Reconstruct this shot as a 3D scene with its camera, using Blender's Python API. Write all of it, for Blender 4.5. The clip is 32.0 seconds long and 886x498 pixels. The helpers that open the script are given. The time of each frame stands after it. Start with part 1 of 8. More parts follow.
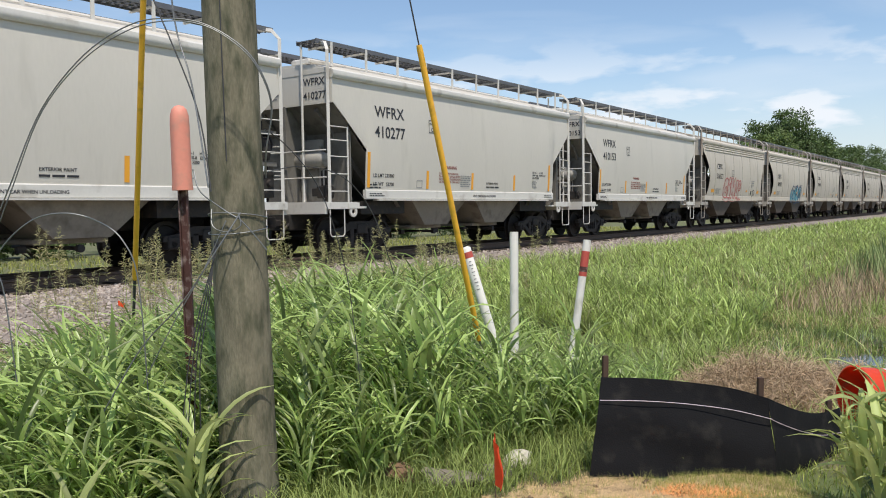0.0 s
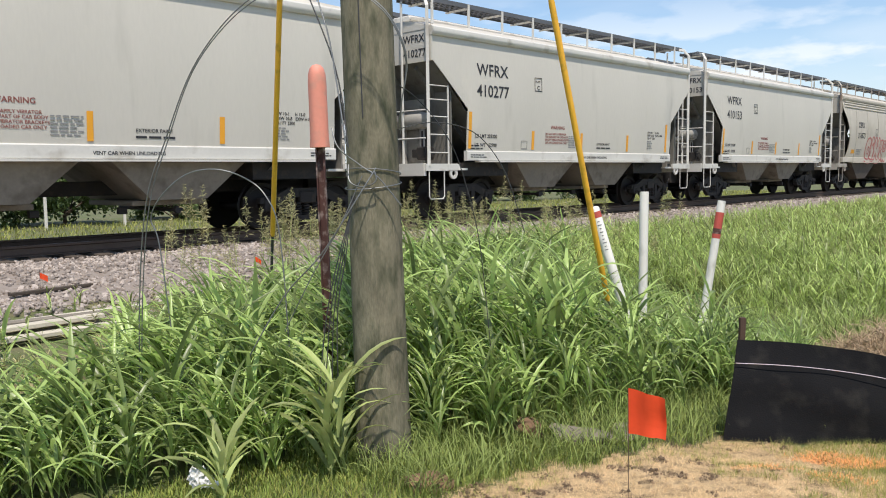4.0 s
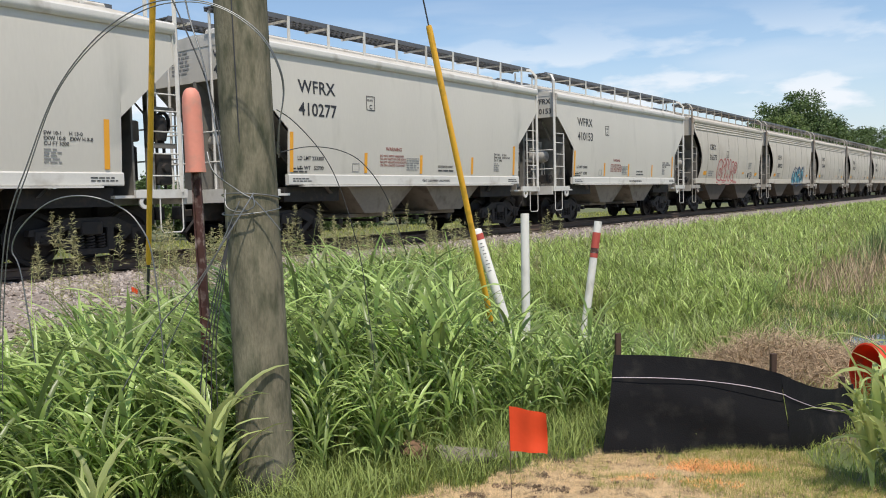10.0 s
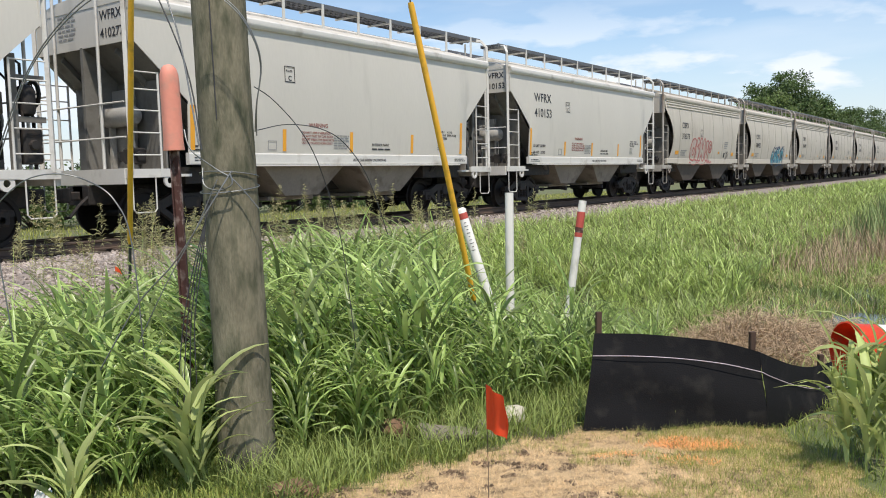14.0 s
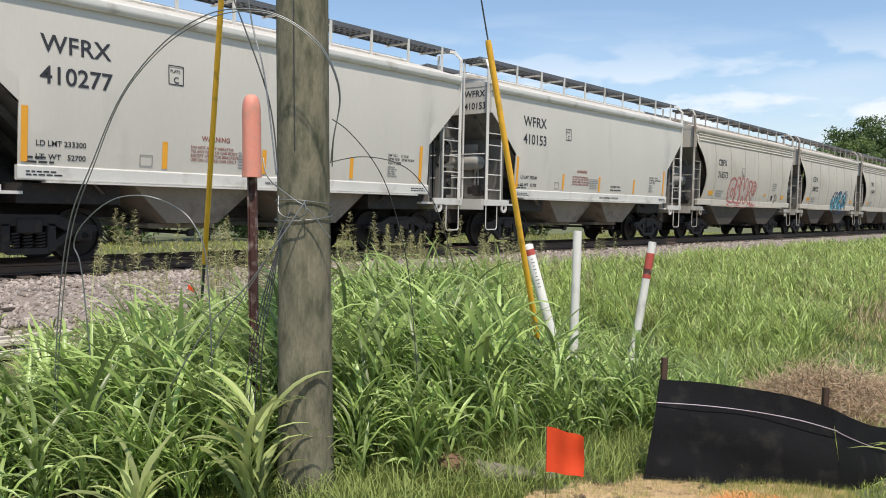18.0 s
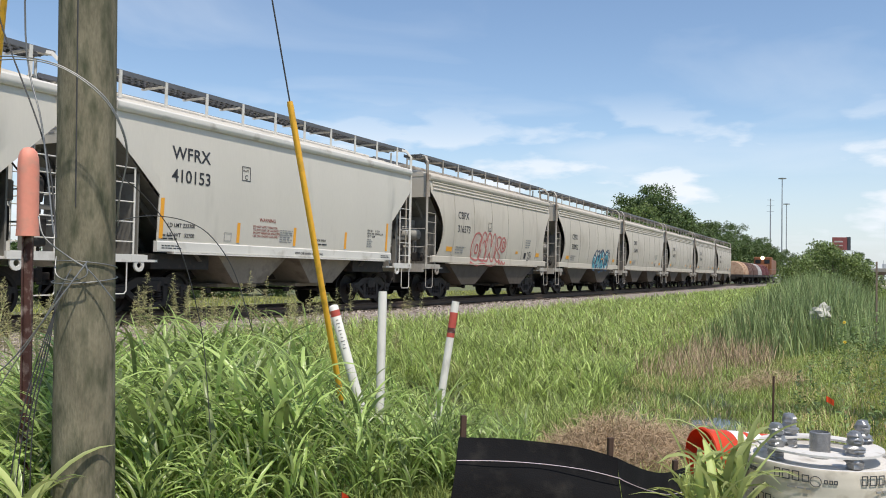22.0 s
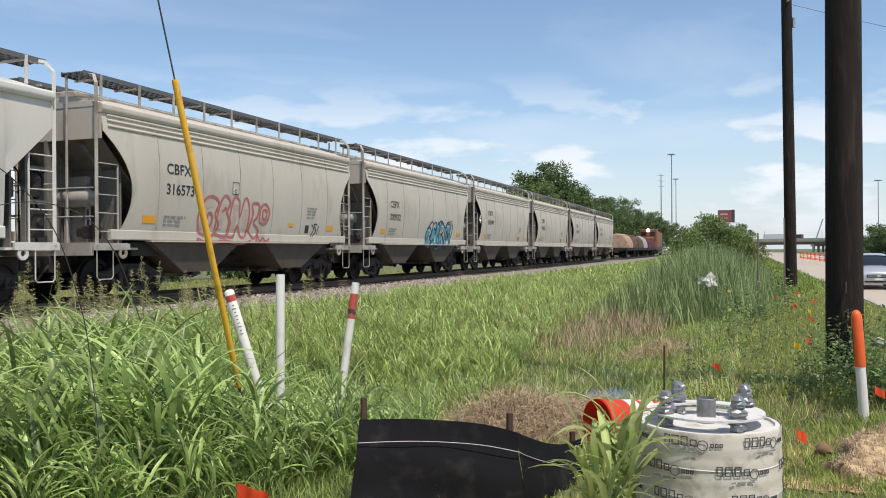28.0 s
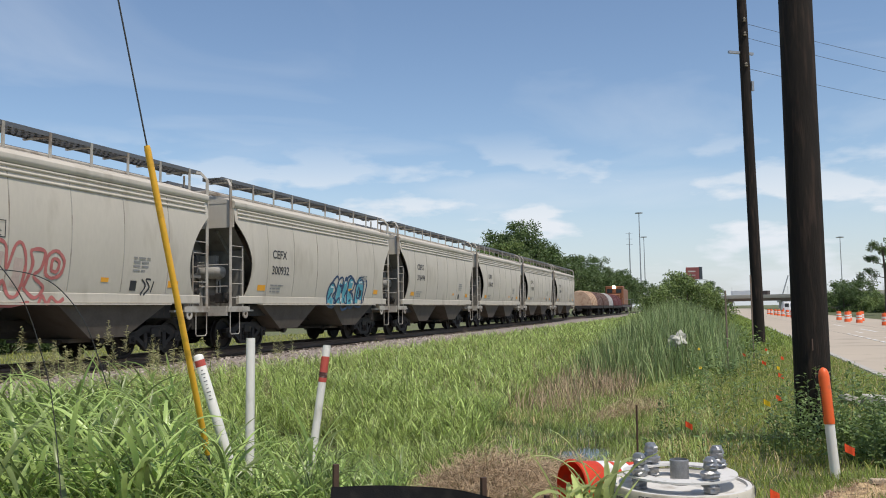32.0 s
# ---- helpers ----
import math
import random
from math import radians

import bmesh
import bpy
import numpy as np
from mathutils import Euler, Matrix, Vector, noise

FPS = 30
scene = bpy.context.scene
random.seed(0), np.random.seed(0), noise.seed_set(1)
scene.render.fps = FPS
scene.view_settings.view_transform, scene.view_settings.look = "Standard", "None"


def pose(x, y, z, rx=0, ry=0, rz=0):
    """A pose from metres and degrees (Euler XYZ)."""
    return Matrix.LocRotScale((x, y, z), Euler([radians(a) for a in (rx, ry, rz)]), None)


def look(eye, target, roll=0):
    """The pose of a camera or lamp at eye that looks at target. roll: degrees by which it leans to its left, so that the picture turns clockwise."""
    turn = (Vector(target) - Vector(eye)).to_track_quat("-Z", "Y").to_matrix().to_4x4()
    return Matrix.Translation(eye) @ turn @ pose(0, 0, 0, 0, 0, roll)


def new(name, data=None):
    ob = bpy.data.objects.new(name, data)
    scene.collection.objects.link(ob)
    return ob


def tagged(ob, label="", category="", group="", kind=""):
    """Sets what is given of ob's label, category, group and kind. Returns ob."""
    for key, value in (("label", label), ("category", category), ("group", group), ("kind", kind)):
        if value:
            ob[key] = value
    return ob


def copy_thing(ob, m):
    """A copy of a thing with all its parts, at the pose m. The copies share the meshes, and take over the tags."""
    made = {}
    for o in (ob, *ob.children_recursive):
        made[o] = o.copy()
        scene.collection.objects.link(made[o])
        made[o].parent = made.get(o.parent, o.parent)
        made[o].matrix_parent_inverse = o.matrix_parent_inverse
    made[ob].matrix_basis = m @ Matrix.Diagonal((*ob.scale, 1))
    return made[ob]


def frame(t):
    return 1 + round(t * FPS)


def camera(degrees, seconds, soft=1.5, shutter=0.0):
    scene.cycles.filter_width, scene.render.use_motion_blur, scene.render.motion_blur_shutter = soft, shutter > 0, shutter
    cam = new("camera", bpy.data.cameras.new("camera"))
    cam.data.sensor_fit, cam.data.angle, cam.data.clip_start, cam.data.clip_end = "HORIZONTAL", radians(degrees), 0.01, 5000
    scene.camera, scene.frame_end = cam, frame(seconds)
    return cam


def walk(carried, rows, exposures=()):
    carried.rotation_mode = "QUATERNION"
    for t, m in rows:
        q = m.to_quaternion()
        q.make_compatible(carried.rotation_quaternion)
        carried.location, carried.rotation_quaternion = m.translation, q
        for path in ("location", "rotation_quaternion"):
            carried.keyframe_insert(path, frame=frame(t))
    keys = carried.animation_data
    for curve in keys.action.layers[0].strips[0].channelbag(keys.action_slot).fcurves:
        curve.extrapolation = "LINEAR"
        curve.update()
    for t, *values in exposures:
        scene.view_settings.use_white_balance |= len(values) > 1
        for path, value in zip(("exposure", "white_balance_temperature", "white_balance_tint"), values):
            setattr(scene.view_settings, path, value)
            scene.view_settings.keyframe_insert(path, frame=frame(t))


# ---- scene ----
LENS = 56.9
cam = camera(LENS, 32.0, soft=1.0)
PATH = [
    (0, (-0.000, 0.000, 1.600), (-0.000, 1.998, 1.504), -0.81),
    (0.5, (-0.013, 0.011, 1.568), (-0.009, 2.004, 1.412), -2.09),
    (1, (-0.025, 0.001, 1.572), (-0.101, 1.986, 1.340), -1.66),
    (1.5, (-0.041, -0.006, 1.587), (-0.264, 1.965, 1.329), -1.17),
    (2, (-0.070, 0.011, 1.572), (-0.355, 1.975, 1.324), -0.93),
    (2.5, (-0.064, -0.002, 1.558), (-0.354, 1.963, 1.322), -0.69),
    (3, (-0.064, -0.007, 1.560), (-0.362, 1.959, 1.339), -0.75),
    (3.5, (-0.057, -0.017, 1.558), (-0.353, 1.951, 1.361), -0.85),
    (5.5, (-0.050, -0.021, 1.562), (-0.328, 1.956, 1.439), -0.20),
    (6, (-0.010, 0.001, 1.572), (-0.057, 1.999, 1.498), 0.38),
    (6.5, (0.029, 0.032, 1.570), (0.177, 2.026, 1.535), -0.08),
    (7, (0.016, 0.025, 1.562), (0.164, 2.019, 1.499), -0.35),
    (7.5, (0.009, 0.021, 1.551), (0.120, 2.015, 1.435), -0.40),
    (8, (-0.006, 0.011, 1.549), (0.058, 2.003, 1.387), -0.58),
    (8.5, (-0.002, 0.024, 1.549), (0.030, 2.016, 1.370), -0.96),
    (9, (0.004, 0.019, 1.554), (0.033, 2.012, 1.391), -1.08),
    (9.5, (-0.010, 0.006, 1.552), (0.005, 2.002, 1.414), -0.97),
    (10, (-0.017, -0.021, 1.556), (-0.041, 1.975, 1.428), -1.40),
    (10.5, (0.012, -0.041, 1.565), (-0.023, 1.955, 1.438), -3.87),
    (11, (0.035, -0.076, 1.576), (0.152, 1.918, 1.472), -6.85),
    (11.5, (0.098, -0.078, 1.574), (0.371, 1.902, 1.501), -6.46),
    (12, (0.029, -0.062, 1.552), (-0.115, 1.931, 1.468), -5.63),
    (12.5, (-0.018, -0.064, 1.540), (-0.402, 1.884, 1.301), -4.74),
    (13, (-0.003, -0.044, 1.535), (-0.229, 1.926, 1.273), -3.43),
    (13.5, (0.018, -0.021, 1.538), (-0.029, 1.967, 1.317), -2.78),
    (15.5, (0.047, -0.001, 1.566), (0.064, 1.995, 1.432), 0.21),
    (16, (0.047, -0.011, 1.560), (0.023, 1.985, 1.440), 0.01),
    (16.5, (0.042, -0.031, 1.571), (-0.046, 1.964, 1.458), -0.52),
    (17, (0.030, -0.017, 1.562), (-0.103, 1.976, 1.458), -0.04),
    (17.5, (0.024, -0.018, 1.572), (-0.118, 1.974, 1.470), 0.82),
    (18, (0.022, -0.028, 1.573), (-0.135, 1.963, 1.472), 1.08),
    (18.5, (0.018, -0.030, 1.571), (-0.152, 1.961, 1.488), 0.91),
    (19, (0.024, -0.030, 1.557), (-0.128, 1.963, 1.487), 0.42),
    (19.5, (0.039, -0.034, 1.558), (-0.083, 1.962, 1.494), 0.17),
    (20, (0.040, -0.032, 1.558), (-0.065, 1.965, 1.507), 0.36),
    (20.5, (0.044, -0.029, 1.560), (-0.055, 1.969, 1.531), 0.59),
    (21, (0.043, -0.016, 1.559), (-0.024, 1.983, 1.549), 1.11),
    (21.5, (0.069, -0.024, 1.571), (0.171, 1.973, 1.604), 1.58),
    (22, (0.098, -0.026, 1.581), (0.392, 1.951, 1.635), 1.01),
    (22.5, (0.113, -0.018, 1.578), (0.461, 1.951, 1.612), 2.29),
    (23, (0.074, -0.055, 1.587), (0.400, 1.918, 1.615), 3.04),
    (23.5, (0.089, -0.052, 1.593), (0.412, 1.921, 1.664), 2.09),
    (24, (0.086, -0.049, 1.593), (0.372, 1.928, 1.681), 0.17),
    (24.5, (0.068, -0.039, 1.588), (0.265, 1.950, 1.650), 0.49),
    (25, (0.080, -0.031, 1.595), (0.252, 1.960, 1.652), 1.06),
    (25.5, (0.097, -0.027, 1.596), (0.445, 1.941, 1.665), 1.75),
    (26, (0.138, -0.004, 1.582), (0.688, 1.919, 1.625), 2.07),
    (26.5, (0.132, 0.003, 1.588), (0.726, 1.913, 1.606), 1.74),
    (28.5, (0.140, 0.006, 1.590), (0.658, 1.937, 1.593), -0.85),
    (29, (0.137, -0.005, 1.592), (0.756, 1.896, 1.597), -1.46),
    (29.5, (0.135, -0.010, 1.590), (0.825, 1.867, 1.599), -0.25),
    (30, (0.145, 0.021, 1.588), (0.854, 1.891, 1.613), -0.27),
    (30.5, (0.135, -0.001, 1.586), (0.814, 1.880, 1.595), -0.50),
    (31, (0.136, 0.007, 1.587), (0.780, 1.901, 1.584), -0.74),
    (31.5, (0.089, -0.054, 1.600), (0.704, 1.848, 1.656), -0.11),
    (32, (0.125, -0.026, 1.615), (0.721, 1.877, 1.763), -0.92),
]
walk(cam, [(t, look(eye, target, roll)) for t, eye, target, roll in PATH], [(0, -0.03), (1, 0.0), (2, 0.08), (3.5, 0.1), (5.5, 0.1), (7, 0.05), (9, -0.05), (11, 0.0), (12, -0.18), (12.5, 0.0), (13, 0.14), (13.5, 0.12), (15.5, 0.03), (17, 0.06), (21, 0.04), (24, 0.0), (29, 0.0), (31, -0.03), (32, -0.18)])

# ---- plan: s runs along the track, w across it towards the rails, z up ----
HEAD = radians(90 - 35.75)
AX = Vector((math.cos(HEAD), math.sin(HEAD), 0))
AY = Vector((-math.sin(HEAD), math.cos(HEAD), 0))
RAIL_Z = 0.54
TRACK_W = 14.5
PITCH = 13.0
CAR_B = 19.6


def at(s, w, z=0.0):
    return AX * s + AY * w + Vector((0, 0, z))


def sw(x, y):
    return x * AX.x + y * AX.y, x * AY.x + y * AY.y


def put(s, w, z, rz=0.0):
    p = at(s, w, z)
    return pose(p.x, p.y, p.z, 0, 0, math.degrees(HEAD) + rz)


def bend(s):
    """How far the track has swung away from its straight line at s; it curves gently beyond the last post."""
    s = min(s, 150.0)
    return 0.0 if s < 30 else 0.0145 * (s - 30) ** 2 / 24 if s < 42 else 0.0145 * (s - 36)


# ---- world and sun ----
SUN_EL, SUN_AZ = 64.0, 161.0
world = bpy.data.worlds.new("sky")
scene.world = world
world.use_nodes = True
wn, wl = world.node_tree.nodes, world.node_tree.links
wn.clear()
sky = wn.new("ShaderNodeTexSky")
sky.sky_type = "NISHITA"
sky.sun_disc = False
sky.sun_elevation = radians(SUN_EL)
sky.sun_rotation = radians(SUN_AZ)
sky.air_density, sky.dust_density, sky.ozone_density = 1.0, 0.45, 2.0
wtc = wn.new("ShaderNodeTexCoord")
sep = wn.new("ShaderNodeSeparateXYZ")
wl.new(wtc.outputs["Generated"], sep.inputs[0])


def wmath(op, a, b=None, clamp=False):
    m = wn.new("ShaderNodeMath")
    m.operation, m.use_clamp = op, clamp
    for k, q in enumerate((a, b)):
        if q is None:
            continue
        if isinstance(q, (int, float)):
            m.inputs[k].default_value = q
        else:
            wl.new(q, m.inputs[k])
    return m.outputs[0]


# thin streaks high up and a bank of small cumulus low over the horizon
den = wmath("ADD", wmath("MAXIMUM", sep.outputs[2], 0.0), 0.12)
comb = wn.new("ShaderNodeCombineXYZ")
wl.new(wmath("DIVIDE", sep.outputs[0], den), comb.inputs[0])
wl.new(wmath("DIVIDE", sep.outputs[1], den), comb.inputs[1])
high = wn.new("ShaderNodeTexNoise")
wl.new(comb.outputs[0], high.inputs["Vector"])
high.inputs["Scale"].default_value, high.inputs["Detail"].default_value, high.inputs["Distortion"].default_value = 0.9, 7.0, 0.8
low = wn.new("ShaderNodeTexNoise")
lmap = wn.new("ShaderNodeMapping")
lmap.inputs["Scale"].default_value = (1.0, 1.0, 3.2)
lmap.inputs["Location"].default_value = (3.1, 0.4, 0.2)
wl.new(wtc.outputs["Generated"], lmap.inputs[0])
wl.new(lmap.outputs[0], low.inputs["Vector"])
low.inputs["Scale"].default_value, low.inputs["Detail"].default_value = 8.5, 9.0
hi_m = wmath("MULTIPLY", wmath("SUBTRACT", high.outputs["Fac"], 0.49, True), 1.3, True)
lo_m = wmath("MULTIPLY", wmath("SUBTRACT", low.outputs["Fac"], 0.485, True), 10.0, True)
band = wmath("MULTIPLY", wmath("SUBTRACT", 1.0, wmath("MULTIPLY", wmath("ABSOLUTE", wmath("SUBTRACT", sep.outputs[2], 0.09)), 8.0), True), 1.1, True)
haze = wmath("MULTIPLY", wmath("SUBTRACT", 1.0, wmath("MULTIPLY", wmath("ABSOLUTE", sep.outputs[2]), 5.0), True), 0.10, True)
amount = wmath("MAXIMUM", wmath("MAXIMUM", hi_m, wmath("MULTIPLY", lo_m, band)), haze, True)
cmix = wn.new("ShaderNodeMix")
cmix.data_type = "RGBA"
wl.new(amount, cmix.inputs["Factor"])
veil = wn.new("ShaderNodeMix")
veil.data_type = "RGBA"
wl.new(wmath("MULTIPLY", wmath("SUBTRACT", 1.0, wmath("MULTIPLY", wmath("ABSOLUTE", sep.outputs[2]), 6.0), True), 0.75, True), veil.inputs["Factor"])
wl.new(sky.outputs[0], veil.inputs["A"])
veil.inputs["B"].default_value = (4.3, 4.75, 5.4, 1)
wl.new(veil.outputs["Result"], cmix.inputs["A"])
cmix.inputs["B"].default_value = (6.0, 6.35, 6.8, 1)
wbg = wn.new("ShaderNodeBackground")
wl.new(cmix.outputs["Result"], wbg.inputs["Color"])
wbg.inputs["Strength"].default_value = 0.15
wout = wn.new("ShaderNodeOutputWorld")
wl.new(wbg.outputs[0], wout.inputs["Surface"])

sun = new("sun", bpy.data.lights.new("sun", "SUN"))
sun.data.energy, sun.data.angle, sun.data.color = 4.2, radians(1.6), (1.0, 0.925, 0.83)
sdir = Vector((math.sin(radians(SUN_AZ)) * math.cos(radians(SUN_EL)), math.cos(radians(SUN_AZ)) * math.cos(radians(SUN_EL)), math.sin(radians(SUN_EL))))
sun.matrix_world = look(sdir * 50, (0, 0, 0))
scene.view_settings.exposure = 0.0


# ---- materials ----
def mat(name, color, rough=0.6, metal=0.0, var=0.25, scale=3.0, fine=40.0, bump=0.15, dirt=None, dirt_amt=0.0, island=0.0, rand=0.0, spec=0.5, trans=0.0, stretch=(1, 1, 1), depth=0.01):
    """A surface with variation at two scales, fine relief and, where given, a second colour in blotches."""
    m = bpy.data.materials.new(name)
    m.use_nodes = True
    nt = m.node_tree
    n, l = nt.nodes, nt.links
    b = n["Principled BSDF"]
    b.inputs["Roughness"].default_value, b.inputs["Metallic"].default_value = rough, metal
    b.inputs["Specular IOR Level"].default_value = spec
    tc = n.new("ShaderNodeTexCoord")
    mp = n.new("ShaderNodeMapping")
    mp.inputs["Scale"].default_value = stretch
    l.new(tc.outputs["Object"], mp.inputs[0])
    big = n.new("ShaderNodeTexNoise")
    big.inputs["Scale"].default_value, big.inputs["Detail"].default_value = scale, 5
    small = n.new("ShaderNodeTexNoise")
    small.inputs["Scale"].default_value, small.inputs["Detail"].default_value = fine, 4
    for q in (big, small):
        l.new(mp.outputs[0], q.inputs["Vector"])

    def math_(op, a, c):
        q = n.new("ShaderNodeMath")
        q.operation = op
        for k, val in enumerate((a, c)):
            if isinstance(val, (int, float)):
                q.inputs[k].default_value = val
            else:
                l.new(val, q.inputs[k])
        return q.outputs[0]

    v = math_("ADD", math_("MULTIPLY", big.outputs["Fac"], 0.6), math_("MULTIPLY", small.outputs["Fac"], 0.4))
    if island:
        geo = n.new("ShaderNodeNewGeometry")
        v = math_("ADD", v, math_("MULTIPLY", math_("SUBTRACT", geo.outputs["Random Per Island"], 0.5), island))
    if rand:
        oi = n.new("ShaderNodeObjectInfo")
        v = math_("ADD", v, math_("MULTIPLY", math_("SUBTRACT", oi.outputs["Random"], 0.5), rand))
    ramp = n.new("ShaderNodeMapRange")
    ramp.inputs["From Min"].default_value, ramp.inputs["From Max"].default_value = 0.2, 0.8
    ramp.inputs["To Min"].default_value, ramp.inputs["To Max"].default_value = 1 - var, 1 + var
    l.new(v, ramp.inputs["Value"])
    col = n.new("ShaderNodeVectorMath")
    col.operation = "SCALE"
    col.inputs[0].default_value = color
    l.new(ramp.outputs[0], col.inputs["Scale"])
    outc = col.outputs[0]
    if dirt:
        spot = n.new("ShaderNodeTexNoise")
        spot.inputs["Scale"].default_value, spot.inputs["Detail"].default_value = scale * 2.3, 7
        l.new(mp.outputs[0], spot.inputs["Vector"])
        f = n.new("ShaderNodeMapRange")
        f.inputs["From Min"].default_value, f.inputs["From Max"].default_value = 0.62 - 0.35 * dirt_amt, 0.8 - 0.2 * dirt_amt
        l.new(spot.outputs["Fac"], f.inputs["Value"])
        mx = n.new("ShaderNodeMix")
        mx.data_type = "RGBA"
        l.new(f.outputs[0], mx.inputs["Factor"])
        l.new(outc, mx.inputs["A"])
        mx.inputs["B"].default_value = (*dirt, 1)
        outc = mx.outputs["Result"]
    l.new(outc, b.inputs["Base Color"])
    if bump:
        bp = n.new("ShaderNodeBump")
        bp.inputs["Strength"].default_value, bp.inputs["Distance"].default_value = bump, depth
        l.new(small.outputs["Fac"], bp.inputs["Height"])
        l.new(bp.outputs[0], b.inputs["Normal"])
    if trans:
        tr = n.new("ShaderNodeBsdfTranslucent")
        l.new(outc, tr.inputs["Color"])
        ms = n.new("ShaderNodeMixShader")
        ms.inputs[0].default_value = trans
        l.new(b.outputs[0], ms.inputs[1])
        l.new(tr.outputs[0], ms.inputs[2])
        l.new(ms.outputs[0], n["Material Output"].inputs["Surface"])
    return m


M = {}


def defmat(key, *a, **k):
    M[key] = mat(key, *a, **k)


defmat("car_paint", (0.60, 0.562, 0.488), 0.5, var=0.07, scale=0.6, fine=25, bump=0.03, dirt=(0.46, 0.43, 0.365), dirt_amt=0.15, stretch=(1.0, 1, 0.2))
defmat("car_paint_worn", (0.53, 0.48, 0.40), 0.62, var=0.10, scale=0.8, fine=14, bump=0.04, dirt=(0.41, 0.36, 0.285), dirt_amt=0.22, stretch=(1.0, 1, 0.3))
defmat("worn_trim", (0.40, 0.37, 0.32), 0.65, var=0.25, scale=1.0, fine=20, bump=0.04, dirt=(0.2, 0.15, 0.11), dirt_amt=0.4)
# bays of the rounded cars: the shade below the sill is put into this brown
defmat("hopper_shaded_brown", (0.088, 0.073, 0.058), 0.85, var=0.3, scale=1.2, fine=20, bump=0.05, dirt=(0.07, 0.055, 0.042), dirt_amt=0.4)
defmat("car_trim", (0.64, 0.615, 0.56), 0.5, var=0.1, scale=1.0, fine=25, bump=0.03, dirt=(0.4, 0.36, 0.3), dirt_amt=0.15)
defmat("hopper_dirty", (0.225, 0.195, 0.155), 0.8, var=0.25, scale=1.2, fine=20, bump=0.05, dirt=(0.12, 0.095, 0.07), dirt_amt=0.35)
# base colour darkened for the shade under the car ends, with dirt blotches over it
defmat("end_sheet_shaded", (0.17, 0.16, 0.14), 0.8, var=0.2, scale=1.2, fine=20, bump=0.05, dirt=(0.09, 0.08, 0.065), dirt_amt=0.3)
defmat("hopper_grey", (0.34, 0.325, 0.295), 0.7, var=0.2, scale=1.2, fine=20, bump=0.05, dirt=(0.12, 0.1, 0.08), dirt_amt=0.35)
defmat("underframe", (0.021, 0.018, 0.016), 0.75, var=0.35, scale=3, fine=30, bump=0.2, dirt=(0.05, 0.034, 0.024), dirt_amt=0.25)
defmat("wheel_steel", (0.016, 0.0125, 0.011), 0.6, 0.4, var=0.3, scale=4, fine=30, bump=0.1)
defmat("tread_steel", (0.35, 0.33, 0.31), 0.3, 0.9, var=0.1)
defmat("grating", (0.16, 0.16, 0.165), 0.55, 0.5, var=0.2, fine=60)
defmat("ink", (0.03, 0.03, 0.035), 0.6, var=0.1)
defmat("ink_red", (0.27, 0.075, 0.06), 0.6, var=0.1)
defmat("ink_faint", (0.27, 0.265, 0.255), 0.6, var=0.1)
defmat("print_grey", (0.07, 0.07, 0.072), 0.6, var=0.3, scale=30)
defmat("reflector", (0.85, 0.38, 0.03), 0.4, var=0.08, spec=0.5)
defmat("graffiti_red", (0.45, 0.14, 0.125), 0.6, var=0.3, scale=6)
defmat("graffiti_pink", (0.50, 0.385, 0.33), 0.6, var=0.25, scale=6)
defmat("graffiti_navy", (0.02, 0.05, 0.11), 0.6, var=0.2, scale=6)
defmat("graffiti_pale", (0.5, 0.62, 0.63), 0.6, var=0.2, scale=6)
defmat("graffiti_blue", (0.09, 0.33, 0.40), 0.6, var=0.3, scale=6)
defmat("rail_steel", (0.11, 0.075, 0.055), 0.65, 0.3, var=0.25, scale=3, fine=30)
defmat("tie_wood", (0.085, 0.065, 0.05), 0.85, var=0.35, scale=3, fine=40, bump=0.4, rand=0.5)
defmat("ballast", (0.37, 0.315, 0.275), 0.9, var=0.3, scale=5, fine=30, bump=0.5, island=1.2, dirt=(0.2, 0.15, 0.11), dirt_amt=0.3)
defmat("soil", (0.15, 0.135, 0.07), 0.95, var=0.35, scale=0.7, fine=14, bump=0.6, dirt=(0.10, 0.135, 0.04), dirt_amt=0.75, depth=0.03)


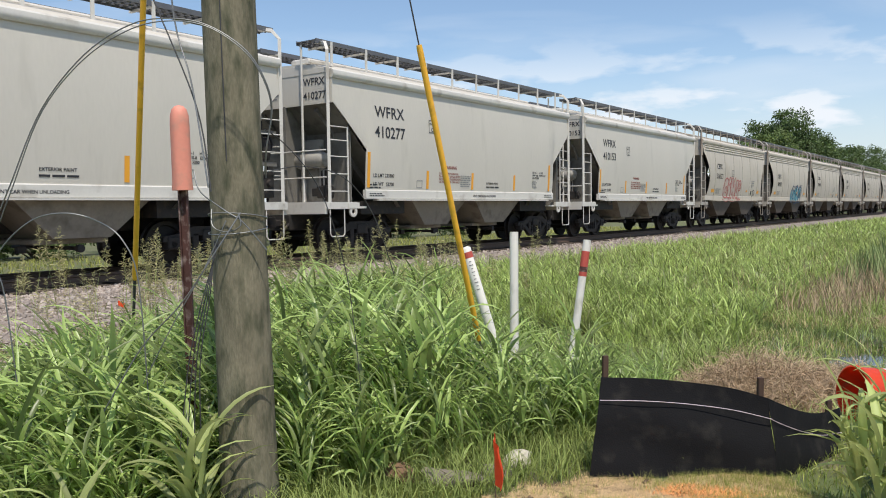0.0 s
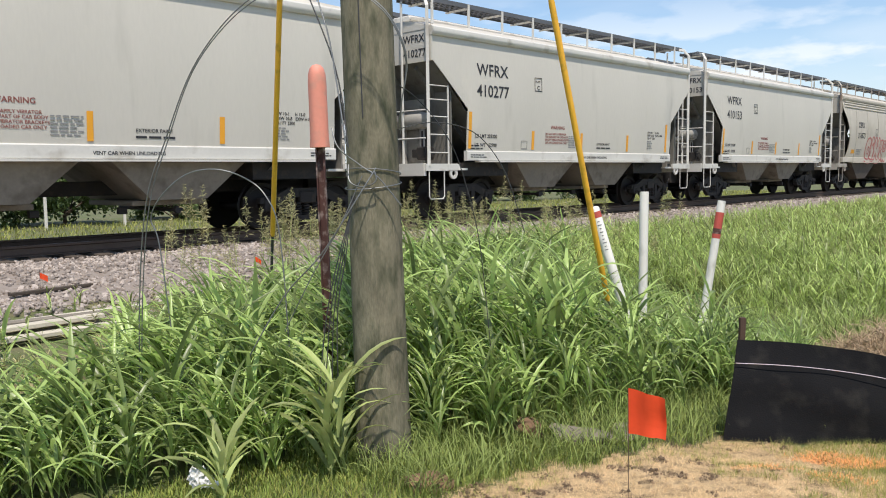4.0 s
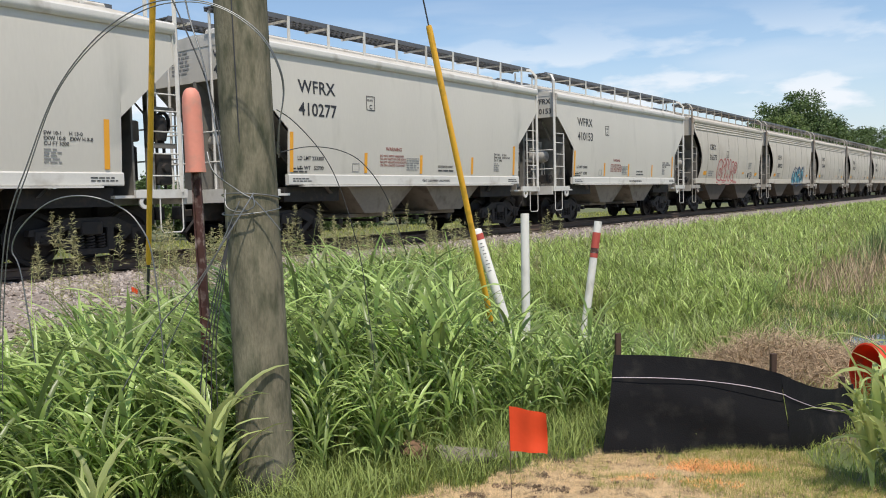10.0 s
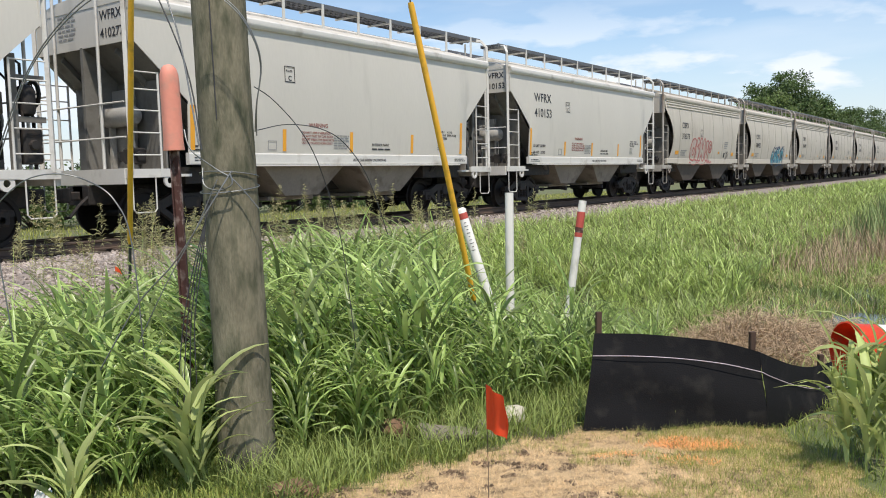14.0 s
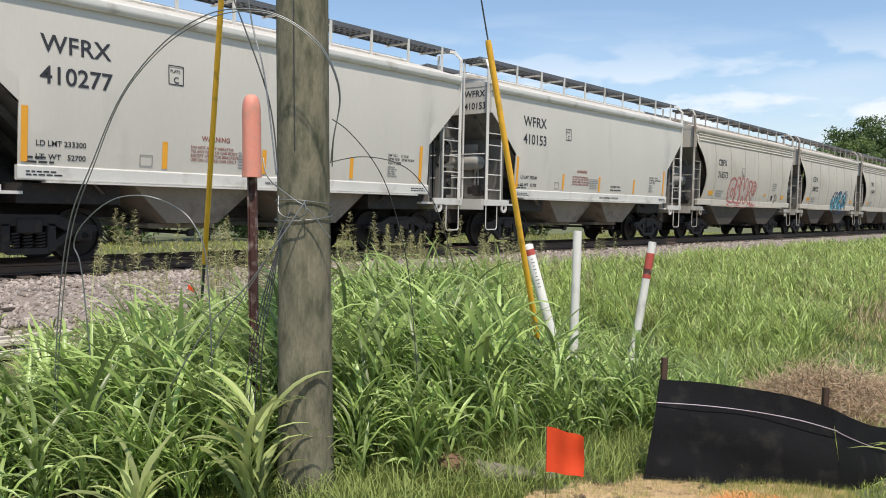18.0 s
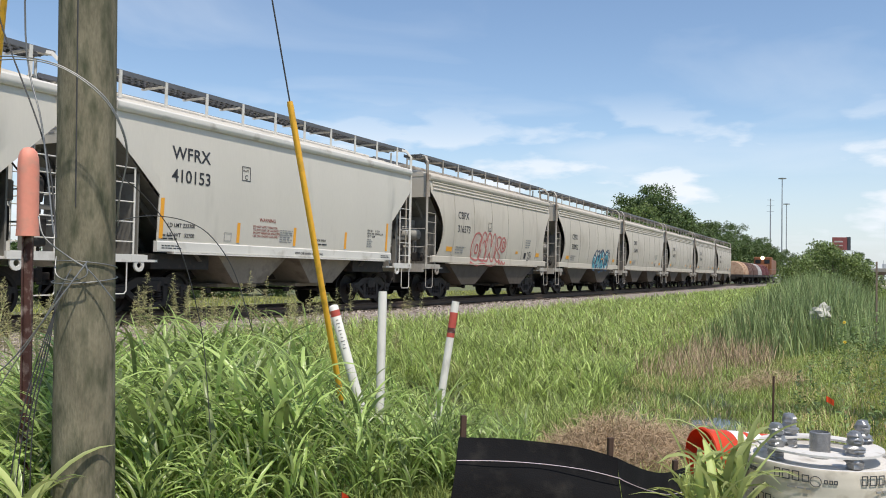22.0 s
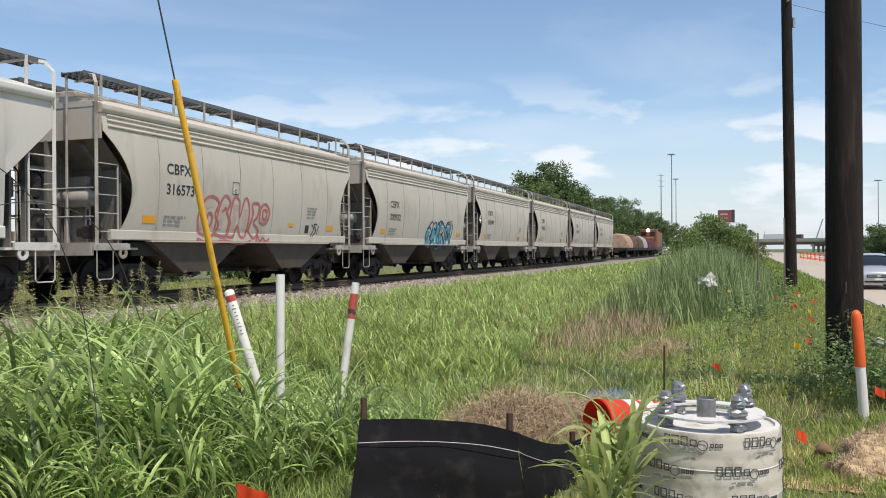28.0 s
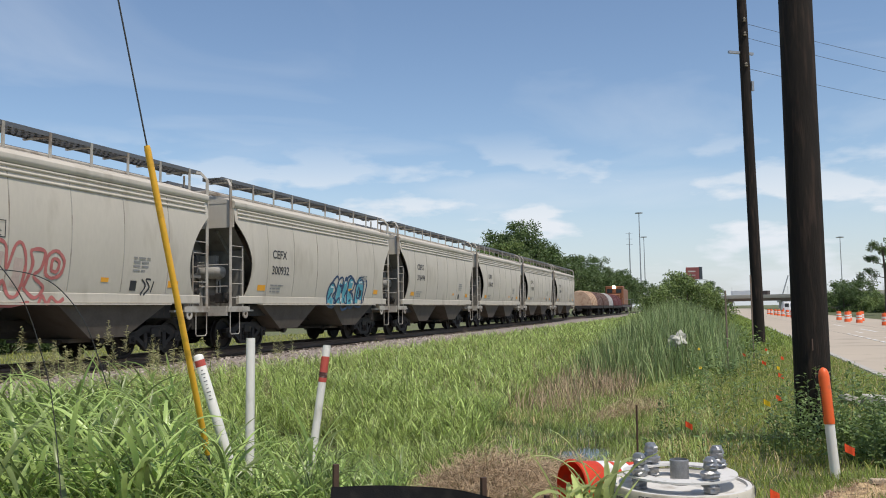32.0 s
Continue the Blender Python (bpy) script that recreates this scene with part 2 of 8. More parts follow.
# ---- mesh building ----
class Geo:
    """Collects corners and faces for one mesh."""

    def __init__(self):
        self.v, self.f = [], []

    def add(self, verts, faces):
        k = len(self.v)
        self.v += [tuple(p) for p in verts]
        self.f += [tuple(k + i for i in q) for q in faces]
        return self

    def box(self, x0, x1, y0, y1, z0, z1, c=0.0):
        """A block with its long edges chamfered by c."""
        if c <= 0:
            p = [(x, y, z) for x in (x0, x1) for y in (y0, y1) for z in (z0, z1)]
            return self.add(p, [(0, 1, 3, 2), (4, 6, 7, 5), (0, 4, 5, 1), (2, 3, 7, 6), (0, 2, 6, 4), (1, 5, 7, 3)])
        sx, sy, sz = x1 - x0, y1 - y0, z1 - z0
        axis = max(range(3), key=lambda k: (sx, sy, sz)[k])
        lo, hi = ((x0, x1), (y0, y1), (z0, z1))[axis]
        (a0, a1), (b0, b1) = [r for k, r in enumerate(((x0, x1), (y0, y1), (z0, z1))) if k != axis]

        def loop(w, e):
            pts = [(a0 + c + e, b0 + e), (a1 - c - e, b0 + e), (a1 - e, b0 + c + e), (a1 - e, b1 - c - e), (a1 - c - e, b1 - e), (a0 + c + e, b1 - e), (a0 + e, b1 - c - e), (a0 + e, b0 + c + e)]
            out = []
            for a, b in pts:
                q = [a, b]
                q.insert(axis, w)
                out.append(tuple(q))
            return out

        rings = [loop(lo, c * 0.6), loop(lo + c * 0.6, 0), loop(hi - c * 0.6, 0), loop(hi, c * 0.6)]
        return self.loft(rings)

    def loft(self, rings, caps=True, closed=True):
        k, n = len(self.v), len(rings[0])
        for r in rings:
            self.v += [tuple(p) for p in r]
        for i in range(len(rings) - 1):
            for j in range(n if closed else n - 1):
                a, b = k + i * n + j, k + i * n + (j + 1) % n
                self.f.append((a, b, b + n, a + n))
        if caps and closed:
            self.f.append(tuple(k + j for j in reversed(range(n))))
            self.f.append(tuple(k + (len(rings) - 1) * n + j for j in range(n)))
        return self

    def tube(self, pts, r, n=8, caps=True):
        """A round bar along points; r is a number or one for each point."""
        pts = [Vector(p) for p in pts]
        rr = [r] * len(pts) if isinstance(r, (int, float)) else r
        rings, side = [], None
        for i, p in enumerate(pts):
            t = (pts[min(i + 1, len(pts) - 1)] - pts[max(i - 1, 0)]).normalized()
            if side is None:
                side = t.cross(Vector((0, 0, 1)) if abs(t.z) < 0.9 else Vector((1, 0, 0))).normalized()
            side = (side - t * side.dot(t)).normalized()
            up = t.cross(side)
            rings.append([p + (side * math.cos(2 * math.pi * j / n) + up * math.sin(2 * math.pi * j / n)) * rr[i] for j in range(n)])
        return self.loft(rings, caps)

    def lathe(self, prof, n=24, o=(0, 0, 0), axis="z", caps=True):
        """Turns a profile of (radius, height) about an axis through o."""
        rings = []
        for r, h in prof:
            ring = []
            for j in range(n):
                a = 2 * math.pi * j / n
                c, s = r * math.cos(a), r * math.sin(a)
                q = {"z": (c, s, h), "y": (s, h, c), "x": (h, c, s)}[axis]
                ring.append((q[0] + o[0], q[1] + o[1], q[2] + o[2]))
            rings.append(ring)
        return self.loft(rings, caps)

    def plate(self, outline, y0, y1):
        """A flat plate with an outline in x and z, from y0 to y1."""
        n, k = len(outline), len(self.v)
        self.v += [(x, y0, z) for x, z in outline] + [(x, y1, z) for x, z in outline]
        self.f.append(tuple(range(k, k + n)))
        self.f.append(tuple(range(k + 2 * n - 1, k + n - 1, -1)))
        self.f += [(k + j, k + n + j, k + n + (j + 1) % n, k + (j + 1) % n) for j in range(n)]
        return self

    def mesh(self, name, material, smooth=None):
        me = bpy.data.meshes.new(name)
        me.from_pydata(self.v, [], self.f)
        me.validate()
        bm = bmesh.new()
        bm.from_mesh(me)
        bmesh.ops.recalc_face_normals(bm, faces=bm.faces)
        if smooth is not None:
            for e in bm.edges:
                e.smooth = len(e.link_faces) == 2 and e.calc_face_angle(3.2) < radians(smooth)
            for q in bm.faces:
                q.smooth = True
        bm.to_mesh(me)
        bm.free()
        me.materials.append(M[material])
        return me


def part(name, geo, material, parent=None, label="", smooth=None, m=None):
    ob = new(name, geo if isinstance(geo, bpy.types.Mesh) else geo.mesh(name, material, smooth))
    if parent:
        ob.parent = parent
    if m is not None:
        ob.matrix_basis = m
    return tagged(ob, label)


def thing(name, label, category, m=None, group="", kind=""):
    ob = new(name)
    ob.empty_display_size = 0.2
    if m is not None:
        ob.matrix_basis = m
    return tagged(ob, label, category, group, kind)


def stuff(name, verts, faces, material, label, category, smooth=True, parent=None):
    """One large mesh from arrays."""
    me = bpy.data.meshes.new(name)
    me.from_pydata(verts, [], faces)
    if smooth:
        me.polygons.foreach_set("use_smooth", np.ones(len(me.polygons), bool))
    me.materials.append(M[material])
    ob = new(name, me)
    if parent:
        ob.parent = parent
        return tagged(ob, label, kind="stuff")
    return tagged(ob, label, category, kind="stuff")


def lettering(text, size, material, spread=1.0):
    """Flat letters in the x-z plane, facing -y, from the lower left."""
    cu = bpy.data.curves.new("letters", "FONT")
    cu.body, cu.size, cu.extrude, cu.resolution_u = text, size, 0.001, 3
    cu.space_character = spread
    cu.offset = size * 0.012
    tmp = bpy.data.objects.new("letters", cu)
    me = bpy.data.meshes.new_from_object(tmp)
    bpy.data.objects.remove(tmp)
    me.transform(Matrix.Rotation(radians(90), 4, "X"))
    me.materials.clear()
    me.materials.append(M[material])
    return me


def smoothstep(a, b, x):
    t = min(1.0, max(0.0, (x - a) / (b - a)))
    return t * t * (3 - 2 * t)


# ---- ground ----
NEAR = [(-40, 0.0), (-16.4, 0.0), (-16.2, -0.2), (-3.5, -0.2), (-3.4, 0.02), (-1, 0.03), (1.6, 0.06), (2.4, 0.0), (3.6, -0.08), (6, -0.12), (10.4, 0.0), (11.9, 0.27), (17.0, 0.27), (18.6, 0.02), (40, 0.0), (900, 0.0)]
FAR = [(-40, 0.0), (-16.4, 0.0), (-16.2, -0.2), (-3.5, -0.2), (-3.4, 0.02), (-1.4, -0.02), (0.4, -0.3), (1.8, -0.55), (4.2, -0.58), (6, -0.28), (10.4, 0.0), (11.9, 0.27), (17.0, 0.27), (18.6, 0.02), (40, 0.0), (900, 0.0)]


def ground_z(s, w):
    a = float(np.interp(w, *zip(*NEAR)))
    b = float(np.interp(w, *zip(*FAR)))
    k = smoothstep(4.8, 8.5, s)
    z = a * (1 - k) + b * k
    if w > -3.3:
        k2 = 1 if w < 10 else 0.3
        x, y = AX.x * s + AY.x * w, AX.y * s + AY.y * w
        if 3.8 < y < 6.0 and 0.2 < x < 2.9:
            z -= 0.085 * smoothstep(3.9, 4.6, y) * (1 - smoothstep(5.2, 6.0, y)) * smoothstep(0.3, 0.9, x) * (1 - smoothstep(2.2, 2.8, x))
        z += k2 * 0.05 * noise.noise(Vector((s * 0.7, w * 0.7, 0))) + k2 * 0.02 * noise.noise(Vector((s * 2.7, w * 2.7, 5)))
    return z


def steps(stops):
    out = []
    for a, b, d in stops:
        n = max(1, round((b - a) / d))
        out += [a + (b - a) * i / n for i in range(n)]
    return out + [stops[-1][1]]


S_LINES = steps([(-900, -100, 200), (-100, -20, 20), (-20, -4, 2), (-4, 0, 0.5), (0, 14, 0.16), (14, 40, 0.8), (40, 120, 5), (120, 400, 40), (400, 2400, 400)])
W_LINES = steps([(-900, -100, 200), (-100, -16.4, 14), (-16.4, -16.2, 0.2), (-16.2, -3.5, 3), (-3.5, -3.4, 0.1), (-3.4, 7, 0.16), (7, 19, 0.4), (19, 40, 4), (40, 100, 12), (100, 1500, 280)])
gv = [at(s, w, ground_z(s, w)) for s in S_LINES for w in W_LINES]
nw = len(W_LINES)
gf = [(i * nw + j, (i + 1) * nw + j, (i + 1) * nw + j + 1, i * nw + j + 1) for i in range(len(S_LINES) - 1) for j in range(nw - 1)]
gme = bpy.data.meshes.new("ground")
gme.from_pydata(gv, [], gf)
gme.polygons.foreach_set("use_smooth", np.ones(len(gme.polygons), bool))
gme.materials.append(M["soil"])
ground = tagged(new("ground", gme), "brown soil with patchy grass falling to a wet ditch", "ground", kind="structure")


# ---- the train ----
CHORD = 4.26
SILL = 1.30


def bulge(z, round_side):
    """Half the body's width at a height."""
    k = (z - SILL) / (CHORD - SILL)
    return 1.50 + (0.16 if round_side else 0.07) * math.sin(math.pi * min(1, max(0, k))) ** 0.8


def end_cut(x):
    x = abs(x)
    return SILL if x <= 4.70 else 2.42 + (x - 4.70) / (5.84 - 4.70) * 1.12


def round_cut(z):
    """Half the side's length at a height, where its ends are scooped out."""
    return 5.84 - (0.85 * math.sin(math.pi * (3.62 - z) / 2.75) ** 0.8 if 0.9 < z < 3.62 else 0.0)


def side_sheet(sign, round_side):
    g = Geo()
    if round_side:
        zs = [SILL + (CHORD - SILL) * k / 20 for k in range(21)]
        for lay in (0.0, 0.02):
            g.loft([[(u / 16 * round_cut(z), sign * (bulge(z, True) - lay), z) for z in zs] for u in range(-16, 17)], caps=False, closed=False)
        return g
    xs = [-5.84, -5.4, -5.0, -4.705, -4.70] + [-4.7 + 9.4 * i / 16 for i in range(1, 16)] + [4.70, 4.705, 5.0, 5.4, 5.84]
    rows = 12
    for lay in (0.0, 0.02):
        ring = []
        for x in xs:
            zb = end_cut(x)
            ring.append([(x, sign * (bulge(zb + (CHORD - zb) * k / rows, round_side) - lay), zb + (CHORD - zb) * k / rows) for k in range(rows + 1)])
        g.loft(ring, caps=False, closed=False)
    return g


def roof(round_side):
    g = Geo()
    prof = [(-1.56, 4.24), (-1.5, 4.32), (-1.3, 4.42), (-0.9, 4.54), (-0.4, 4.62), (0, 4.63), (0.4, 4.62), (0.9, 4.54), (1.3, 4.42), (1.5, 4.32), (1.56, 4.24)]
    rings = []
    for x, k in ((-5.86, 0.55), (-5.7, 0.72), (-5.3, 0.93), (-4.8, 1), (4.8, 1), (5.3, 0.93), (5.7, 0.72), (5.86, 0.55)):
        rings.append([(x, y, 4.24 + (z - 4.24) * k) for y, z in prof])
    return g.loft(rings)


def top_chord(sign):
    g = Geo()
    prof = [(1.49, 4.10), (1.56, 4.10), (1.60, 4.14), (1.61, 4.20), (1.60, 4.27), (1.55, 4.31), (1.49, 4.31)]
    return g.loft([[(x, sign * y, z) for y, z in prof] for x in (-5.86, 5.86)])


def side_sill(sign, half=4.72):
    g = Geo()
    prof = [(1.44, 1.22), (1.535, 1.22), (1.545, 1.24), (1.545, 1.43), (1.53, 1.45), (1.44, 1.45)]
    g.loft([[(x, sign * y, z) for y, z in prof] for x in (-half, half)])
    prof = [(1.40, 1.185), (1.60, 1.185), (1.60, 1.215), (1.40, 1.215)]
    return g.loft([[(x, sign * y, z) for y, z in prof] for x in (-4.3, 4.3)])


def slope_sheet(e):
    """The slanting floor of the body at one end, and the end panel over it."""
    g = Geo()
    rings = [[(e * 5.80, y, 3.56) for y in (-1.5, 1.5)], [(e * 3.3, y, 1.06) for y in (-1.42, 1.42)]]
    g.add(rings[0] + rings[1], [(0, 1, 3, 2)])
    g.add([(x - e * 0.03, y, z - 0.03) for x, y, z in rings[0] + rings[1]], [(2, 3, 1, 0)])
    return g


def slope_rib(e, y):
    g = Geo()
    if y is not None:
        g.add([(e * 5.7, y - 0.03, 3.44), (e * 5.7, y + 0.03, 3.44), (e * 3.5, y + 0.03, 1.24), (e * 3.5, y - 0.03, 1.24), (e * 5.74, y - 0.03, 3.34), (e * 5.74, y + 0.03, 3.34), (e * 3.6, y + 0.03, 1.12), (e * 3.6, y - 0.03, 1.12)],
              [(0, 1, 2, 3), (4, 5, 6, 7), (0, 3, 7, 4), (1, 2, 6, 5), (0, 1, 5, 4), (2, 3, 7, 6)])
    return g


def end_panel(e):
    return Geo().loft([[(e * 5.82, y, z) for y, z in ((-1.55, 3.5), (-1.55, 4.3), (-0.9, 4.46), (0, 4.52), (0.9, 4.46), (1.55, 4.3), (1.55, 3.5))],
                       [(e * 5.85, y, z) for y, z in ((-1.55, 3.5), (-1.55, 4.3), (-0.9, 4.46), (0, 4.52), (0.9, 4.46), (1.55, 4.3), (1.55, 3.5))]])


def lift(z):
    """How far the lower body stands above its first drawing, at a height."""
    return 0.12 * min(1.0, max(0.0, (4.1 - z) / 1.9))


def sgn(x):
    return 1 if x > 0 else -1


def hopper_bay(x, top=1.40, low=1.2, inner=1.75, outer=2.0, half=0.58, bottom=0.44):
    """A funnel under the body with its sliding outlet gate."""
    g = Geo()
    g.loft([[(x - sgn(x) * inner, -top, 1.24), (x + sgn(x) * outer, -top, 1.24), (x + sgn(x) * outer, top, 1.24), (x - sgn(x) * inner, top, 1.24)],
            [(x - sgn(x) * half, -low, bottom), (x + sgn(x) * half, -low, bottom), (x + sgn(x) * half, low, bottom), (x - sgn(x) * half, low, bottom)]])
    g.box(x - 0.7, x + 0.7, -0.9, 0.9, bottom - 0.1, bottom - 0.01, 0.015)
    return g


def gate_gear(x):
    g = Geo()
    g.tube([(x, -1.15, 0.36), (x, 1.15, 0.36)], 0.035)
    g.lathe([(0.07, -1.2), (0.07, -1.1)], 10, (x, 0, 0.36), "y")
    g.box(x - 0.85, x - 0.7, -0.7, -0.6, 0.3, 0.42, 0.01)
    g.box(x + 0.7, x + 0.85, -0.7, -0.6, 0.3, 0.42, 0.01)
    return g


def wheelset_geo():
    g = Geo()
    for e in (-1, 1):
        g.lathe([(0.10, e * 0.66), (0.36, e * 0.69), (0.38, e * 0.68), (0.485, e * 0.68), (0.49, e * 0.705), (0.46, e * 0.72), (0.455, e * 0.82), (0.38, e * 0.82), (0.36, e * 0.78), (0.16, e * 0.80), (0.13, e * 0.84)], 28, (0, 0, 0), "y")
        g.lathe([(0.085, e * 0.84), (0.10, e * 0.98), (0.10, e * 1.08), (0.06, e * 1.10)], 12, (0, 0, 0), "y")
        for k in range(3):
            a = k * 2.1
            g.lathe([(0.016, e * 1.09), (0.016, e * 1.12)], 6, (0.055 * math.cos(a), 0, 0.055 * math.sin(a)), "y")
    g.lathe([(0.085, -0.8), (0.085, 0.8)], 12, (0, 0, 0), "y")
    return g


def side_frame_geo(e):
    g = Geo()
    top = [(-1.12, 0.52), (-1.1, 0.62), (-0.75, 0.66), (-0.45, 0.80), (0.45, 0.80), (0.75, 0.66), (1.1, 0.62), (1.12, 0.52), (0.72, 0.48), (0.42, 0.62), (-0.42, 0.62), (-0.72, 0.48)]
    g.plate(top, e * 0.93, e * 1.07)
    low = [(-0.80, 0.52), (-0.30, 0.16), (0.30, 0.16), (0.80, 0.52), (0.66, 0.56), (0.26, 0.26), (-0.26, 0.26), (-0.66, 0.56)]
    g.plate(low, e * 0.94, e * 1.06)
    for x in (-0.36, 0.36):
        g.box(x - 0.07, x + 0.07, min(e * 0.93, e * 1.07), max(e * 0.93, e * 1.07), 0.2, 0.66, 0.015)
    for x in (-0.89, 0.89):
        g.box(x - 0.13, x + 0.13, min(e * 0.9, e * 1.1), max(e * 0.9, e * 1.1), 0.36, 0.62, 0.03)
    return g


def springs_geo(e):
    g = Geo()
    for x in (-0.2, 0.0, 0.2):
        pts = [(x + 0.065 * math.cos(a), e * 1.0 + 0.065 * math.sin(a), 0.25 + 0.26 * a / (10 * math.pi)) for a in [k * 0.7 for k in range(45)]]
        g.tube(pts, 0.018, 5)
    return g


def ladder(stiles, rungs, r=0.022):
    """A ladder of two stiles, each given by its points, with rungs between them at the given heights."""
    g = Geo()
    for q in stiles:
        g.tube(q, r, 6)
    a, b = Vector(stiles[0][0]), Vector(stiles[1][0])
    for z in rungs:
        g.tube([(a.x, a.y, z), (b.x, b.y, z)], 0.015, 6)
    return g


def running_board(y):
    g = Geo()
    for k in range(4):
        yy = y - 0.28 + k * 0.19
        g.box(-6.0, 6.0, yy - 0.012, yy + 0.012, 4.93, 4.985)
    n = 70
    for k in range(n):
        x = -5.98 + 11.96 * k / (n - 1)
        g.box(x - 0.045, x + 0.045, y - 0.28, y + 0.30, 4.955, 4.975)
    g.box(-6.0, 6.0, y - 0.315, y - 0.295, 4.90, 5.0)
    g.box(-6.0, 6.0, y + 0.30, y + 0.32, 4.90, 5.0)
    return g


def board_bracket(x, sign):
    g = Geo()
    g.box(x - 0.035, x + 0.035, min(sign * 1.22, sign * 1.245), max(sign * 1.22, sign * 1.245), 4.42, 4.99)
    g.box(x - 0.03, x + 0.03, min(sign * 0.5, sign * 1.24), max(sign * 0.5, sign * 1.24), 4.88, 4.92)
    return g


def bars(x, z, w, h, lines, seed):
    """Rows of short bars for writing too small to read."""
    r = random.Random(seed)
    g = Geo()
    pitch = h / lines
    for k in range(lines):
        x0 = x
        while x0 < x + w * (0.75 + 0.25 * r.random()):
            x1 = min(x + w, x0 + pitch * r.uniform(1.0, 2.6))
            zz = z + h - (k + 0.72) * pitch
            g.box(x0, x1, -0.002, 0.0, zz, zz + pitch * 0.44)
            x0 = x1 + pitch * 0.45
    return g


def rect_ring(x, z, w, h, t):
    g = Geo()
    g.box(x, x + w, -0.002, 0, z, z + t).box(x, x + w, -0.002, 0, z + h - t, z + h)
    return g.box(x, x + t, -0.002, 0, z + t, z + h - t).box(x + w - t, x + w, -0.002, 0, z + t, z + h - t)


def on_side(name, geo, material, car, x, z, round_side, label="", z_mid=None):
    """Sets flat writing on the side that faces the road."""
    zm = z if z_mid is None else z_mid
    lean = math.degrees(math.atan2(bulge(zm + 0.05, round_side) - bulge(zm - 0.05, round_side), 0.1))
    m = pose(x, -bulge(zm, round_side) - 0.006, zm + lift(zm), lean, 0, 0) @ pose(0, 0, z - zm)
    return part(name, geo, material, car, label, m=m)


WHEELS = []


def truck(car, x, first):
    """Two wheelsets in two cast frames, with a bolster and springs."""
    t = new("truck")
    t.parent = car
    t.matrix_basis = pose(x, 0, 0)
    tagged(t, "dark rusty cast steel truck")
    if first is None:
        for e in (-1, 1):
            part("side_frame", side_frame_geo(e), "underframe", t)
            part("spring_pack", springs_geo(e), "underframe", t, smooth=60)
        part("bolster", Geo().box(-0.2, 0.2, -1.1, 1.1, 0.5, 0.74, 0.03), "underframe", t)
        part("brake_beam", Geo().tube([(-0.42, -0.8, 0.36), (-0.42, 0.8, 0.36)], 0.04).tube([(0.42, -0.8, 0.36), (0.42, 0.8, 0.36)], 0.04), "underframe", t)
        for xx in (-0.89, 0.89):
            WHEELS.append(part("wheelset", wheelset_geo(), "wheel_steel", t, smooth=35, m=pose(xx, 0, 0.46)))
    else:
        for o in first.children:
            c = o.copy()
            scene.collection.objects.link(c)
            c.parent = t
            if o.name.startswith("wheelset"):
                WHEELS.append(c)
    return t


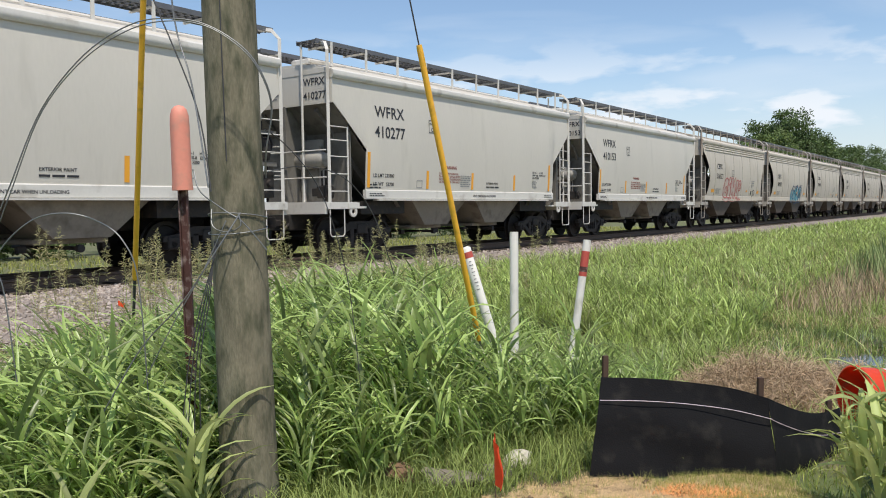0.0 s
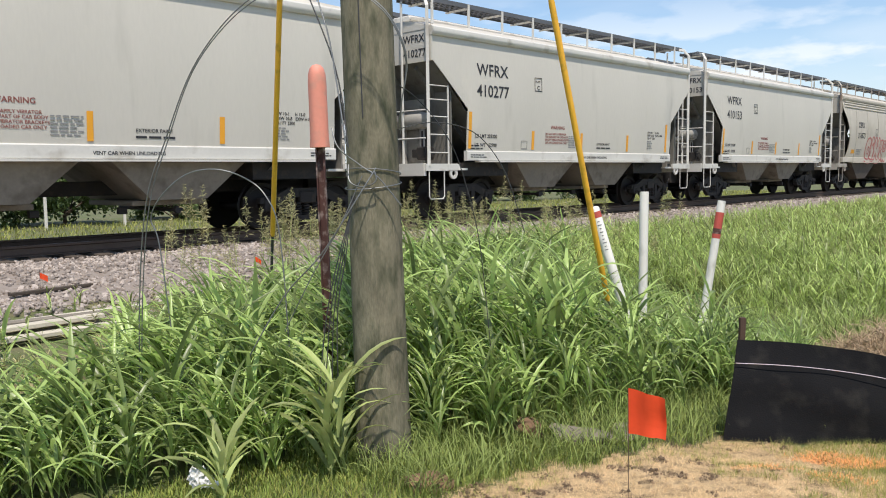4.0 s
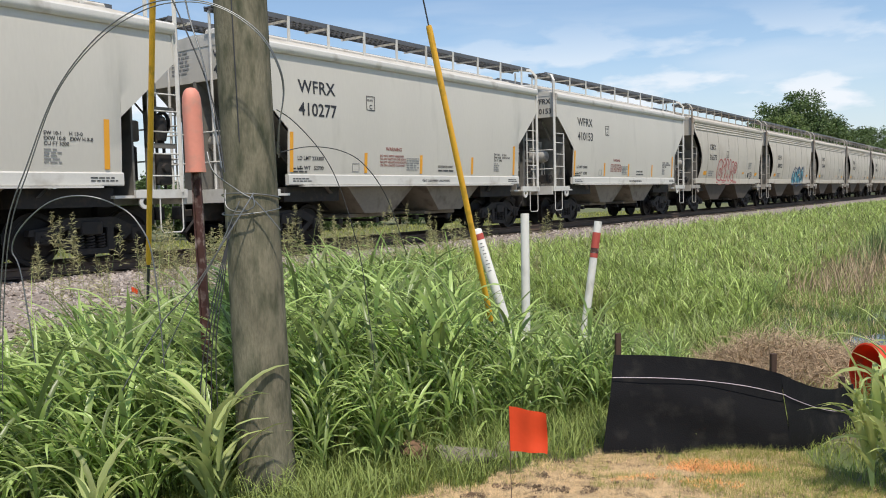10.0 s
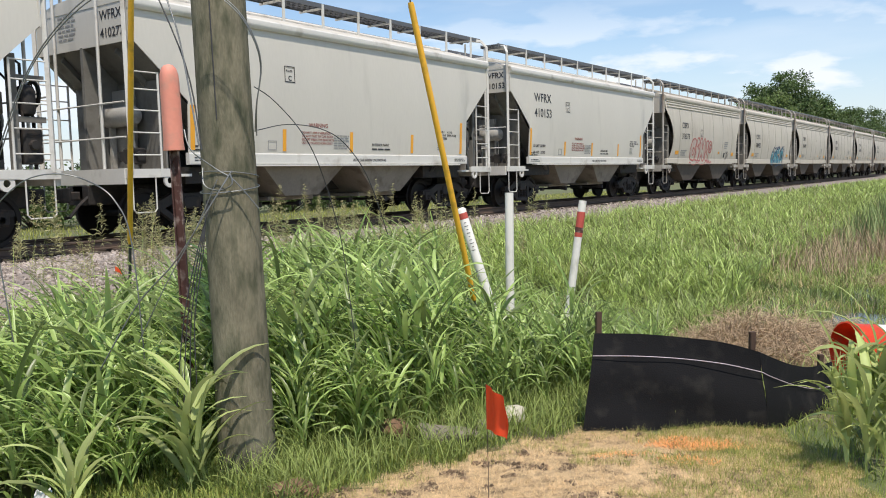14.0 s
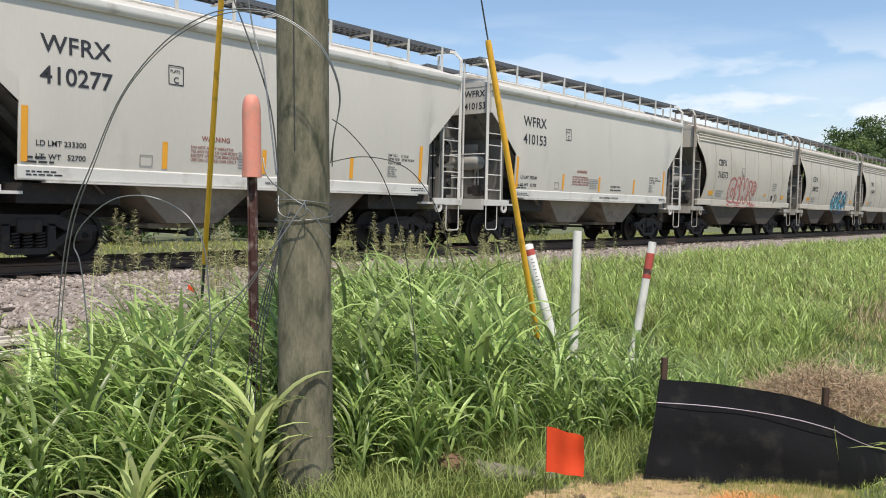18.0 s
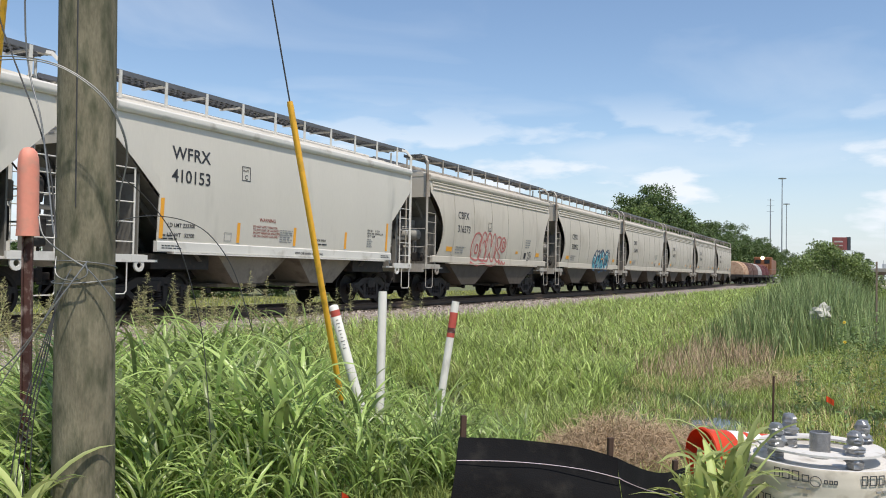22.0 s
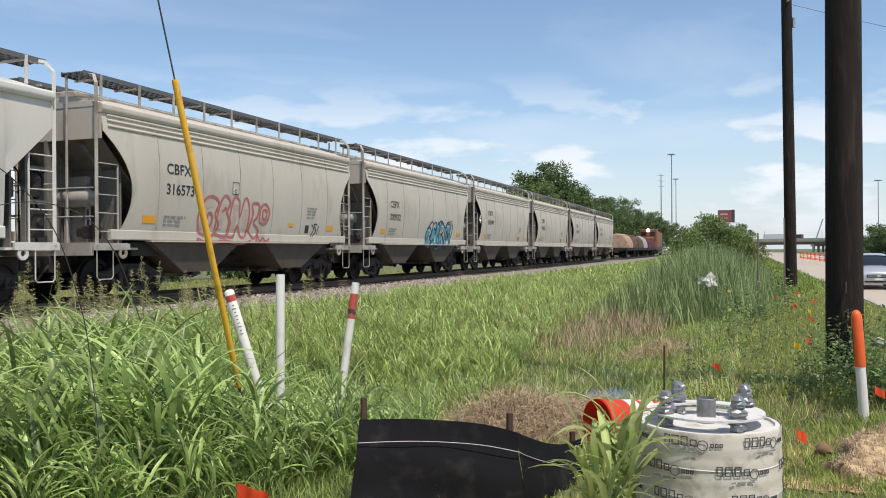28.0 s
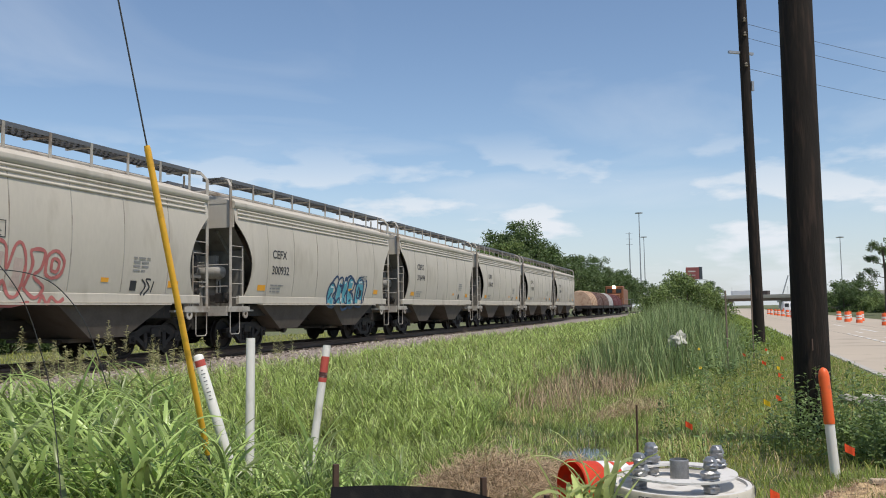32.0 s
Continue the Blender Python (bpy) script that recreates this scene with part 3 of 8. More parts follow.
def hopper_car(label, paint, round_side, worn, seams):
    """A two-bay covered hopper car. x runs along it, -y faces the road, z from the rail's top."""
    car = thing("hopper_car", label, "freight car", group="cars of the train")
    trim = "worn_trim" if worn else "car_trim"
    for e in (-1, 1):
        part("side_sheet", side_sheet(e, round_side), paint, car, smooth=40)
        part("top_chord", top_chord(e), paint if worn else trim, car, smooth=40)
        part("side_sill", side_sill(e, 5.55 if round_side else 4.72), paint if round_side else "car_trim", car)
        part("running_board", running_board(e * 0.92), "grating", car, "dark steel grating walkway")
        part("slope_sheet", slope_sheet(e), "end_sheet_shaded", car, "sloping end sheet coloured dark for its shade")
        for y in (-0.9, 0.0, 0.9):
            part("slope_rib", slope_rib(e, y), "end_sheet_shaded", car)
        part("end_panel", end_panel(e), paint, car)
        part("end_platform", Geo().box(e * 4.6, e * 6.02, -1.44, 1.44, 1.0, 1.05, 0.0).box(e * 5.02, e * 6.04, -1.52, -1.46, 0.99, 1.15).box(e * 5.02, e * 6.04, 1.46, 1.52, 0.99, 1.15).box(min(e * 5.98, e * 6.06), max(e * 5.98, e * 6.06), -1.46, 1.46, 0.88, 1.16), trim, car)
        part("coupler", Geo().box(min(e * 6.0, e * 6.35), max(e * 6.0, e * 6.35), -0.07, 0.07, 0.72, 0.88, 0.02).box(min(e * 6.3, e * 6.5), max(e * 6.3, e * 6.5), -0.14, 0.10, 0.68, 0.95, 0.03), "underframe", car, "rusty knuckle coupler")
        part("draft_box", Geo().box(min(e * 4.9, e * 6.1), max(e * 4.9, e * 6.1), -0.35, 0.35, 0.62, 0.99, 0.02), "underframe", car)
        part("hopper_bay", hopper_bay(e * 2.3, 1.5, 1.36) if round_side else hopper_bay(e * 1.5, 1.40, 1.25, 1.3, 1.3, 0.52, 0.54), "hopper_shaded_brown" if round_side else "hopper_dirty", car)
        part("gate_gear", gate_gear(e * (2.3 if round_side else 1.5)), "underframe", car)
        part("bolster_web", Geo().box(min(e * 2.95, e * 4.65), max(e * 2.95, e * 4.65), -1.3, 1.3, 0.86, 1.18), "underframe", car)
        for q in (-1, 1):
            part("corner_post", Geo().tube([(e * 5.93, q * 1.50, 1.1), (e * 5.93, q * 1.50, 4.72), (e * 5.85, q * 1.36, 4.90), (e * 5.8, q * 1.0, 4.97)], 0.05, 4), trim, car)
            part("side_ladder", ladder([[(e * 5.30, q * 1.50, 1.1), (e * 5.30, q * 1.50, 2.95)], [(e * 5.93, q * 1.50, 1.1), (e * 5.93, q * 1.50, 2.95)]], [1.4, 1.8, 2.2, 2.6, 2.93]), trim, car)
            part("end_post", Geo().tube([(e * 5.97, q * 0.72, 1.1), (e * 5.97, q * 0.72, 4.9)], 0.03, 6), trim, car)
            part("step_stirrup", Geo().tube([(e * 5.45, q * 1.5, 1.0), (e * 5.45, q * 1.5, 0.42), (e * 5.5, q * 1.5, 0.36), (e * 5.88, q * 1.5, 0.36), (e * 5.93, q * 1.5, 0.42), (e * 5.93, q * 1.5, 1.0)], 0.014, 6), trim, car)
            lug = Geo()
            lug.lathe([(0.06, -0.02), (0.06, 0.02), (0.13, 0.02), (0.13, -0.02), (0.06, -0.02)], 14, (e * 5.15, q * 1.5, 0.93), "y", caps=False)
            lug.box(min(e * 4.95, e * 5.35), max(e * 4.95, e * 5.35), q * 1.5 - 0.03, q * 1.5 + 0.03, 1.0, 1.14)
            part("pull_lug", lug, trim, car)
        part("end_handrail", Geo().tube([(e * 5.99, -1.46, 2.35), (e * 5.99, 1.46, 2.35)], 0.018, 6).tube([(e * 5.99, -1.46, 1.72), (e * 5.99, 1.46, 1.72)], 0.018, 6), trim, car)
    part("roof", roof(round_side), paint, car, smooth=50)
    part("hatch_cover", Geo().box(-5.3, 5.3, -0.32, 0.32, 4.62, 4.76, 0.04), trim, car)
    part("center_sill", Geo().box(-6.1, 6.1, -0.16, 0.16, 0.74, 0.99, 0.01), "underframe", car)
    for k in range(10):
        for e in (-1, 1):
            part("walkway_bracket", board_bracket(-5.5 + 11.0 * k / 9, e), trim, car)
    # brake gear on the leading end
    part("air_reservoir", Geo().lathe([(0.05, -0.50), (0.16, -0.47), (0.2, -0.38), (0.2, 0.38), (0.16, 0.47), (0.05, 0.50)], 16, (-5.42, -0.45, 2.16), "y"), "hopper_grey", car, smooth=40)
    part("brake_valve", Geo().box(-5.6, -5.3, -1.05, -0.75, 1.25, 1.55, 0.03).box(-5.55, -5.38, -0.75, -0.55, 1.3, 1.5, 0.02).lathe([(0.09, -1.12), (0.1, -1.05)], 12, (-5.45, 0, 1.4), "y"), "underframe", car)
    part("reservoir_stand", Geo().box(-5.46, -5.36, -0.8, -0.72, 1.05, 2.0).box(-5.46, -5.36, -0.2, -0.12, 1.05, 2.0), "hopper_grey", car)
    part("brake_pipe", Geo().tube([(-5.45, -0.8, 1.5), (-5.45, -0.8, 1.9), (-5.3, -0.7, 2.0)], 0.02, 6), "underframe", car)
    part("air_hose", Geo().tube([(-6.05, -0.3, 0.8), (-6.3, -0.34, 0.62), (-6.45, -0.3, 0.42), (-6.5, -0.2, 0.4)], 0.03, 6), "underframe", car)
    part("hand_brake", Geo().lathe([(0.2, 0), (0.25, 0.02), (0.25, 0.05), (0.2, 0.06), (0.2, 0)], 16, (6.0, 0.5, 2.05), "x", caps=False).box(5.84, 5.98, 0.38, 0.62, 1.9, 2.2, 0.02), "hopper_grey", car)
    if round_side:
        for z in (3.80, 3.93, 4.05):
            for q in (-1, 1):
                part("flute", Geo().tube([(x, q * (bulge(z, True) + 0.004), z) for x in (-5.7, 5.7)], 0.036, 8), paint, car, smooth=60)
    for e in (-1, 1):
        part("shear_plate", Geo().box(min(e * 5.12, e * 5.16), max(e * 5.12, e * 5.16), -1.44 if e < 0 else -1.2, 1.44, 1.05, 2.84), "end_sheet_shaded", car)
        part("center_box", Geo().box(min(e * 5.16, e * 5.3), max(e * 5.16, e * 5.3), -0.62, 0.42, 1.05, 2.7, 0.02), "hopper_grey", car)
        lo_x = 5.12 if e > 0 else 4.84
        part("web_plate", Geo().plate([(e * lo_x, 1.05), (e * 5.86, 1.05), (e * 5.86, 3.52), (e * 5.74, 3.44), (e * lo_x, 3.44 - 5.74 + lo_x)], -0.04, 0.04), "end_sheet_shaded", car)
    part("brake_cylinder", Geo().lathe([(0.05, 1.3), (0.14, 1.34), (0.14, 1.95), (0.06, 2.0), (0.05, 2.3)], 14, (5.35, -0.75, 0)), "underframe", car, smooth=40)
    part("valve_body", Geo().box(5.2, 5.5, -0.5, -0.15, 1.5, 2.0, 0.04), "underframe", car)
    part("valve_body", Geo().box(5.25, 5.45, -0.98, -0.7, 2.05, 2.45, 0.04), "hopper_dirty", car)
    part("valve_pipe", Geo().tube([(5.5, -0.3, 1.1), (5.5, -0.3, 2.2), (5.4, -0.6, 2.5), (5.4, -0.9, 2.4)], 0.025, 6).tube([(5.62, -0.9, 1.1), (5.6, -0.9, 2.6), (5.4, -0.8, 2.9)], 0.02, 6), "underframe", car)
    part("gear_post", Geo().box(5.40, 5.52, -1.30, -1.16, 1.05, 3.06, 0.01), "end_sheet_shaded", car)
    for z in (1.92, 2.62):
        part("gear_bracket", Geo().box(5.40, 5.98, -1.28, -1.20, z, z + 0.09), "end_sheet_shaded", car)
    part("brake_chamber", Geo().lathe([(0.04, 2.02), (0.13, 2.06), (0.15, 2.16), (0.15, 2.44), (0.12, 2.52), (0.03, 2.56)], 14, (5.72, -1.16, 0)), "underframe", car, smooth=40)
    part("slack_adjuster", Geo().box(5.58, 5.90, -1.30, -1.02, 1.24, 1.82, 0.04).lathe([(0.07, -1.36), (0.09, -1.30)], 12, (5.74, 0, 1.55), "y"), "underframe", car)
    part("hand_wheel", Geo().lathe([(0.20, 5.93), (0.25, 5.95), (0.25, 5.98), (0.20, 5.99), (0.20, 5.93)], 18, (0, -0.92, 2.42), "x", caps=False).tube([(5.96, -1.15, 2.42), (5.96, -0.69, 2.42)], 0.015, 5).tube([(5.96, -0.92, 2.19), (5.96, -0.92, 2.65)], 0.015, 5), "underframe", car, "dark hand brake wheel")
    part("gear_pipe", Geo().tube([(5.62, -1.22, 1.8), (5.62, -1.22, 2.9), (5.50, -1.0, 3.1)], 0.024, 6), "underframe", car)
    part("gear_pipe", Geo().tube([(5.86, -1.1, 1.1), (5.86, -1.1, 2.0), (5.8, -1.0, 2.3)], 0.03, 6), "underframe", car)
    part("brake_stand", Geo().box(5.86, 5.96, 0.36, 0.64, 1.05, 2.4, 0.02), "hopper_grey", car)
    part("brake_rod", Geo().tube([(5.93, 0.8, 1.0), (5.93, 0.8, 3.3), (5.86, 0.9, 3.6)], 0.03, 6), "underframe", car)
    if seams:
        for k in range(6):
            x = -4.1 + 8.2 * k / 5
            zs = [1.48 + (4.08 - 1.46) * j / 10 for j in range(11)]
            part("seam_batten", Geo().loft([[(x - 0.012, -bulge(z, round_side) - 0.008, z), (x + 0.012, -bulge(z, round_side) - 0.008, z), (x + 0.012, -bulge(z, round_side) + 0.02, z), (x - 0.012, -bulge(z, round_side) + 0.02, z)] for z in zs]), "worn_trim", car)
    for o in car.children:
        if o.type == "MESH" and not o.name.startswith(("coupler", "draft_box", "center_sill", "air_hose")):
            for v in o.data.vertices:
                v.co.z += lift(v.co.z)
    return car


def reflectors(car, xs, tall, round_side):
    for k, x in enumerate(xs):
        h = tall if k in (0, len(xs) - 1) else tall * 0.55
        on_side("reflector", Geo().box(-0.05, 0.05, -0.003, 0, 0, h), "reflector", car, x, 1.5, round_side, "orange reflective strip", z_mid=1.5 + h / 2)


def marks(car, owner, number, x, z, size, round_side, gap=0.52):
    on_side("reporting_mark", lettering(owner, size, "ink", 1.04), "ink", car, x, z + gap, round_side, "black lettering")
    on_side("car_number", lettering(number, size, "ink", 1.0), "ink", car, x - 0.02, z, round_side, "black lettering")


def small_writing(car, round_side, owner, number):
    on_side("load_limit", lettering("LD LMT 233300", 0.12, "ink"), "ink", car, -4.45, 1.76, round_side)
    on_side("light_weight", lettering("LT  WT   52700", 0.12, "ink"), "ink", car, -4.45, 1.55, round_side)
    on_side("data_panel", rect_ring(0, 0, 0.24, 0.2, 0.015), "ink_faint", car, -2.72, 1.52, round_side)
    on_side("plate_mark", rect_ring(0, 0, 0.3, 0.34, 0.018), "ink", car, -2.2, 3.02, round_side)
    on_side("plate_letter", lettering("C", 0.15, "ink"), "ink", car, -2.1, 3.06, round_side)
    on_side("plate_word", lettering("PLATE", 0.07, "ink"), "ink", car, -2.16, 3.25, round_side)
    on_side("warning", lettering("WARNING", 0.125, "ink_red"), "ink_red", car, -1.52, 2.04, round_side, "dark red lettering")
    on_side("warning_text", lettering("DO NOT APPLY VIBRATOR\nTO ANY PART OF CAR BODY\nEXCEPT VIBRATOR BRACKETS\nUSE ON LOADED CAR ONLY", 0.075, "ink_red"), "ink_red", car, -1.74, 1.89, round_side, "dark red small writing", z_mid=1.72)
    on_side("stencil_block", bars(0, 0, 0.5, 0.34, 6, 4), "ink_faint", car, -0.72, 1.56, round_side)
    on_side("paint_note", lettering("EXTERIOR PAINT", 0.085, "ink"), "ink", car, 0.62, 1.66, round_side)
    on_side("paint_note", bars(0, 0, 0.75, 0.085, 1, 5), "ink", car, 0.62, 1.54, round_side)
    on_side("capacity", lettering("EW 10-1     H 13-0\nEXW 10-8   EXW H 8-8\nCU FT 3200", 0.085, "ink"), "ink", car, 3.32, 2.05, round_side)
    on_side("capacity_note", bars(0, 0, 0.30, 0.26, 5, 6), "ink_faint", car, 3.32, 1.58, round_side)
    part("vent_note", lettering("VENT CAR WHEN UNLOADING", 0.085, "ink"), "ink", car, m=pose(-0.1, -1.549, 1.29 + lift(0)))
    part("sill_note", bars(0, 0, 0.6, 0.1, 2, 7), "ink", car, m=pose(-4.6, -1.549, 1.28 + lift(0)))
    part("sill_note", bars(0, 0, 0.5, 0.1, 2, 8), "ink", car, m=pose(4.1, -1.549, 1.28 + lift(0)))
    on_side("corner_note", bars(0, 0, 0.45, 0.14, 2, 9), "ink", car, -4.6, 1.47, round_side)


def end_marks(car, owner, number):
    for k, tx in enumerate((owner, number)):
        part("end_mark", lettering(tx, 0.24, "ink"), "ink", car, m=pose(-5.856, -0.65, 3.98 - 0.32 * k, 0, 0, -90))
    part("end_note", bars(0, 0, 0.6, 0.5, 6, 11), "ink_faint", car, m=pose(-5.856, 0.75, 3.72, 0, 0, -90))


def graffiti(car, x, z, size, colour, seed, wobbly, round_side, stroke_w=0.04, proud=0.0):
    """A tag sprayed in looping strokes on the side."""
    r = random.Random(seed)
    g = Geo()
    for stroke in wobbly:
        pts = []
        for k in range(len(stroke) * 5 - 4):
            i, f = divmod(k, 5)
            f /= 5
            p0, p1, p2, p3 = (stroke[max(0, min(len(stroke) - 1, j))] for j in (i - 1, i, i + 1, i + 2))
            q = [0.5 * (2 * p1[c] + (p2[c] - p0[c]) * f + (2 * p0[c] - 5 * p1[c] + 4 * p2[c] - p3[c]) * f * f + (3 * p1[c] - p0[c] - 3 * p2[c] + p3[c]) * f ** 3) for c in (0, 1)]
            pts.append((x + q[0] * size, z + q[1] * size))
        ring = []
        for i, (px, pz) in enumerate(pts):
            ax, az = pts[max(0, i - 1)]
            bx, bz = pts[min(len(pts) - 1, i + 1)]
            dx, dz = bx - ax, bz - az
            ln = math.hypot(dx, dz) or 1
            w = size * stroke_w * (0.8 + 0.4 * r.random())
            sx, sz = -dz / ln * w, dx / ln * w
            yy = lambda q: -max(bulge(q, round_side), 1.545 if q < 1.46 else 0) - 0.006 - proud  # noqa: E731
            ring.append([(px + sx, yy(pz + sz), pz + sz + lift(pz)), (px - sx, yy(pz - sz), pz - sz + lift(pz))])
        g.loft(ring, caps=False, closed=False)
    return part("graffiti", g, colour, car, "spray-painted tag")


RED_TAG = [
    [(0.05, 0.12), (0.0, 0.5), (0.2, 0.85), (0.5, 0.95), (0.72, 0.8), (0.6, 0.55), (0.75, 0.3), (0.5, 0.05), (0.05, 0.12)],
    [(0.28, 0.3), (0.35, 0.55), (0.5, 0.5), (0.45, 0.28), (0.28, 0.3)],
    [(0.6, 0.1), (0.75, 0.75), (0.95, 1.0), (1.15, 0.85), (1.05, 0.6), (1.2, 0.35), (1.05, 0.05), (0.6, 0.1)],
    [(0.85, 0.6), (1.0, 0.7), (1.05, 0.55)],
    [(1.1, 0.05), (1.2, 0.7), (1.32, 0.98), (1.5, 0.9), (1.55, 0.5), (1.7, 0.92), (1.85, 0.95), (1.95, 0.6), (1.85, 0.1), (1.65, 0.05), (1.5, 0.3), (1.35, 0.05), (1.1, 0.05)],
    [(1.95, 0.2), (2.1, 0.6), (2.05, 0.85), (2.35, 0.85), (2.3, 0.55), (2.15, 0.4), (2.4, 0.2), (2.2, 0.02), (1.95, 0.2)],
    [(2.4, 0.45), (2.42, 0.75), (2.62, 0.88), (2.82, 0.7), (2.75, 0.45), (2.55, 0.38), (2.4, 0.45)],
    [(2.52, 0.52), (2.55, 0.72), (2.7, 0.68), (2.66, 0.5), (2.52, 0.52)],
    [(0.0, -0.02), (0.5, -0.12), (1.0, -0.06), (1.6, -0.12), (2.1, -0.06)],
    [(2.3, -0.1), (2.38, 0.06), (2.5, -0.08), (2.6, 0.04), (2.75, -0.06), (2.9, 0.02)],
]
RED_FILL = [[(0.15, 0.2), (0.25, 0.7), (0.5, 0.8)], [(0.8, 0.2), (0.92, 0.8)], [(1.3, 0.2), (1.38, 0.8)], [(1.75, 0.2), (1.8, 0.7)]]
BLUE_TAG = [
    [(0.0, 0.12), (0.05, 0.6), (0.3, 0.8), (0.55, 0.6), (0.4, 0.4), (0.6, 0.25), (0.35, 0.08), (0.0, 0.12)],
    [(0.45, 0.1), (0.7, 0.85), (1.0, 0.95), (0.95, 0.5), (1.2, 0.98), (1.4, 0.7), (1.15, 0.3), (1.4, 0.1), (1.0, 0.0), (0.85, 0.35), (0.45, 0.1)],
    [(0.2, 0.75), (0.6, 1.0), (0.9, 0.7), (1.5, 1.05), (2.0, 0.8), (2.5, 1.05)],
    [(1.35, 0.15), (1.4, 0.8), (1.6, 0.98), (1.85, 0.85), (1.75, 0.6), (1.55, 0.55), (1.8, 0.45), (1.85, 0.15), (1.6, 0.05), (1.35, 0.15)],
    [(1.95, 0.1), (1.98, 0.7), (2.2, 1.0), (2.5, 0.9), (2.55, 0.5), (2.4, 0.1), (1.95, 0.1)],
    [(2.1, 0.35), (2.2, 0.7), (2.35, 0.4), (2.1, 0.35)],
    [(0.1, 0.3), (0.3, 0.5)], [(1.5, 0.25), (1.65, 0.3)], [(2.6, 0.2), (2.8, 0.8), (2.7, 0.95)],
]
BLUE_FILL = [[(0.15, 0.2), (0.2, 0.6), (0.4, 0.62)], [(0.4, 0.2), (0.2, 0.22)], [(0.72, 0.2), (0.8, 0.8)], [(1.15, 0.2), (1.17, 0.85)], [(1.5, 0.15), (1.52, 0.8), (1.72, 0.78)], [(1.7, 0.2), (1.55, 0.4)], [(2.05, 0.2), (2.15, 0.75), (2.4, 0.8), (2.42, 0.3)]]
BLUE_PALE = [[(0.2, 0.68), (0.4, 0.66)], [(0.72, 0.75), (0.78, 0.88)], [(1.12, 0.8), (1.22, 0.86)], [(1.55, 0.85), (1.72, 0.86)], [(2.15, 0.85), (2.4, 0.88)], [(0.9, 0.25), (1.0, 0.35)], [(1.7, 0.3), (1.76, 0.2)]]
SPLASH = [[(0.0, 0.0), (0.2, 0.3), (0.0, 0.5)], [(0.15, 0.0), (0.4, 0.25), (0.2, 0.5), (0.45, 0.5)], [(0.5, 0.1), (0.6, 0.45)]]

# two older paint finishes and two car shapes, then their repeats
CARS = []
wfrx = hopper_car("pale grey two-bay covered hopper car, clean paint, on the rails", "car_paint", False, False, False)
t1 = truck(wfrx, -4.35, None)
truck(wfrx, 4.35, t1)
reflectors(wfrx, [-4.62, -2.25, -0.12, 2.2, 4.42], 0.85, False)
small_writing(wfrx, False, "WFRX", "410277")
wheels_per_car = list(WHEELS)


def repeat(src):
    """A copy of a car before it moves; its wheelsets are gathered too."""
    c = copy_thing(src, Matrix.Identity(4))
    for o in c.children_recursive:
        if o.name.startswith("wheelset"):
            WHEELS.append(o)
    return c


car_a, car_b, car_c = wfrx, repeat(wfrx), repeat(wfrx)
for c, number in ((car_a, "410049"), (car_b, "410277"), (car_c, "410153")):
    marks(c, "WFRX", number, -4.37, 2.76, 0.39, False)
    end_marks(c, "WFRX", number)
cbfx = hopper_car("weathered grey two-bay covered hopper car with rounded sides", "car_paint_worn", True, True, True)
truck(cbfx, -4.35, t1)
truck(cbfx, 4.35, t1)
on_side("reflector", Geo().box(-0.22, 0.22, -0.003, 0, 0, 0.17), "reflector", cbfx, -4.4, 1.62, True, "orange placard")
on_side("reflector", Geo().box(-0.12, 0.12, -0.003, 0, 0, 0.1), "reflector", cbfx, 1.9, 1.7, True)
on_side("reflector", Geo().box(-0.2, 0.2, -0.003, 0, 0, 0.17), "reflector", cbfx, 4.35, 1.62, True)
on_side("data_panel", Geo().box(0, 0.22, -0.003, 0, 0, 0.24), "ink", cbfx, 2.75, 1.52, True)
on_side("stencil_block", bars(0, 0, 0.8, 0.3, 3, 21), "ink_faint", cbfx, -3.9, 1.55, True)
on_side("stencil_block", bars(0, 0, 0.6, 0.4, 4, 22), "ink_faint", cbfx, 2.8, 1.95, True)
rest = [repeat(cbfx) for _ in range(5)]
car_e = rest[0]
for c, owner, number in ((cbfx, "CBFX", "316573"), (car_e, "CEFX", "300932"), (rest[1], "CBFX", "316494"), (rest[2], "CBFX", "316512"), (rest[3], "CBFX", "316540"), (rest[4], "CBFX", "316561")):
    marks(c, owner, number, -3.85, 2.34 if c is not car_e else 2.14, 0.36, True, 0.52)
graffiti(cbfx, -2.6, 1.30, 1.15, "graffiti_pink", 4, RED_FILL, True, 0.09)
graffiti(cbfx, -2.6, 1.30, 1.15, "graffiti_red", 1, RED_TAG, True, 0.032, 0.004)
graffiti(cbfx, 3.15, 1.42, 0.75, "ink", 2, SPLASH, True, 0.03)
graffiti(car_e, 0.05, 1.02, 1.2, "graffiti_blue", 3, BLUE_FILL, True, 0.14)
graffiti(car_e, 0.05, 1.02, 1.2, "graffiti_navy", 5, BLUE_TAG, True, 0.035, 0.004)
graffiti(car_e, 0.05, 1.02, 1.2, "graffiti_pale", 6, BLUE_PALE, True, 0.03, 0.008)
on_side("plate_mark", rect_ring(0, 0, 0.3, 0.34, 0.018), "ink", cbfx, -1.2, 2.5, True)
on_side("plate_letter", lettering("C", 0.15, "ink"), "ink", cbfx, -1.1, 2.54, True)
tagged(cbfx, "weathered grey two-bay covered hopper car with a red spray tag")
tagged(car_e, "weathered grey two-bay covered hopper car with a blue spray tag")
CARS = [(car_a, CAR_B - PITCH - 0.3), (car_b, CAR_B), (car_c, CAR_B + PITCH), (cbfx, CAR_B + 2 * PITCH)] + [(c, CAR_B + (3 + k) * PITCH) for k, c in enumerate(rest)]


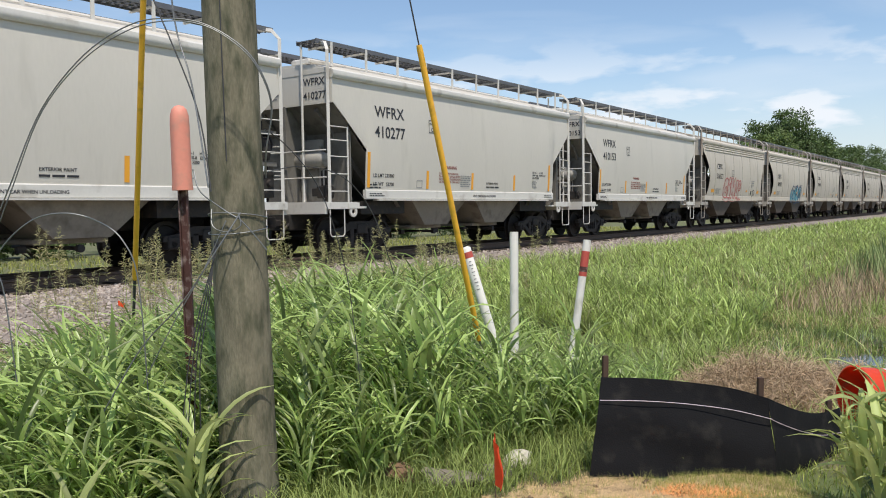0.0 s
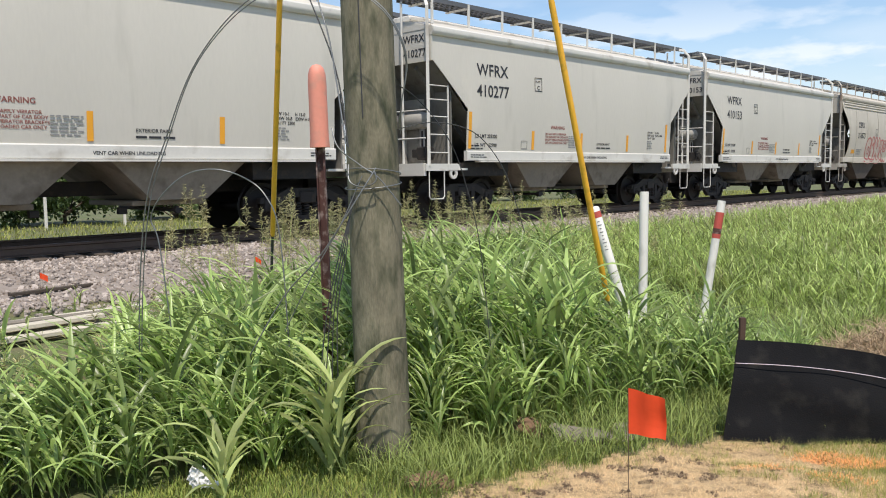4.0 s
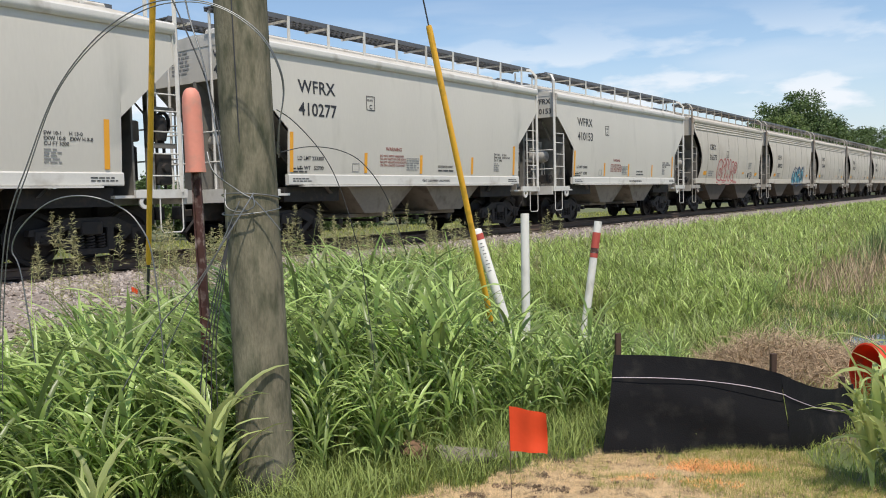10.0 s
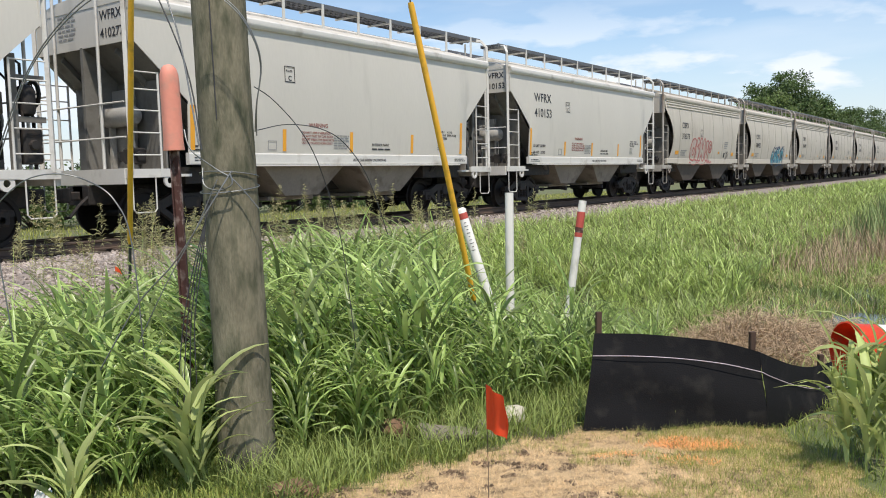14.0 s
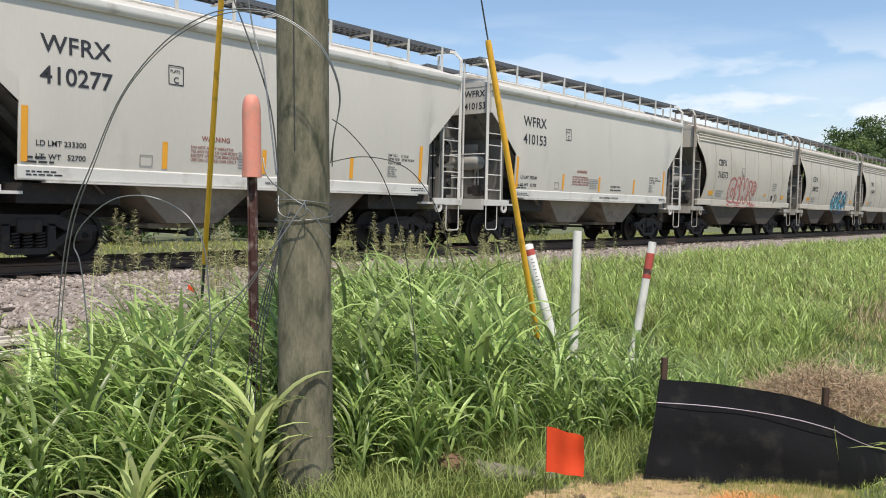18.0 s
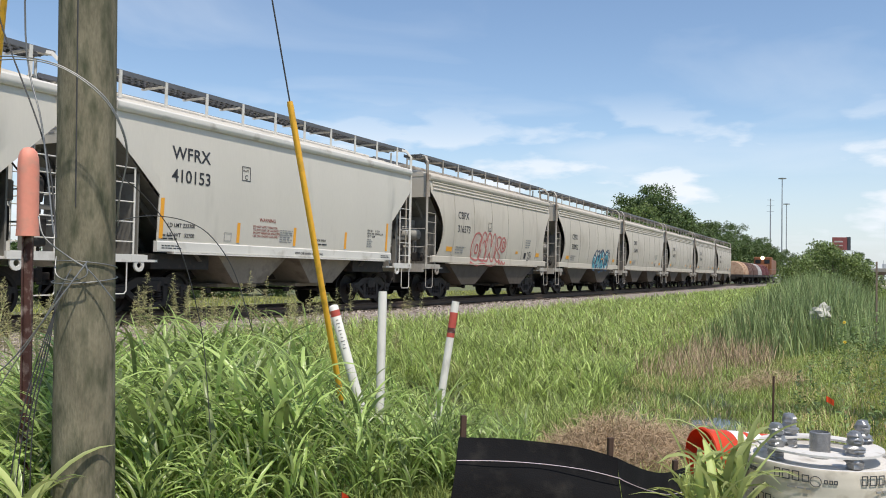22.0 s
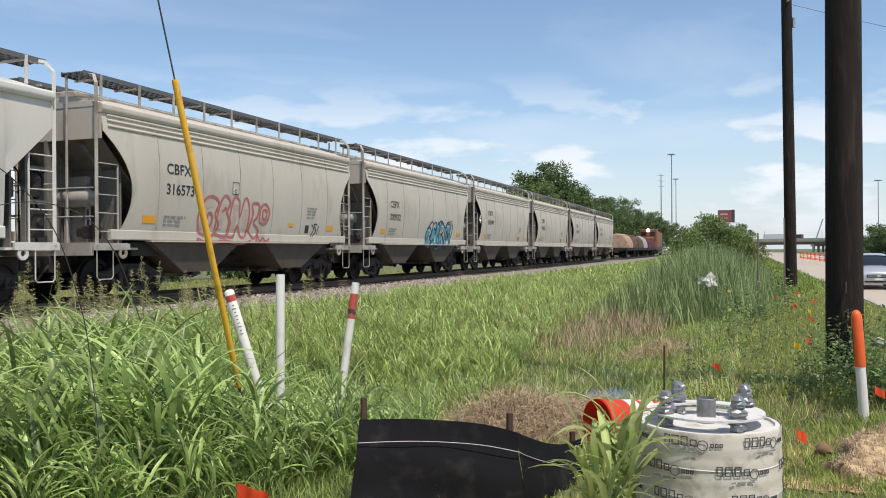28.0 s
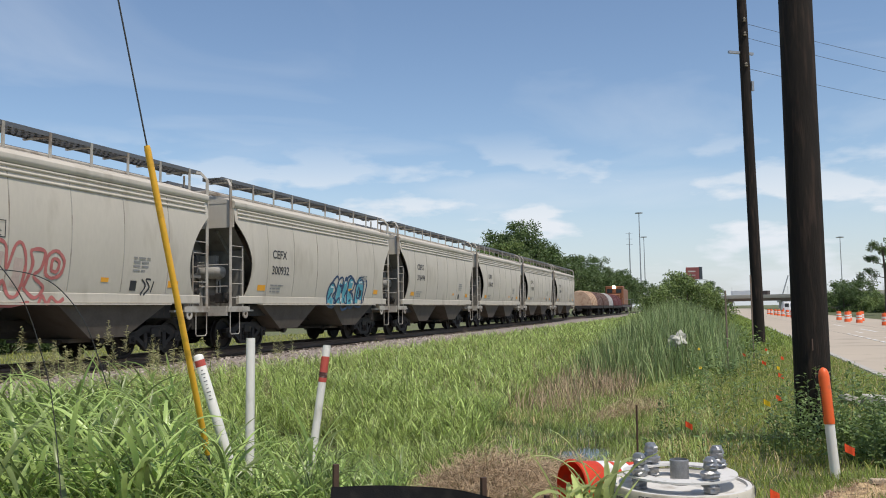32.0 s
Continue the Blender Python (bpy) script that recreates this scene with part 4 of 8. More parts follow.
for o in bpy.data.objects:
    if o.parent and o.name.startswith(("stencil_block", "capacity", "sill_note", "corner_note", "paint_note", "end_note", "vent_note", "light_weight", "load_limit", "warning_text", "graffiti")):
        tagged(o, kind="stuff")


# ---- more materials ----
defmat("pole_wood", (0.19, 0.172, 0.118), 0.92, var=0.6, scale=3.6, fine=46, bump=0.8, spec=0.15, dirt=(0.075, 0.08, 0.05), dirt_amt=0.5, stretch=(2.4, 2.4, 0.7), depth=0.005)
defmat("creosote_wood", (0.021, 0.017, 0.014), 0.9, spec=0.2, var=0.5, scale=2.0, fine=26, bump=0.8, dirt=(0.06, 0.04, 0.03), dirt_amt=0.3, stretch=(3, 3, 0.3))
defmat("yellow_guard", (0.86, 0.46, 0.04), 0.45, var=0.12, scale=4, fine=30, bump=0.05, dirt=(0.45, 0.25, 0.03), dirt_amt=0.2)
defmat("galv_wire", (0.22, 0.225, 0.22), 0.5, 0.6, var=0.2)
defmat("dark_wire", (0.05, 0.05, 0.05), 0.6, var=0.2)
defmat("faded_orange", (0.78, 0.30, 0.215), 0.6, var=0.12, scale=5, fine=30, bump=0.06, dirt=(0.62, 0.30, 0.22), dirt_amt=0.3)
defmat("rust_post", (0.085, 0.035, 0.028), 0.8, var=0.35, scale=6, fine=50, bump=0.2, dirt=(0.45, 0.36, 0.32), dirt_amt=0.3)
defmat("white_plastic", (0.76, 0.725, 0.655), 0.5, var=0.08, scale=4, fine=30, bump=0.03, dirt=(0.45, 0.43, 0.36), dirt_amt=0.2, stretch=(1, 1, 0.4))
defmat("red_tape", (0.50, 0.085, 0.06), 0.55, var=0.15, scale=8)
defmat("orange_plastic", (0.85, 0.13, 0.025), 0.45, var=0.1, scale=4, fine=30, bump=0.04, dirt=(0.5, 0.14, 0.06), dirt_amt=0.2)
defmat("drum_red", (0.85, 0.085, 0.03), 0.45, var=0.12, scale=4, fine=30, bump=0.05, dirt=(0.55, 0.12, 0.06), dirt_amt=0.2, trans=0.35)
defmat("flag_orange", (0.95, 0.10, 0.025), 0.55, var=0.06, trans=0.25)
defmat("drum_white", (0.78, 0.76, 0.72), 0.4, var=0.1, scale=5, dirt=(0.4, 0.33, 0.25), dirt_amt=0.3)
defmat("silt_fabric", (0.010, 0.010, 0.011), 0.85, spec=0.15, var=0.25, scale=3, fine=120, bump=0.25, dirt=(0.03, 0.028, 0.025), dirt_amt=0.3)
defmat("seam_thread", (0.62, 0.52, 0.56), 0.8, var=0.3, scale=30, fine=90)
defmat("stake_wood", (0.07, 0.04, 0.026), 0.85, var=0.3, scale=6, fine=40, bump=0.3)
defmat("wrap_paper", (0.66, 0.595, 0.49), 0.55, var=0.08, scale=4, fine=30, bump=0.05, dirt=(0.36, 0.30, 0.22), dirt_amt=0.3)
defmat("concrete_top", (0.62, 0.60, 0.56), 0.75, var=0.1, scale=6, fine=50, bump=0.15, dirt=(0.42, 0.38, 0.33), dirt_amt=0.25)
defmat("tape_grey", (0.30, 0.30, 0.30), 0.32, 0.55, var=0.3, scale=20, fine=90, bump=0.3)
defmat("pale_concrete", (0.44, 0.41, 0.36), 0.9, var=0.12, scale=2, fine=40, bump=0.2, dirt=(0.3, 0.26, 0.2), dirt_amt=0.3)
defmat("road_concrete", (0.46, 0.385, 0.295), 0.88, var=0.1, scale=0.25, fine=30, bump=0.1, dirt=(0.30, 0.255, 0.20), dirt_amt=0.25, stretch=(1, 1, 1))
defmat("road_paint", (0.72, 0.71, 0.67), 0.7, var=0.12, scale=5, fine=40, bump=0.05, dirt=(0.4, 0.37, 0.33), dirt_amt=0.25)
defmat("sandy", (0.42, 0.34, 0.23), 0.95, var=0.2, scale=1.5, fine=20, bump=0.3)
defmat("dry_thatch", (0.56, 0.40, 0.22), 0.95, var=0.55, scale=6.5, fine=70, bump=1.0, dirt=(0.12, 0.08, 0.045), dirt_amt=0.42)
defmat("spray_orange", (0.82, 0.38, 0.14), 0.9, var=0.2, scale=9, fine=60)
defmat("blade_green", (0.355, 0.46, 0.15), 0.36, var=0.5, scale=0.8, fine=9, bump=0, island=1.0, trans=0.42, spec=0.6)
defmat("blade_light", (0.42, 0.51, 0.165), 0.40, var=0.5, scale=0.5, fine=7, bump=0, island=1.0, trans=0.4, spec=0.5, dirt=(0.36, 0.33, 0.16), dirt_amt=0.12)
defmat("clump_pale", (0.44, 0.50, 0.19), 0.45, var=0.35, scale=1.2, fine=9, bump=0, island=0.7, trans=0.4, spec=0.3)
defmat("turf_green", (0.26, 0.33, 0.078), 0.6, var=0.3, scale=1.2, fine=9, bump=0, island=0.8, trans=0.3, spec=0.25)
defmat("turf_lime", (0.35, 0.365, 0.095), 0.6, var=0.3, scale=1.2, fine=9, bump=0, island=0.8, trans=0.3, spec=0.25)
defmat("straw", (0.60, 0.455, 0.26), 0.8, var=0.45, scale=2, fine=12, bump=0, island=0.9, trans=0.25, spec=0.2)
defmat("straw_fine", (0.70, 0.52, 0.30), 0.85, var=0.32, scale=4, fine=20, bump=0, island=0.7, trans=0.2, spec=0.15)
defmat("dead_brush", (0.46, 0.345, 0.225), 0.85, var=0.35, scale=2, fine=12, bump=0, island=0.9, trans=0.2, spec=0.2)
defmat("reed_green", (0.27, 0.34, 0.14), 0.5, var=0.42, scale=0.5, fine=7, bump=0, island=0.8, trans=0.3, spec=0.3)
defmat("dark_thatch", (0.12, 0.08, 0.046), 0.9, var=0.3, scale=5, fine=30, bump=0, island=0.8)
defmat("seed_tan", (0.44, 0.40, 0.20), 0.8, var=0.3, scale=5, fine=30, bump=0, island=0.8, trans=0.25)
defmat("soft_green", (0.275, 0.335, 0.10), 0.6, var=0.3, scale=1.2, fine=9, bump=0, island=0.8, trans=0.3, spec=0.25)
defmat("weed_leaf", (0.165, 0.235, 0.075), 0.5, var=0.3, scale=2, fine=14, bump=0, island=0.9, trans=0.3)
defmat("tree_leaf", (0.10, 0.15, 0.044), 0.55, var=0.35, scale=0.25, fine=3, bump=0, island=0.9, trans=0.25)
defmat("tree_leaf_light", (0.18, 0.24, 0.072), 0.55, var=0.35, scale=0.25, fine=3, bump=0, island=0.9, trans=0.3)
defmat("bark", (0.10, 0.075, 0.055), 0.9, var=0.3, scale=4, fine=30, bump=0.5)
defmat("petal", (0.85, 0.56, 0.02), 0.6, var=0.15, trans=0.3)
defmat("flower_eye", (0.05, 0.025, 0.012), 0.8)
defmat("bag_grey", (0.46, 0.45, 0.38), 0.7, var=0.3, scale=6, fine=30, bump=0.3)
defmat("white_litter", (0.78, 0.77, 0.74), 0.6, var=0.1, trans=0.2)
defmat("stone_grey", (0.22, 0.19, 0.15), 0.9, var=0.25, scale=8, fine=50, bump=0.4)
defmat("stone_pale", (0.55, 0.50, 0.40), 0.9, var=0.2, scale=8, fine=50, bump=0.4)
defmat("timber_pale", (0.50, 0.39, 0.27), 0.85, var=0.25, scale=4, fine=30, bump=0.3, stretch=(0.3, 2, 2))
defmat("broken_concrete", (0.46, 0.43, 0.37), 0.9, var=0.15, scale=3, fine=40, bump=0.3)
defmat("clod_brown", (0.20, 0.135, 0.082), 0.95, var=0.4, scale=8, fine=60, bump=0.4, island=1.0)
defmat("clay", (0.22, 0.13, 0.075), 0.95, var=0.3, scale=4, fine=25, bump=0.5)
defmat("water", (0.05, 0.055, 0.04), 0.06, var=0.2, scale=1.5, fine=10, bump=0.08)
defmat("steel_grey", (0.35, 0.36, 0.37), 0.5, 0.6, var=0.15)
defmat("bridge_concrete", (0.47, 0.43, 0.36), 0.9, var=0.12, scale=0.2, fine=4, bump=0.05)
defmat("bridge_steel", (0.16, 0.12, 0.09), 0.8, var=0.2, scale=0.3, fine=4)
defmat("beige_wall", (0.47, 0.38, 0.28), 0.9, var=0.08, scale=0.3, fine=8, bump=0.05)
defmat("dark_glass", (0.02, 0.025, 0.03), 0.08, var=0.1, spec=0.45)
defmat("sedan_paint", (0.50, 0.52, 0.54), 0.28, 0.35, var=0.03, scale=2, bump=0)
defmat("van_paint", (0.78, 0.78, 0.77), 0.35, 0.0, var=0.03, scale=2, bump=0)
defmat("tyre", (0.02, 0.02, 0.02), 0.85, var=0.2)
defmat("chrome", (0.6, 0.6, 0.61), 0.15, 1.0, var=0.05, bump=0)
defmat("lamp_clear", (0.75, 0.76, 0.77), 0.12, 0.2, var=0.05, bump=0)
defmat("tail_red", (0.5, 0.02, 0.02), 0.25, var=0.1, bump=0)
defmat("billboard_red", (0.22, 0.06, 0.055), 0.6, var=0.2, scale=0.5)
defmat("billboard_dark", (0.04, 0.05, 0.06), 0.6, var=0.2, scale=0.5)
defmat("coil_tan", (0.48, 0.33, 0.22), 0.7, var=0.25, scale=0.8, fine=6, dirt=(0.26, 0.11, 0.06), dirt_amt=0.35)
defmat("coil_brown", (0.13, 0.075, 0.06), 0.7, var=0.25, scale=0.8, fine=6)
defmat("coil_red", (0.12, 0.035, 0.035), 0.7, var=0.25, scale=0.8, fine=6)
defmat("coil_silver", (0.42, 0.40, 0.38), 0.6, 0.2, var=0.25, scale=0.8, fine=6)
defmat("loco_orange", (0.22, 0.08, 0.03), 0.5, var=0.2, scale=1)
defmat("loco_dark", (0.06, 0.045, 0.04), 0.6, var=0.2)
defmat("fence_black", (0.03, 0.032, 0.035), 0.8, var=0.2)


def glow(name, color, strength):
    m = bpy.data.materials.new(name)
    m.use_nodes = True
    b = m.node_tree.nodes["Principled BSDF"]
    b.inputs["Base Color"].default_value = (*color, 1)
    b.inputs["Emission Color"].default_value = (*color, 1)
    b.inputs["Emission Strength"].default_value = strength
    M[name] = m


glow("headlight", (1.0, 0.85, 0.6), 14.0)


# ---- track ----
def strip(name, w0, w1, s0, s1, lift, material, label, category, ds=1.0, dw=0.4, edge=0.0, seed=0, follow=True):
    """A sheet laid on the ground between two lines along the track, with ragged sides."""
    ns, nww = max(2, round((s1 - s0) / ds)), max(2, round((w1 - w0) / dw))
    v, f = [], []
    for i in range(ns + 1):
        s = s0 + (s1 - s0) * i / ns
        a = w0 + edge * noise.noise(Vector((s * 0.9, seed, 1)))
        b = w1 + edge * noise.noise(Vector((s * 0.9, seed, 7)))
        for j in range(nww + 1):
            w = a + (b - a) * j / nww
            z = (ground_z(s, w) if follow else 0) + lift * (1 if 0 < j < nww else -0.3)
            v.append(at(s, w, z))
    k = nww + 1
    for i in range(ns):
        for j in range(nww):
            f.append((i * k + j, (i + 1) * k + j, (i + 1) * k + j + 1, i * k + j + 1))
    me = bpy.data.meshes.new(name)
    me.from_pydata(v, [], f)
    me.polygons.foreach_set("use_smooth", np.ones(len(me.polygons), bool))
    me.materials.append(M[material])
    return tagged(new(name, me), label, category, kind="structure")


strip("ballast_bed", 10.3, 18.3, -60, 700, 0.035, "ballast", "grey-brown crushed stone bed under the rails", "ballast", 1.2, 0.3, 0.5, 3)
strip("sandy_track", 19.0, 21.5, -60, 400, 0.04, "sandy", "pale sandy strip beyond the rails", "path", 2.0, 0.8, 0.4, 9)


def rail_prof(w):
    p = [(-0.07, 0.0), (0.07, 0.0), (0.07, 0.015), (0.012, 0.03), (0.01, 0.12), (0.036, 0.135), (0.036, 0.165), (0.03, 0.172), (-0.03, 0.172), (-0.036, 0.165), (-0.036, 0.135), (-0.01, 0.12), (-0.012, 0.03), (-0.07, 0.015)]
    return [(w + a, RAIL_Z - 0.172 + b) for a, b in p]


track = thing("railway_track", "straight railway track of rusty rails on dark wooden ties", "railway track", kind="structure")
for w in (TRACK_W - 0.755, TRACK_W + 0.755):
    part("rail", Geo().loft([[at(s, a + bend(s), b) for a, b in rail_prof(w)] for s in (-80, 0, 30, 34, 38, 42, 60, 100, 150, 700)]), "rail_steel", track)
tie_mesh = Geo().box(-0.115, 0.115, -1.3, 1.3, -0.14, 0.0, 0.012).mesh("tie", "tie_wood")
plate_mesh = Geo().box(-0.1, 0.1, -0.17, 0.17, 0.0, 0.018, 0.004).mesh("tie_plate", "rail_steel")
rt = random.Random(5)
for k in range(150):
    s = -4 + k * 0.51
    tie = part("tie", tie_mesh, None, track, m=put(s + rt.uniform(-0.03, 0.03), TRACK_W + bend(s) + rt.uniform(-0.05, 0.05), RAIL_Z - 0.19, rt.uniform(-1, 1)))
    if k < 40:
        part("tie_plate", plate_mesh, None, tie, m=pose(0, -0.755, 0.0))


def rock_shape(seed, sub=1):
    bm = bmesh.new()
    bmesh.ops.create_icosphere(bm, subdivisions=sub, radius=1)
    r = random.Random(seed)
    o = Vector((r.random() * 9, r.random() * 9, r.random() * 9))
    for v in bm.verts:
        v.co *= 1 + 0.55 * noise.noise(v.co * 1.3 + o)
    vs = np.array([v.co[:] for v in bm.verts])
    fs = np.array([[v.index for v in f.verts] for f in bm.faces])
    bm.free()
    return vs, fs


def scatter_rocks(name, spots, sizes, material, label, category, seed):
    rg = np.random.RandomState(seed)
    shapes = [rock_shape(seed * 10 + k) for k in range(6)]
    vs, fs, base = [], [], 0
    for (x, y, z), q in zip(spots, sizes):
        sv, sf = shapes[rg.randint(6)]
        a, b, c = rg.rand(3) * 6.3
        rot = np.array(Euler((a, b, c)).to_matrix())
        sc = q * (0.6 + 0.8 * rg.rand(3))
        vs.append((sv * sc) @ rot.T + (x, y, z))
        fs.append(sf + base)
        base += len(sv)
    return stuff(name, np.concatenate(vs).tolist(), np.concatenate(fs).tolist(), material, label, category, smooth=False)


rg = np.random.RandomState(11)
spots, sizes = [], []
for k in range(11500):
    s = rg.uniform(1.5, 13) if k < 8500 else rg.uniform(13, 40)
    w = rg.uniform(9.6, 13.6)
    if w < 10.6 and rg.rand() > (w - 9.4) / 1.2 * (1 if s < 6 else 0.25):
        continue
    p = at(s, w, ground_z(s, w) + 0.04)
    spots.append(tuple(p))
    sizes.append(rg.uniform(0.018, 0.042) * (1 if s < 14 else 1.3))
scatter_rocks("ballast_stones", spots, sizes, "ballast", "loose grey and brown crushed ballast stones", "gravel", 3)

# ---- road, kerb and median ----
ROAD_Z = -0.13
road = strip("road", -16.2, -3.62, -80, 420, 0.0, "road_concrete", "pale sun-bleached concrete road", "road", 4, 1.2, follow=False)
for v in road.data.vertices:
    v.co.z = ROAD_Z + 0.012
kerb = Geo()
for k in range(110):
    s = -60 + 3.0 * k
    kerb.loft([[at(x, w, z) for w, z in ((-3.64, ROAD_Z - 0.05), (-3.62, 0.02), (-3.58, 0.045), (-3.40, 0.05), (-3.38, 0.0), (-3.38, -0.2))] for x in (s + 0.01, s + 2.99)])
tagged(part("kerb", kerb, "pale_concrete"), "pale concrete kerb along the road", "kerb", kind="structure")


def lane_mark(s, w, length, wide, turn=0.0):
    part("lane_mark", Geo().box(-length / 2, length / 2, -wide / 2, wide / 2, 0, 0.004), "road_paint", road, m=put(s, w, ROAD_Z + 0.014, turn))


for k in range(13):
    lane_mark(26 + 2.1 * k, -6.95 - 0.02 * k, 1.0, 0.16)
for k in range(4):
    lane_mark(32 + 13 * k, -9.2, 6.0, 0.16)
for k in range(4):
    lane_mark(27 + 9 * k, -8.1, 2.6, 0.14)
for k in range(30):
    for w in (-7.0, -10.7):
        part("road_joint", Geo().box(-2.3, 2.3, -0.01, 0.01, 0, 0.003), "billboard_dark", road, m=put(4.6 * k, w, ROAD_Z + 0.0125))
median = Geo().loft([[at(s, w, z) for w, z in ((-16.9, -0.2), (-16.8, 0.42), (-12.9, 0.42), (-12.75, 0.36), (-12.65, -0.2))] for s in (8, 20, 40, 66, 72)])
tagged(part("median", median, "pale_concrete"), "raised concrete median with a stained side", "median", kind="structure")

# ---- utility pole with its guys and loose wires ----
POLE = Vector((-1.075, 4.42, -0.08))
POLE_TOP = POLE + Vector((-0.20, 0.14, 9.0)) * 1.0
pole = thing("utility_pole", "weathered grey-brown wooden utility pole wrapped with loose wire", "utility pole", pose(*POLE))
pg = Geo()
rings = []
for k in range(19):
    h = 9.0 * (k / 18) ** 1.6
    c = Vector((-0.20, 0.14, 9.0)) * (h / 9.0)
    r = 0.152 - 0.0035 * h + 0.012 * math.exp(-h * 4)
    rings.append([(c.x + math.cos(a) * r * (1 + 0.025 * noise.noise(Vector((math.cos(a) * 2, math.sin(a) * 2, h * 0.7)))), c.y + math.sin(a) * r * (1 + 0.025 * noise.noise(Vector((math.cos(a) * 2, math.sin(a) * 2, h * 0.7 + 9)))), c.z) for a in [2 * math.pi * j / 28 for j in range(28)]])
pg.loft(rings)
part("shaft", pg, "pole_wood", pole, smooth=60)
# a long drying crack, two knots and a strip of old scars
part("crack", Geo().tube([(-0.2 * h / 9 - 0.01, 0.14 * h / 9 - 0.1535 + 0.0035 * h, h) for h in (1.95, 2.4, 2.9, 3.5)], 0.0035, 4), "dark_wire", pole)
for z, rr in ((1.66, 0.155), (1.585, 0.156)):
    ring = [(-0.037 + rr * math.cos(a), 0.026 + rr * math.sin(a), z + 0.02 * math.sin(a + z * 40)) for a in [2 * math.pi * k / 30 for k in range(31)]]
    part("wire_wrap", Geo().tube(ring, 0.0035, 5), "galv_wire", pole)


def curve_pts(pts, n=6):
    out = []
    for i in range(len(pts) - 1):
        p0, p1, p2, p3 = (Vector(pts[max(0, min(len(pts) - 1, j))]) for j in (i - 1, i, i + 1, i + 2))
        for k in range(n):
            f = k / n
            out.append(0.5 * (2 * p1 + (p2 - p0) * f + (2 * p0 - 5 * p1 + 4 * p2 - p3) * f * f + (3 * p1 - p0 - 3 * p2 + p3) * f ** 3))
    return out + [Vector(pts[-1])]


def loose_wire(name, pts, r, material, label):
    return tagged(part(name, Geo().tube(curve_pts(pts), r, 6), material, smooth=60), label, "wire")


arc = [(-2.56, 4.42, 0.05), (-2.5, 4.37, 0.84), (-2.39, 4.3, 1.43), (-2.24, 4.27, 1.78), (-2.06, 4.25, 2.15), (-1.8, 4.18, 2.41), (-1.55, 4.15, 2.55), (-1.34, 4.12, 2.57), (-1.15, 4.11, 2.53), (-0.97, 4.12, 2.41), (-0.88, 4.14, 2.26), (-0.86, 4.19, 2.12), (-0.9, 4.23, 1.94), (-0.93, 4.3, 1.8)]
loose_wire("guy_wire_loop", arc, 0.0036, "galv_wire", "thick loose steel strand arching over beside the pole")
loose_wire("guy_wire_loop", [(x + 0.008 * math.sin(k), y + 0.02, z - 0.012 + 0.006 * math.cos(k * 1.7)) for k, (x, y, z) in enumerate(arc)], 0.0032, "galv_wire", "second loose steel strand beside the arch")
loose_wire("wire_hoop", [(-2.45, 4.7, 0.3), (-2.52, 4.68, 1.13), (-2.57, 4.68, 1.31), (-2.48, 4.64, 1.45), (-2.3, 4.61, 1.58), (-2.1, 4.58, 1.61), (-1.93, 4.59, 1.56), (-1.78, 4.55, 1.45), (-1.70, 4.55, 1.2), (-1.66, 4.55, 0.4)], 0.004, "galv_wire", "thin bent wire hoop standing in the grass")
loose_wire("hanging_wire", [(-1.56, 4.4, 2.9), (-1.53, 4.41, 2.76), (-1.28, 4.31, 2.16), (-1.19, 4.22, 1.71)], 0.004, "dark_wire", "dark wire slanting down to the pole")
loose_wire("hanging_wire", [(-1.45, 4.42, 3.9), (-1.43, 4.42, 2.76), (-1.30, 4.31, 2.27), (-1.20, 4.21, 1.73)], 0.0045, "galv_wire", "grey wire hanging down to the pole")
loose_wire("wire_tail", [(-0.92, 4.28, 2.03), (-0.86, 4.43, 1.98), (-0.75, 4.54, 1.84), (-0.67, 4.64, 1.67), (-0.6, 4.73, 1.4), (-0.55, 4.8, 1.1), (-0.5, 4.85, 0.5)], 0.0028, "dark_wire", "thin dark wire end drooping from the pole")
loose_wire("wire_tail", [(-0.92, 4.32, 1.81), (-0.8, 4.53, 1.85), (-0.64, 4.65, 1.83), (-0.52, 4.77, 1.75), (-0.4, 4.87, 1.55), (-0.3, 5.0, 1.2)], 0.0028, "dark_wire", "thin dark wire end bowed away from the pole")
loose_wire("wire_strand", [(-1.05, 4.255, 1.60), (-1.15, 4.2, 1.43), (-1.35, 4.2, 1.14), (-1.57, 4.22, 0.91), (-1.8, 4.24, 0.55)], 0.004, "galv_wire", "wire strand slanting from the pole to the grass")
loose_wire("wire_strand", [(-1.13, 4.27, 1.56), (-1.25, 4.25, 1.3), (-1.42, 4.26, 1.02), (-1.6, 4.3, 0.7)], 0.003, "galv_wire", "thin wire strand slanting from the pole to the grass")
for k in range(4):
    loose_wire("bundled_wire", [(-1.20 + 0.008 * k, 4.30, 1.45), (-1.23 - 0.012 * k, 4.28, 1.15), (-1.29 - 0.02 * k, 4.28, 0.8), (-1.3 - 0.04 * k, 4.3, 0.3)], 0.0032, "dark_wire", "dark wire hanging beside the pole")
loose_wire("wire_knot", [(-1.30, 4.3, 1.82), (-1.25, 4.24, 1.71), (-1.13, 4.262, 1.61), (-1.04, 4.258, 1.55), (-0.93, 4.31, 1.40)], 0.004, "galv_wire", "bright wire tied across the pole")
loose_wire("wire_knot", [(-1.22, 4.33, 1.62), (-1.2, 4.27, 1.53), (-1.12, 4.245, 1.5), (-1.05, 4.245, 1.53), (-1.06, 4.25, 1.59)], 0.004, "galv_wire", "bright wire loop tied on the pole")


